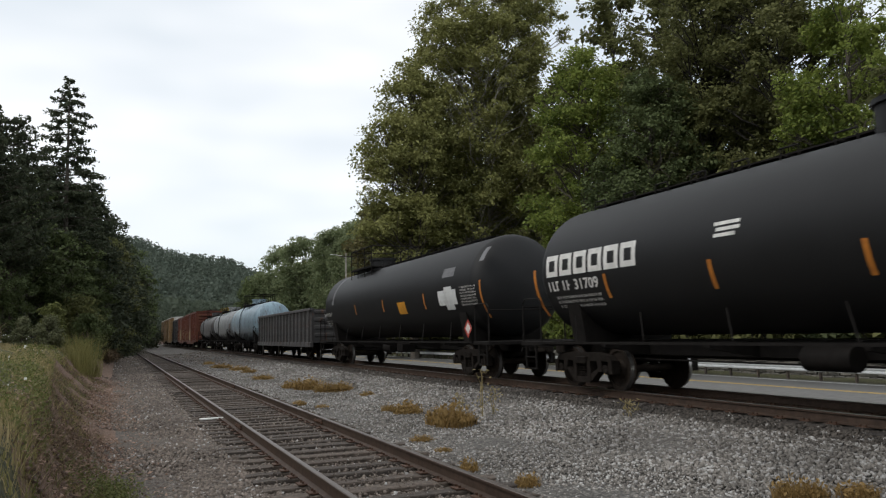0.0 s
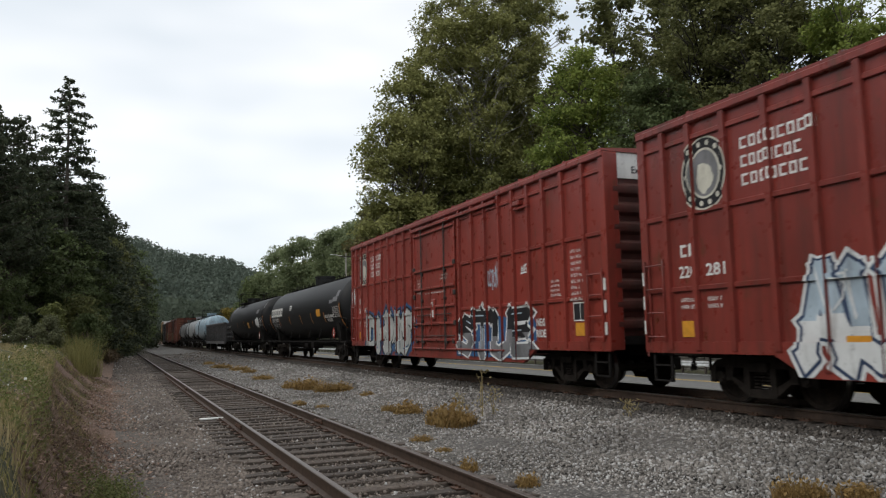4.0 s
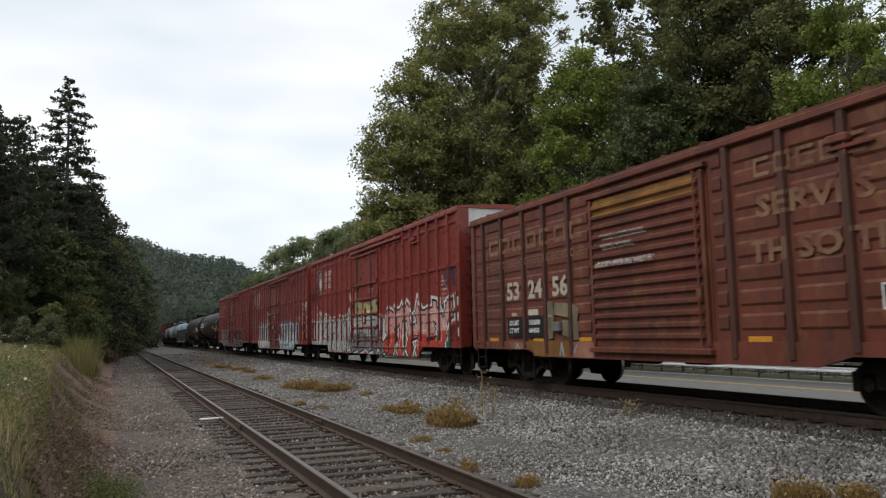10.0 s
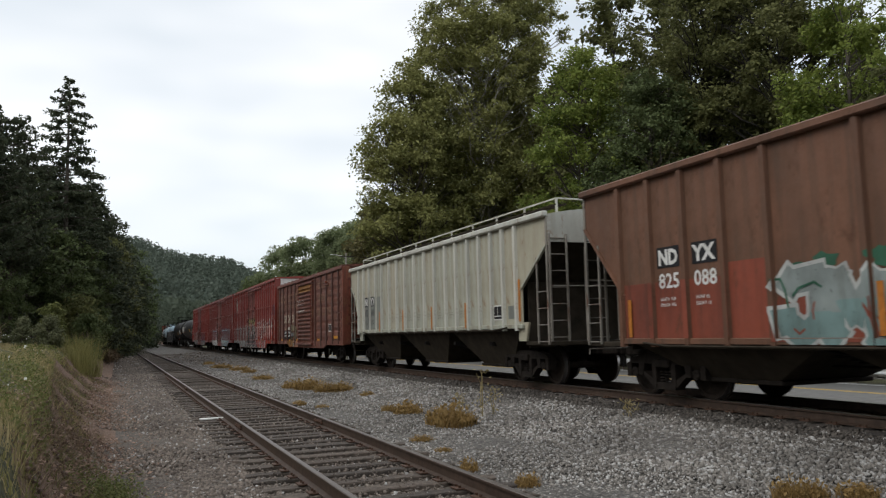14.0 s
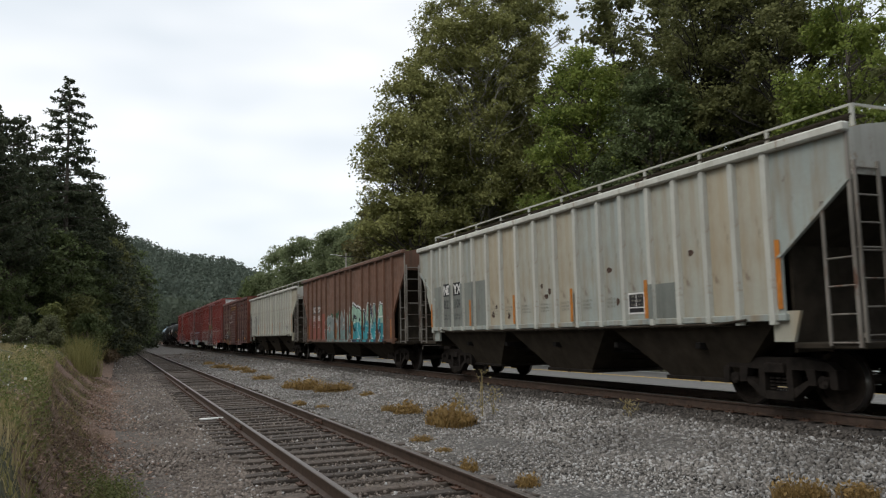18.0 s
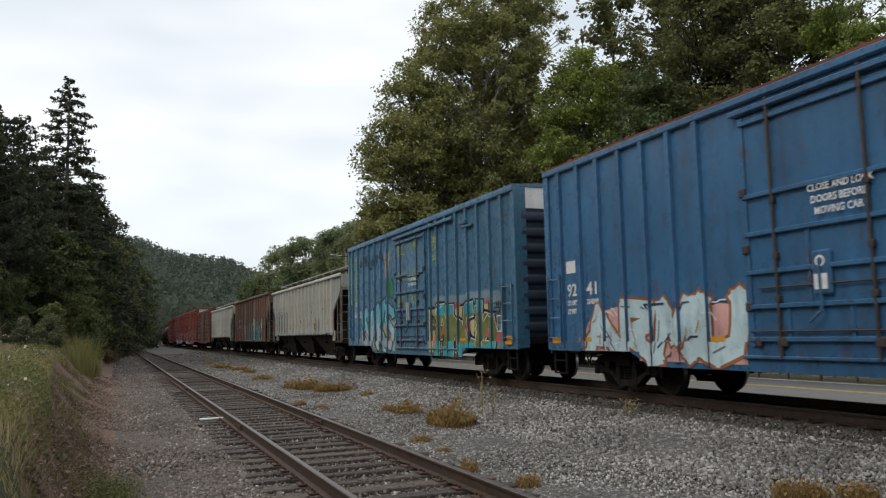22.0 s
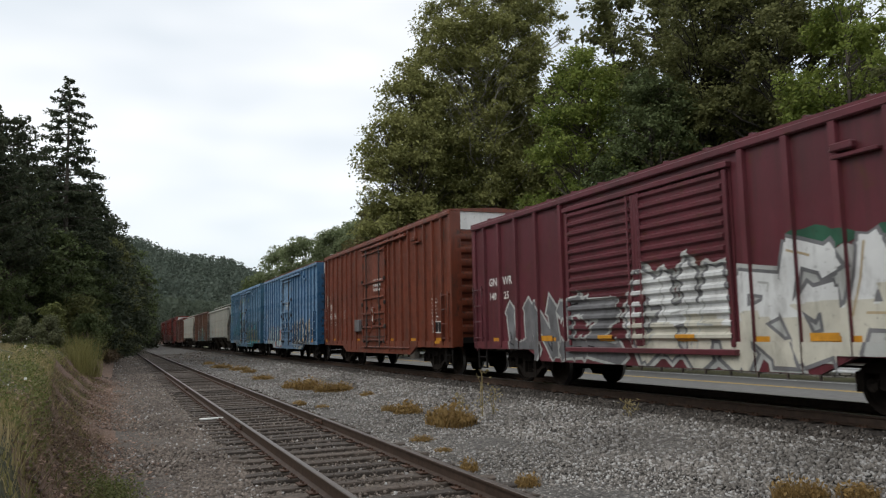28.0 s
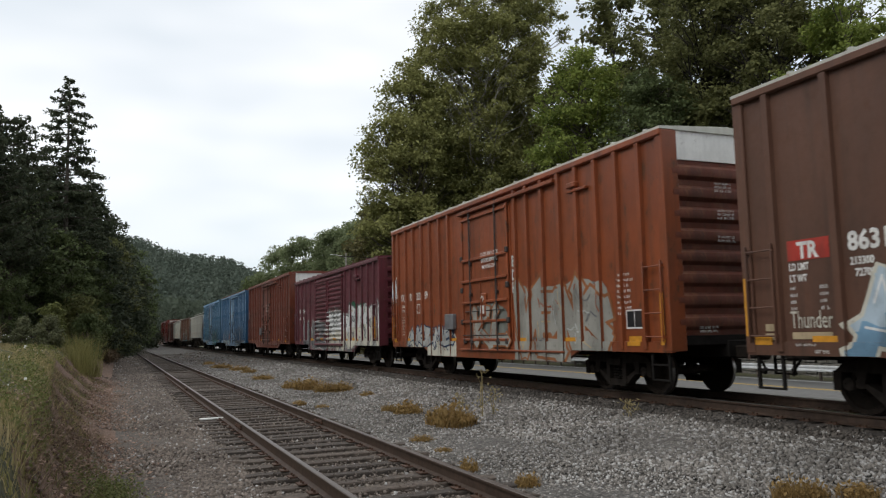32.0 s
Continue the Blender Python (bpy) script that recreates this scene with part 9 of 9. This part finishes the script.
# ---- stones, grass and weeds ----
def pebbles(n, u0, u1, y0, y1, s0, s1, sink, r, cap=9.0, zfix=None):
    """Small uneven stones lying on the ground, thinning with distance."""
    yy = []
    while len(yy) < n:
        y = r.uniform(y0, y1, n)
        keep = r.uniform(0, 1, n) < np.minimum(1, cap / np.maximum(y, 0.1))
        yy = np.concatenate([yy, y[keep]])
    y = yy[:n]
    x = r.uniform(u0, u1, n)
    x = np.where(x < 0, x / draw_in(y), x)
    z = ground_z(x, y) if zfix is None else np.full(n, zfix)
    z = z + np.interp(x, [-1, 0.3, 4.2, 6, 8.5], [0.03, 0.0, 0.0, 0.0, 0.0])
    s = r.uniform(s0, s1, n) * (1 + 0.012 * y)
    octa = np.array([[1, 0, 0], [-1, 0, 0], [0, 1, 0], [0, -1, 0], [0, 0, 1], [0, 0, -1]], float)
    v = octa[None] * (s[:, None] * r.uniform(0.55, 1.2, (n, 3)))[:, None, :] + r.normal(size=(n, 6, 3)) * (s * 0.16)[:, None, None]
    a, b, c = r.uniform(0, 6.28, n), r.uniform(-0.8, 0.8, n), r.uniform(-0.8, 0.8, n)
    ca, sa, cb, sb, cc, sc = np.cos(a), np.sin(a), np.cos(b), np.sin(b), np.cos(c), np.sin(c)
    vx, vy, vz = v[..., 0], v[..., 1], v[..., 2]
    vy, vz = vy * cb[:, None] - vz * sb[:, None], vy * sb[:, None] + vz * cb[:, None]
    vx, vz = vx * cc[:, None] - vz * sc[:, None], vx * sc[:, None] + vz * cc[:, None]
    vx, vy = vx * ca[:, None] - vy * sa[:, None], vx * sa[:, None] + vy * ca[:, None]
    out = np.stack([vx + x[:, None], vy + y[:, None], vz + (z + s * (0.5 - sink))[:, None]], -1).reshape(-1, 3)
    tri = np.array([[0, 2, 4], [2, 1, 4], [1, 3, 4], [3, 0, 4], [2, 0, 5], [1, 2, 5], [3, 1, 5], [0, 3, 5]])
    return out, (tri[None] + (np.arange(n) * 6)[:, None, None]).reshape(-1, 3)


def join(parts_):
    v_, f_, o = [], [], 0
    for v, f in parts_:
        v_.append(v); f_.append(f + o); o += len(v)
    return np.concatenate(v_), np.concatenate(f_)


rs = np.random.default_rng(9)
v, f = join([pebbles(24000, -0.12, 1.75, 4.0, 34, 0.012, 0.032, 0.2, rs), pebbles(3500, -0.2, 1.75, 33, 80, 0.022, 0.045, 0.2, rs, 40), pebbles(1500, 4.2, 8.9, 47, 95, 0.022, 0.04, 0.2, rs, 60), pebbles(8500, 1.7, 4.1, 3.5, 30, 0.013, 0.032, 0.1, rs), pebbles(2600, 1.55, 4.15, 3.5, 30, 0.007, 0.017, 0.2, rs, zfix=-0.425), pebbles(3200, -0.6, 0.3, 5, 40, 0.010, 0.026, 0.2, rs)])
tagged(part("siding_gravel", np_mesh("siding_gravel", v, f), M["stone_a"]), "grey-brown crushed gravel beside the siding", "gravel", kind="stuff")
v, f = join([pebbles(34000, 4.15, 6.6, 3.0, 48, 0.011, 0.027, 0.2, rs), pebbles(34000, 6.3, 8.75, 4.2, 48, 0.017, 0.038, 0.15, rs)])
tagged(part("ballast_gravel", np_mesh("ballast_gravel", v, f), M["stone_b"]), "pale grey crushed stone ballast", "gravel", kind="stuff")
v2, f2 = pebbles(8000, 8.35, 9.75, 4.5, 48, 0.018, 0.04, 0.2, rs)
tagged(part("track_bed_gravel", np_mesh("track_bed_gravel", v2, f2), M["stone_c"]), "dark oily stones along the main line ties", "gravel", kind="stuff")
M["stone_r"] = stones("reddish_stones", (0.14, 0.082, 0.060), (0.33, 0.205, 0.16), 0.08)
v, f = pebbles(3600, -0.75, 0.12, 5, 38, 0.010, 0.026, 0.2, rs)
tagged(part("ditch_gravel", np_mesh("ditch_gravel", v, f), M["stone_r"]), "reddish loose stones and leaves in the ditch", "gravel", kind="stuff")
M["litter"] = leaves("fallen_leaves", (0.14, 0.085, 0.055), (0.36, 0.25, 0.19))
nl = 3600
ly = 6 + 30 * rs.uniform(0, 1, nl) ** 1.3
lx = rs.normal(-0.15, 0.34, nl)
v, f = quads_at(np.stack([lx, ly, ground_z(lx, ly) + 0.05], 1), np.array([0, 0, 1.0]) + rs.normal(size=(nl, 3)) * 0.3, np.full(nl, 0.042), rs)
tagged(part("leaf_litter", np_mesh("leaf_litter", v, f), M["litter"]), "fallen leaves on the ditch and gravel", "fallen leaves", kind="stuff")


def blades(x, y, z, h, w, r, lean=0.35):
    n = len(x)
    a = r.uniform(0, 6.28, n)
    dx, dy = np.cos(a), np.sin(a)
    l = r.normal(size=(n, 2)) * lean * h[:, None]
    p = np.stack([x, y, z], 1)
    t = np.stack([dx, dy, np.zeros(n)], 1) * w[:, None]
    mid = p + np.stack([l[:, 0] * 0.35, l[:, 1] * 0.35, h * 0.6], 1)
    tip = p + np.stack([l[:, 0], l[:, 1], h], 1)
    v = np.stack([p - t, p + t, mid + t * 0.7, mid - t * 0.7, tip], 1).reshape(-1, 3)
    k = np.arange(n)[:, None] * 5
    f = np.concatenate([k + np.array([[0, 1, 2]]), k + np.array([[0, 2, 3]]), k + np.array([[3, 2, 4]])])
    return v, f


def tall(n, u0, u1, y0, y1, h0, h1, w0, r, cap=14.0, patch=0.0):
    xs, yy = [], []
    while len(xs) < n:
        a, b = r.uniform(u0, u1, n), r.uniform(y0, y1, n)
        keep = (r.uniform(0, 1, n) < np.minimum(1, cap / b)) & (lumps(a * 1.9, b * 0.8) > patch - 1)
        xs, yy = np.concatenate([xs, a[keep]]), np.concatenate([yy, b[keep]])
    x, y = xs[:n], yy[:n]
    x = np.where(x < 0, x / draw_in(y), x)
    h = r.uniform(h0, h1, n) * np.clip(0.12 + 0.055 * y, 0.3, 1.15) * (0.75 + 0.35 * (lumps(x * 0.8, y * 0.5) + 1) * 0.5)
    return blades(x, y, ground_z(x, y) - 0.03, h, w0 * (0.45 + 0.07 * y) * r.uniform(0.6, 1.4, n), r)


v, f = join([tall(36000, -9, -1.72, 3.5, 48, 0.08, 0.30, 0.004, rs, patch=0.4), tall(2500, -1.75, -0.7, 3.5, 34, 0.04, 0.16, 0.004, rs, patch=1.1), tall(5000, -14, -5, 30, 75, 0.5, 1.3, 0.010, rs, 40)])
tagged(part("bank_grass", np_mesh("bank_grass", v, f), LEAF["grass"]), "tall rough grass on the bank, half dry", "grass", kind="stuff")
LEAF["fresh"] = leaves("yellow_green_grass", (0.125, 0.122, 0.042), (0.27, 0.245, 0.095), trans=0.4)
v, f = join([tall(26000, -7, -1.68, 3.5, 44, 0.06, 0.24, 0.004, rs, patch=0.75), tall(5000, -1.75, -0.35, 4.0, 40, 0.02, 0.10, 0.005, rs, patch=1.25)])
tagged(part("bank_turf", np_mesh("bank_turf", v, f), LEAF["fresh"]), "yellow-green grass tufts on the bank and its slope", "grass", kind="stuff")
LEAF["weed"] = leaves("green_weed_leaves", (0.070, 0.086, 0.027), (0.165, 0.172, 0.058))
nw = 26000
wx, wy = rs.uniform(-6.5, -1.65, nw), 3.5 + 36 * rs.uniform(0, 1, nw) ** 1.6
keep = lumps(wx * 1.1 + 3, wy * 0.5) > 0.4
wx, wy = wx[keep] / draw_in(wy[keep]), wy[keep]
wv, wf = quads_at(np.stack([wx, wy, ground_z(wx, wy) + rs.uniform(0.03, 0.30, len(wx))], 1), rs.normal(size=(len(wx), 3)) * 0.6 + np.array([0, 0, 0.8]), np.clip(0.010 + 0.0014 * wy, 0.014, 0.045), rs)
nw = 2600
gx, gy = rs.normal(-0.02, 0.16, nw), rs.normal(9.6, 0.7, nw)
w2, f2_ = quads_at(np.stack([gx, gy, ground_z(gx, gy) + rs.uniform(0.03, 0.13, nw)], 1), rs.normal(size=(nw, 3)) * 0.5 + np.array([0, 0, 0.8]), np.full(nw, 0.026), rs)
nw = 1400
hx = rs.choice([-0.75, -1.0, -0.85, -1.25, -1.1], nw) + rs.normal(size=nw) * 0.14
hy = rs.choice([10.5, 14.0, 18.5, 23.0, 27.5], nw) + rs.normal(size=nw) * 0.6
w3, f3_ = quads_at(np.stack([hx, hy, ground_z(hx, hy) + rs.uniform(0.02, 0.12, nw)], 1), rs.normal(size=(nw, 3)) * 0.5 + np.array([0.4, -0.2, 0.8]), np.full(nw, 0.024), rs)
nw = 5200
ly_ = 4.5 + 9 * rs.uniform(0, 1, nw)
lx_ = -ly_ * np.tan(np.radians(rs.uniform(3.9, 8.5, nw)))
keep = lumps(lx_ * 4, ly_ * 1.7) > -0.35
lx_, ly_ = lx_[keep], ly_[keep]
w4, f4_ = quads_at(np.stack([lx_, ly_, ground_z(lx_, ly_) + rs.uniform(0.02, 0.26, len(lx_)) * np.clip(ly_ / 9, 0.5, 1)], 1), rs.normal(size=(len(lx_), 3)) * 0.6 + np.array([0.3, -0.3, 0.7]), np.full(len(lx_), 0.018), rs)
v, f = join([(wv, wf), (w2, f2_), (w3, f3_), (w4, f4_)])
tagged(part("bank_weeds", np_mesh("bank_weeds", v, f), LEAF["weed"]), "low green weeds among the bank grass", "weeds", kind="stuff")

# tufts, roots and clods on the broken face of the bank
LEAF["thatch"] = leaves("dead_brown_grass", (0.085, 0.060, 0.040), (0.22, 0.16, 0.10), trans=0.2)
tc = 420
ty = 4.5 + 30 * rs.uniform(0, 1, tc) ** 1.2
tx = rs.uniform(-1.9, -0.35, tc)
cx_, cy_, ch_ = np.repeat(tx, 46), np.repeat(ty, 46), np.repeat(rs.uniform(0.04, 0.15, tc), 46)
cx_, cy_ = cx_ / draw_in(cy_) + rs.normal(size=len(cx_)) * 0.07, cy_ + rs.normal(size=len(cy_)) * 0.13
half = len(cx_) * 4 // 5
for nm, lab, sl, leaf in (("slope_tufts", "dry grass tufts on the bare face of the bank", slice(0, half), "thatch"), ("slope_weeds", "green tufts on the bare face of the bank", slice(half, None), "weed")):
    x_, y_, h_ = cx_[sl], cy_[sl], ch_[sl] * rs.uniform(0.4, 1.2, len(cx_[sl]))
    v, f = blades(x_, y_, ground_z(x_, y_) - 0.03, h_, 0.0026 * (1 + 0.05 * y_) * rs.uniform(0.6, 1.4, len(x_)), rs, 1.0)
    tagged(part(nm, np_mesh(nm, v, f), LEAF[leaf]), lab, "grass", kind="stuff")
M["clod"] = stones("earth_clods", (0.085, 0.055, 0.040), (0.21, 0.135, 0.098), 0.01)
v, f = pebbles(3600, -1.95, -0.1, 4.5, 36, 0.008, 0.026, 0.42, rs, 12)
tagged(part("earth_clods", np_mesh("earth_clods", v, f), M["clod"]), "brown earth clods and roots on the bank's face", "earth", kind="stuff")

nf = 260
fy = 3.8 + 30 * rs.uniform(0, 1, nf) ** 1.4
fx = rs.uniform(-6, -1.8, nf) / draw_in(fy)
v, f = quads_at(np.stack([fx, fy, ground_z(fx, fy) + rs.uniform(0.2, 0.55, nf)], 1), rs.normal(size=(nf, 3)) * 0.5 + np.array([0.5, -0.8, 0.4]), np.full(nf, 0.016), rs, 1.0)
tagged(part("bank_flowers", np_mesh("bank_flowers", v, f), plain("white_petals", (0.6, 0.6, 0.55), 0.7, 0, 0.1, 5, 0)), "tiny white flowers among the bank grass", "flowers", kind="stuff")

# dry orange weed clumps on the gravel between the tracks
def weed_clump(seed, r0, h, n, leaf):
    r = np.random.default_rng(seed)
    a, d = r.uniform(0, 6.28, n), r0 * r.uniform(0, 1, n) ** 0.6
    x, y = d * np.cos(a), d * np.sin(a)
    hh = h * r.uniform(0.4, 1.0, n) * (1.1 - 0.5 * d / r0)
    v, f = blades(x, y, np.full(n, -0.02), hh, 0.006 * r.uniform(0.7, 1.5, n), r, 0.6)
    q = np.stack([x[: n // 2], y[: n // 2], hh[: n // 2] * r.uniform(0.4, 1, n // 2)], 1)
    ql, qf = quads_at(q, r.normal(size=(n // 2, 3)) + np.array([0, 0, 0.5]), np.full(n // 2, 0.045), r)
    tri = np.concatenate([qf[:, [0, 1, 2]], qf[:, [0, 2, 3]]])
    return np_mesh("weed_clump", *join([(v, f), (ql, tri)]))


forms = [weed_clump(200 + i, 0.25, 0.28, 300, LEAF["straw"]) for i in range(4)]
# place, radius and height of each clump
CLUMPS = ((5.46, 26.58, 0.30, 0.31), (5.83, 25.62, 0.48, 0.45), (6.05, 24.23, 0.36, 0.36), (6.50, 23.87, 0.36, 0.36), (6.64, 21.64, 0.21, 0.15), (5.82, 17.21, 0.20, 0.18), (6.00, 16.49, 0.35, 0.31), (5.75, 14.13, 0.25, 0.40), (5.88, 13.73, 0.38, 0.50), (6.22, 13.83, 0.22, 0.27),
          (4.62, 12.10, 0.19, 0.12), (4.52, 10.90, 0.13, 0.08), (4.16, 9.21, 0.13, 0.20), (4.35, 7.99, 0.15, 0.18), (5.61, 33.02, 0.44, 0.25), (5.63, 47.15, 0.6, 0.3), (6.10, 42.97, 0.55, 0.28), (6.07, 39.86, 0.4, 0.22), (5.75, 55.07, 0.40, 0.22), (4.32, 19.97, 0.18, 0.16), (4.67, 19.00, 0.17, 0.09), (6.37, 6.14, 0.19, 0.24), (6.52, 6.00, 0.16, 0.22), (6.82, 5.72, 0.20, 0.2))
for i, (x, y, wide, high) in enumerate(CLUMPS):
    ob = part("weed_clump", forms[i % 4], LEAF["straw"], m=pose(x, y, gz(x, y), 0, 0, i * 57) @ Matrix.Diagonal((wide / 0.25, wide / 0.25, high / 0.24, 1)))
    tagged(ob, "clump of dry orange weeds growing in the gravel", "weed", "weed clumps between the tracks")
# tall thin weeds on the ballast shoulder
for i, (x, y, h) in enumerate(((6.85, 14.45, 0.98), (7.15, 14.5, 0.6), (6.7, 15.2, 0.5), (8.4, 11.6, 0.35))):
    mb = MB()
    r = random.Random(i)
    for k in range(4):
        mb.tube([(r.uniform(-0.05, 0.05), r.uniform(-0.05, 0.05), 0), (r.uniform(-0.08, 0.08), r.uniform(-0.08, 0.08), h * 0.6), (r.uniform(-0.14, 0.14), r.uniform(-0.14, 0.14), h * r.uniform(0.8, 1.0))], 0.006, 4)
    weed = thing("tall_weed", "tall thin green weed on the ballast", "weed", "tall weeds on the ballast", m=pose(x, y, gz(x, y)))
    part("stem", mb, LEAF["grass"], weed)
    rr2 = np.random.default_rng(300 + i)
    n = 40
    p = np.stack([rr2.normal(size=n) * 0.09, rr2.normal(size=n) * 0.09, h * rr2.uniform(0.2, 1.0, n)], 1)
    part("leaves", np_mesh("leaves", *quads_at(p, rr2.normal(size=(n, 3)), np.full(n, 0.05), rr2)), LEAF["grass"], weed)

# bushes at the edge of the bank
for name, lab, x, y, h, cr, leaf, n, size, seed in (("bush", "grey-green rounded bush on the bank", -2.5, 34.0, 1.35, 0.55, "bush", 4200, 0.06, 51), ("bush", "fresh green bush behind the bank", -2.55, 37.0, 2.0, 0.62, "weed", 3800, 0.075, 52), ("bush", "low pale bush on the bank", -3.5, 35.0, 1.3, 0.45, "bush", 2600, 0.06, 54),
                                                     ("bush", "dark green bush at the foot of the wood", -1.5, 46, 2.4, 0.8, "shade", 4200, 0.10, 53), ("bush", "dark green bush at the foot of the wood", -2.2, 52, 3.0, 1.3, "dark", 4200, 0.13, 55), ("bush", "dark green bush at the foot of the wood", -2.1, 60, 3.4, 1.4, "shade", 4200, 0.15, 56), ("bush", "green bush at the foot of the wood", -2.0, 72, 3.4, 1.4, "dark", 4200, 0.16, 57), ("bush", "low brown brush beside the gravel", -0.7, 60, 0.9, 0.6, "thatch", 1800, 0.09, 58), ("bush", "low brown brush beside the gravel", -0.5, 68, 1.0, 0.7, "thatch", 1800, 0.09, 59)):
    broadleaf(name, lab, bank(x, y), h, cr, 0.1, LEAF[leaf], n, size, seed, BARK, 24, 0.36, kindness="bush")
tw = np.random.default_rng(61)
n = 260
a, d = tw.uniform(0, 6.28, n), 0.42 * tw.uniform(0, 1, n) ** 0.8
v, f = blades(d * np.cos(a), d * np.sin(a) * 1.6, np.full(n, -0.05), tw.uniform(0.4, 1.7, n), 0.007 * tw.uniform(0.6, 1.4, n), tw, 0.3)
me = np_mesh("grass_tuft", v, f)
for x, y, rz in ((-1.25, 32.6, 0), (-1.5, 33.4, 70), (-1.05, 34.2, 140), (-1.3, 35.4, 30)):
    tagged(part("grass_tuft", me, LEAF["fresh"], m=bank(x, y, rz)), "tall pale grass tuft at the bank's edge", "grass", "grass tufts on the bank")
# a white-painted board end beside the siding and a few scraps
tagged(part("white_board", MB().box(-0.26, 0.26, -0.08, 0.08, 0, 0.03, 0.006), M["white_paint"], m=pose(1.9, 17.4, -0.418, 0, 0, 4)), "white-painted board lying beside the ties", "board")


# ---- what moves ----
def gone(t):
    """How far the train has rolled by t: it slows from 9.3 to 5.7 m/s."""
    k = t / 32.0
    return 32.0 * (9.3153 * k - 4.5081 * k ** 2 + 3.8501 * k ** 3 - 1.7578 * k ** 4 + 0.1832 * k ** 5)


def share(src, others):
    act, slot = src.animation_data.action, src.animation_data.action_slot
    for o in others:
        o.rotation_mode = "QUATERNION"
        keys = o.animation_data_create()
        keys.action = act
        keys.action_slot = slot


def motions():
    times = [float(k) for k in range(33)]
    for car, front, length in TRAIN:
        walk(car, [(t, on_line(front - length / 2 + gone(t))) for t in times])
    # wheels turn with the distance rolled, less than a quarter turn from row to row
    rows, t = [], 0.0
    while t < 32.0:
        rows.append(round(t * FPS) / FPS)
        t += 2 / FPS
    rows.append(32.0)
    for w, y in ((0, 0.89), (1, -0.89)):
        lead = WHEELS[w][0]
        walk(lead, [(t, pose(0, y, 0.457, -math.degrees(gone(t) / 0.457))) for t in rows])
        share(lead, WHEELS[w][1:])
    # the pickup comes the other way at about 22 m/s
    at = lambda t: 29.0 + 21.8 * (25.5 - t)
    walk(pick, [(t, on_line(at(t), 14.1, ROAD_Z)) for t in times])


motions()
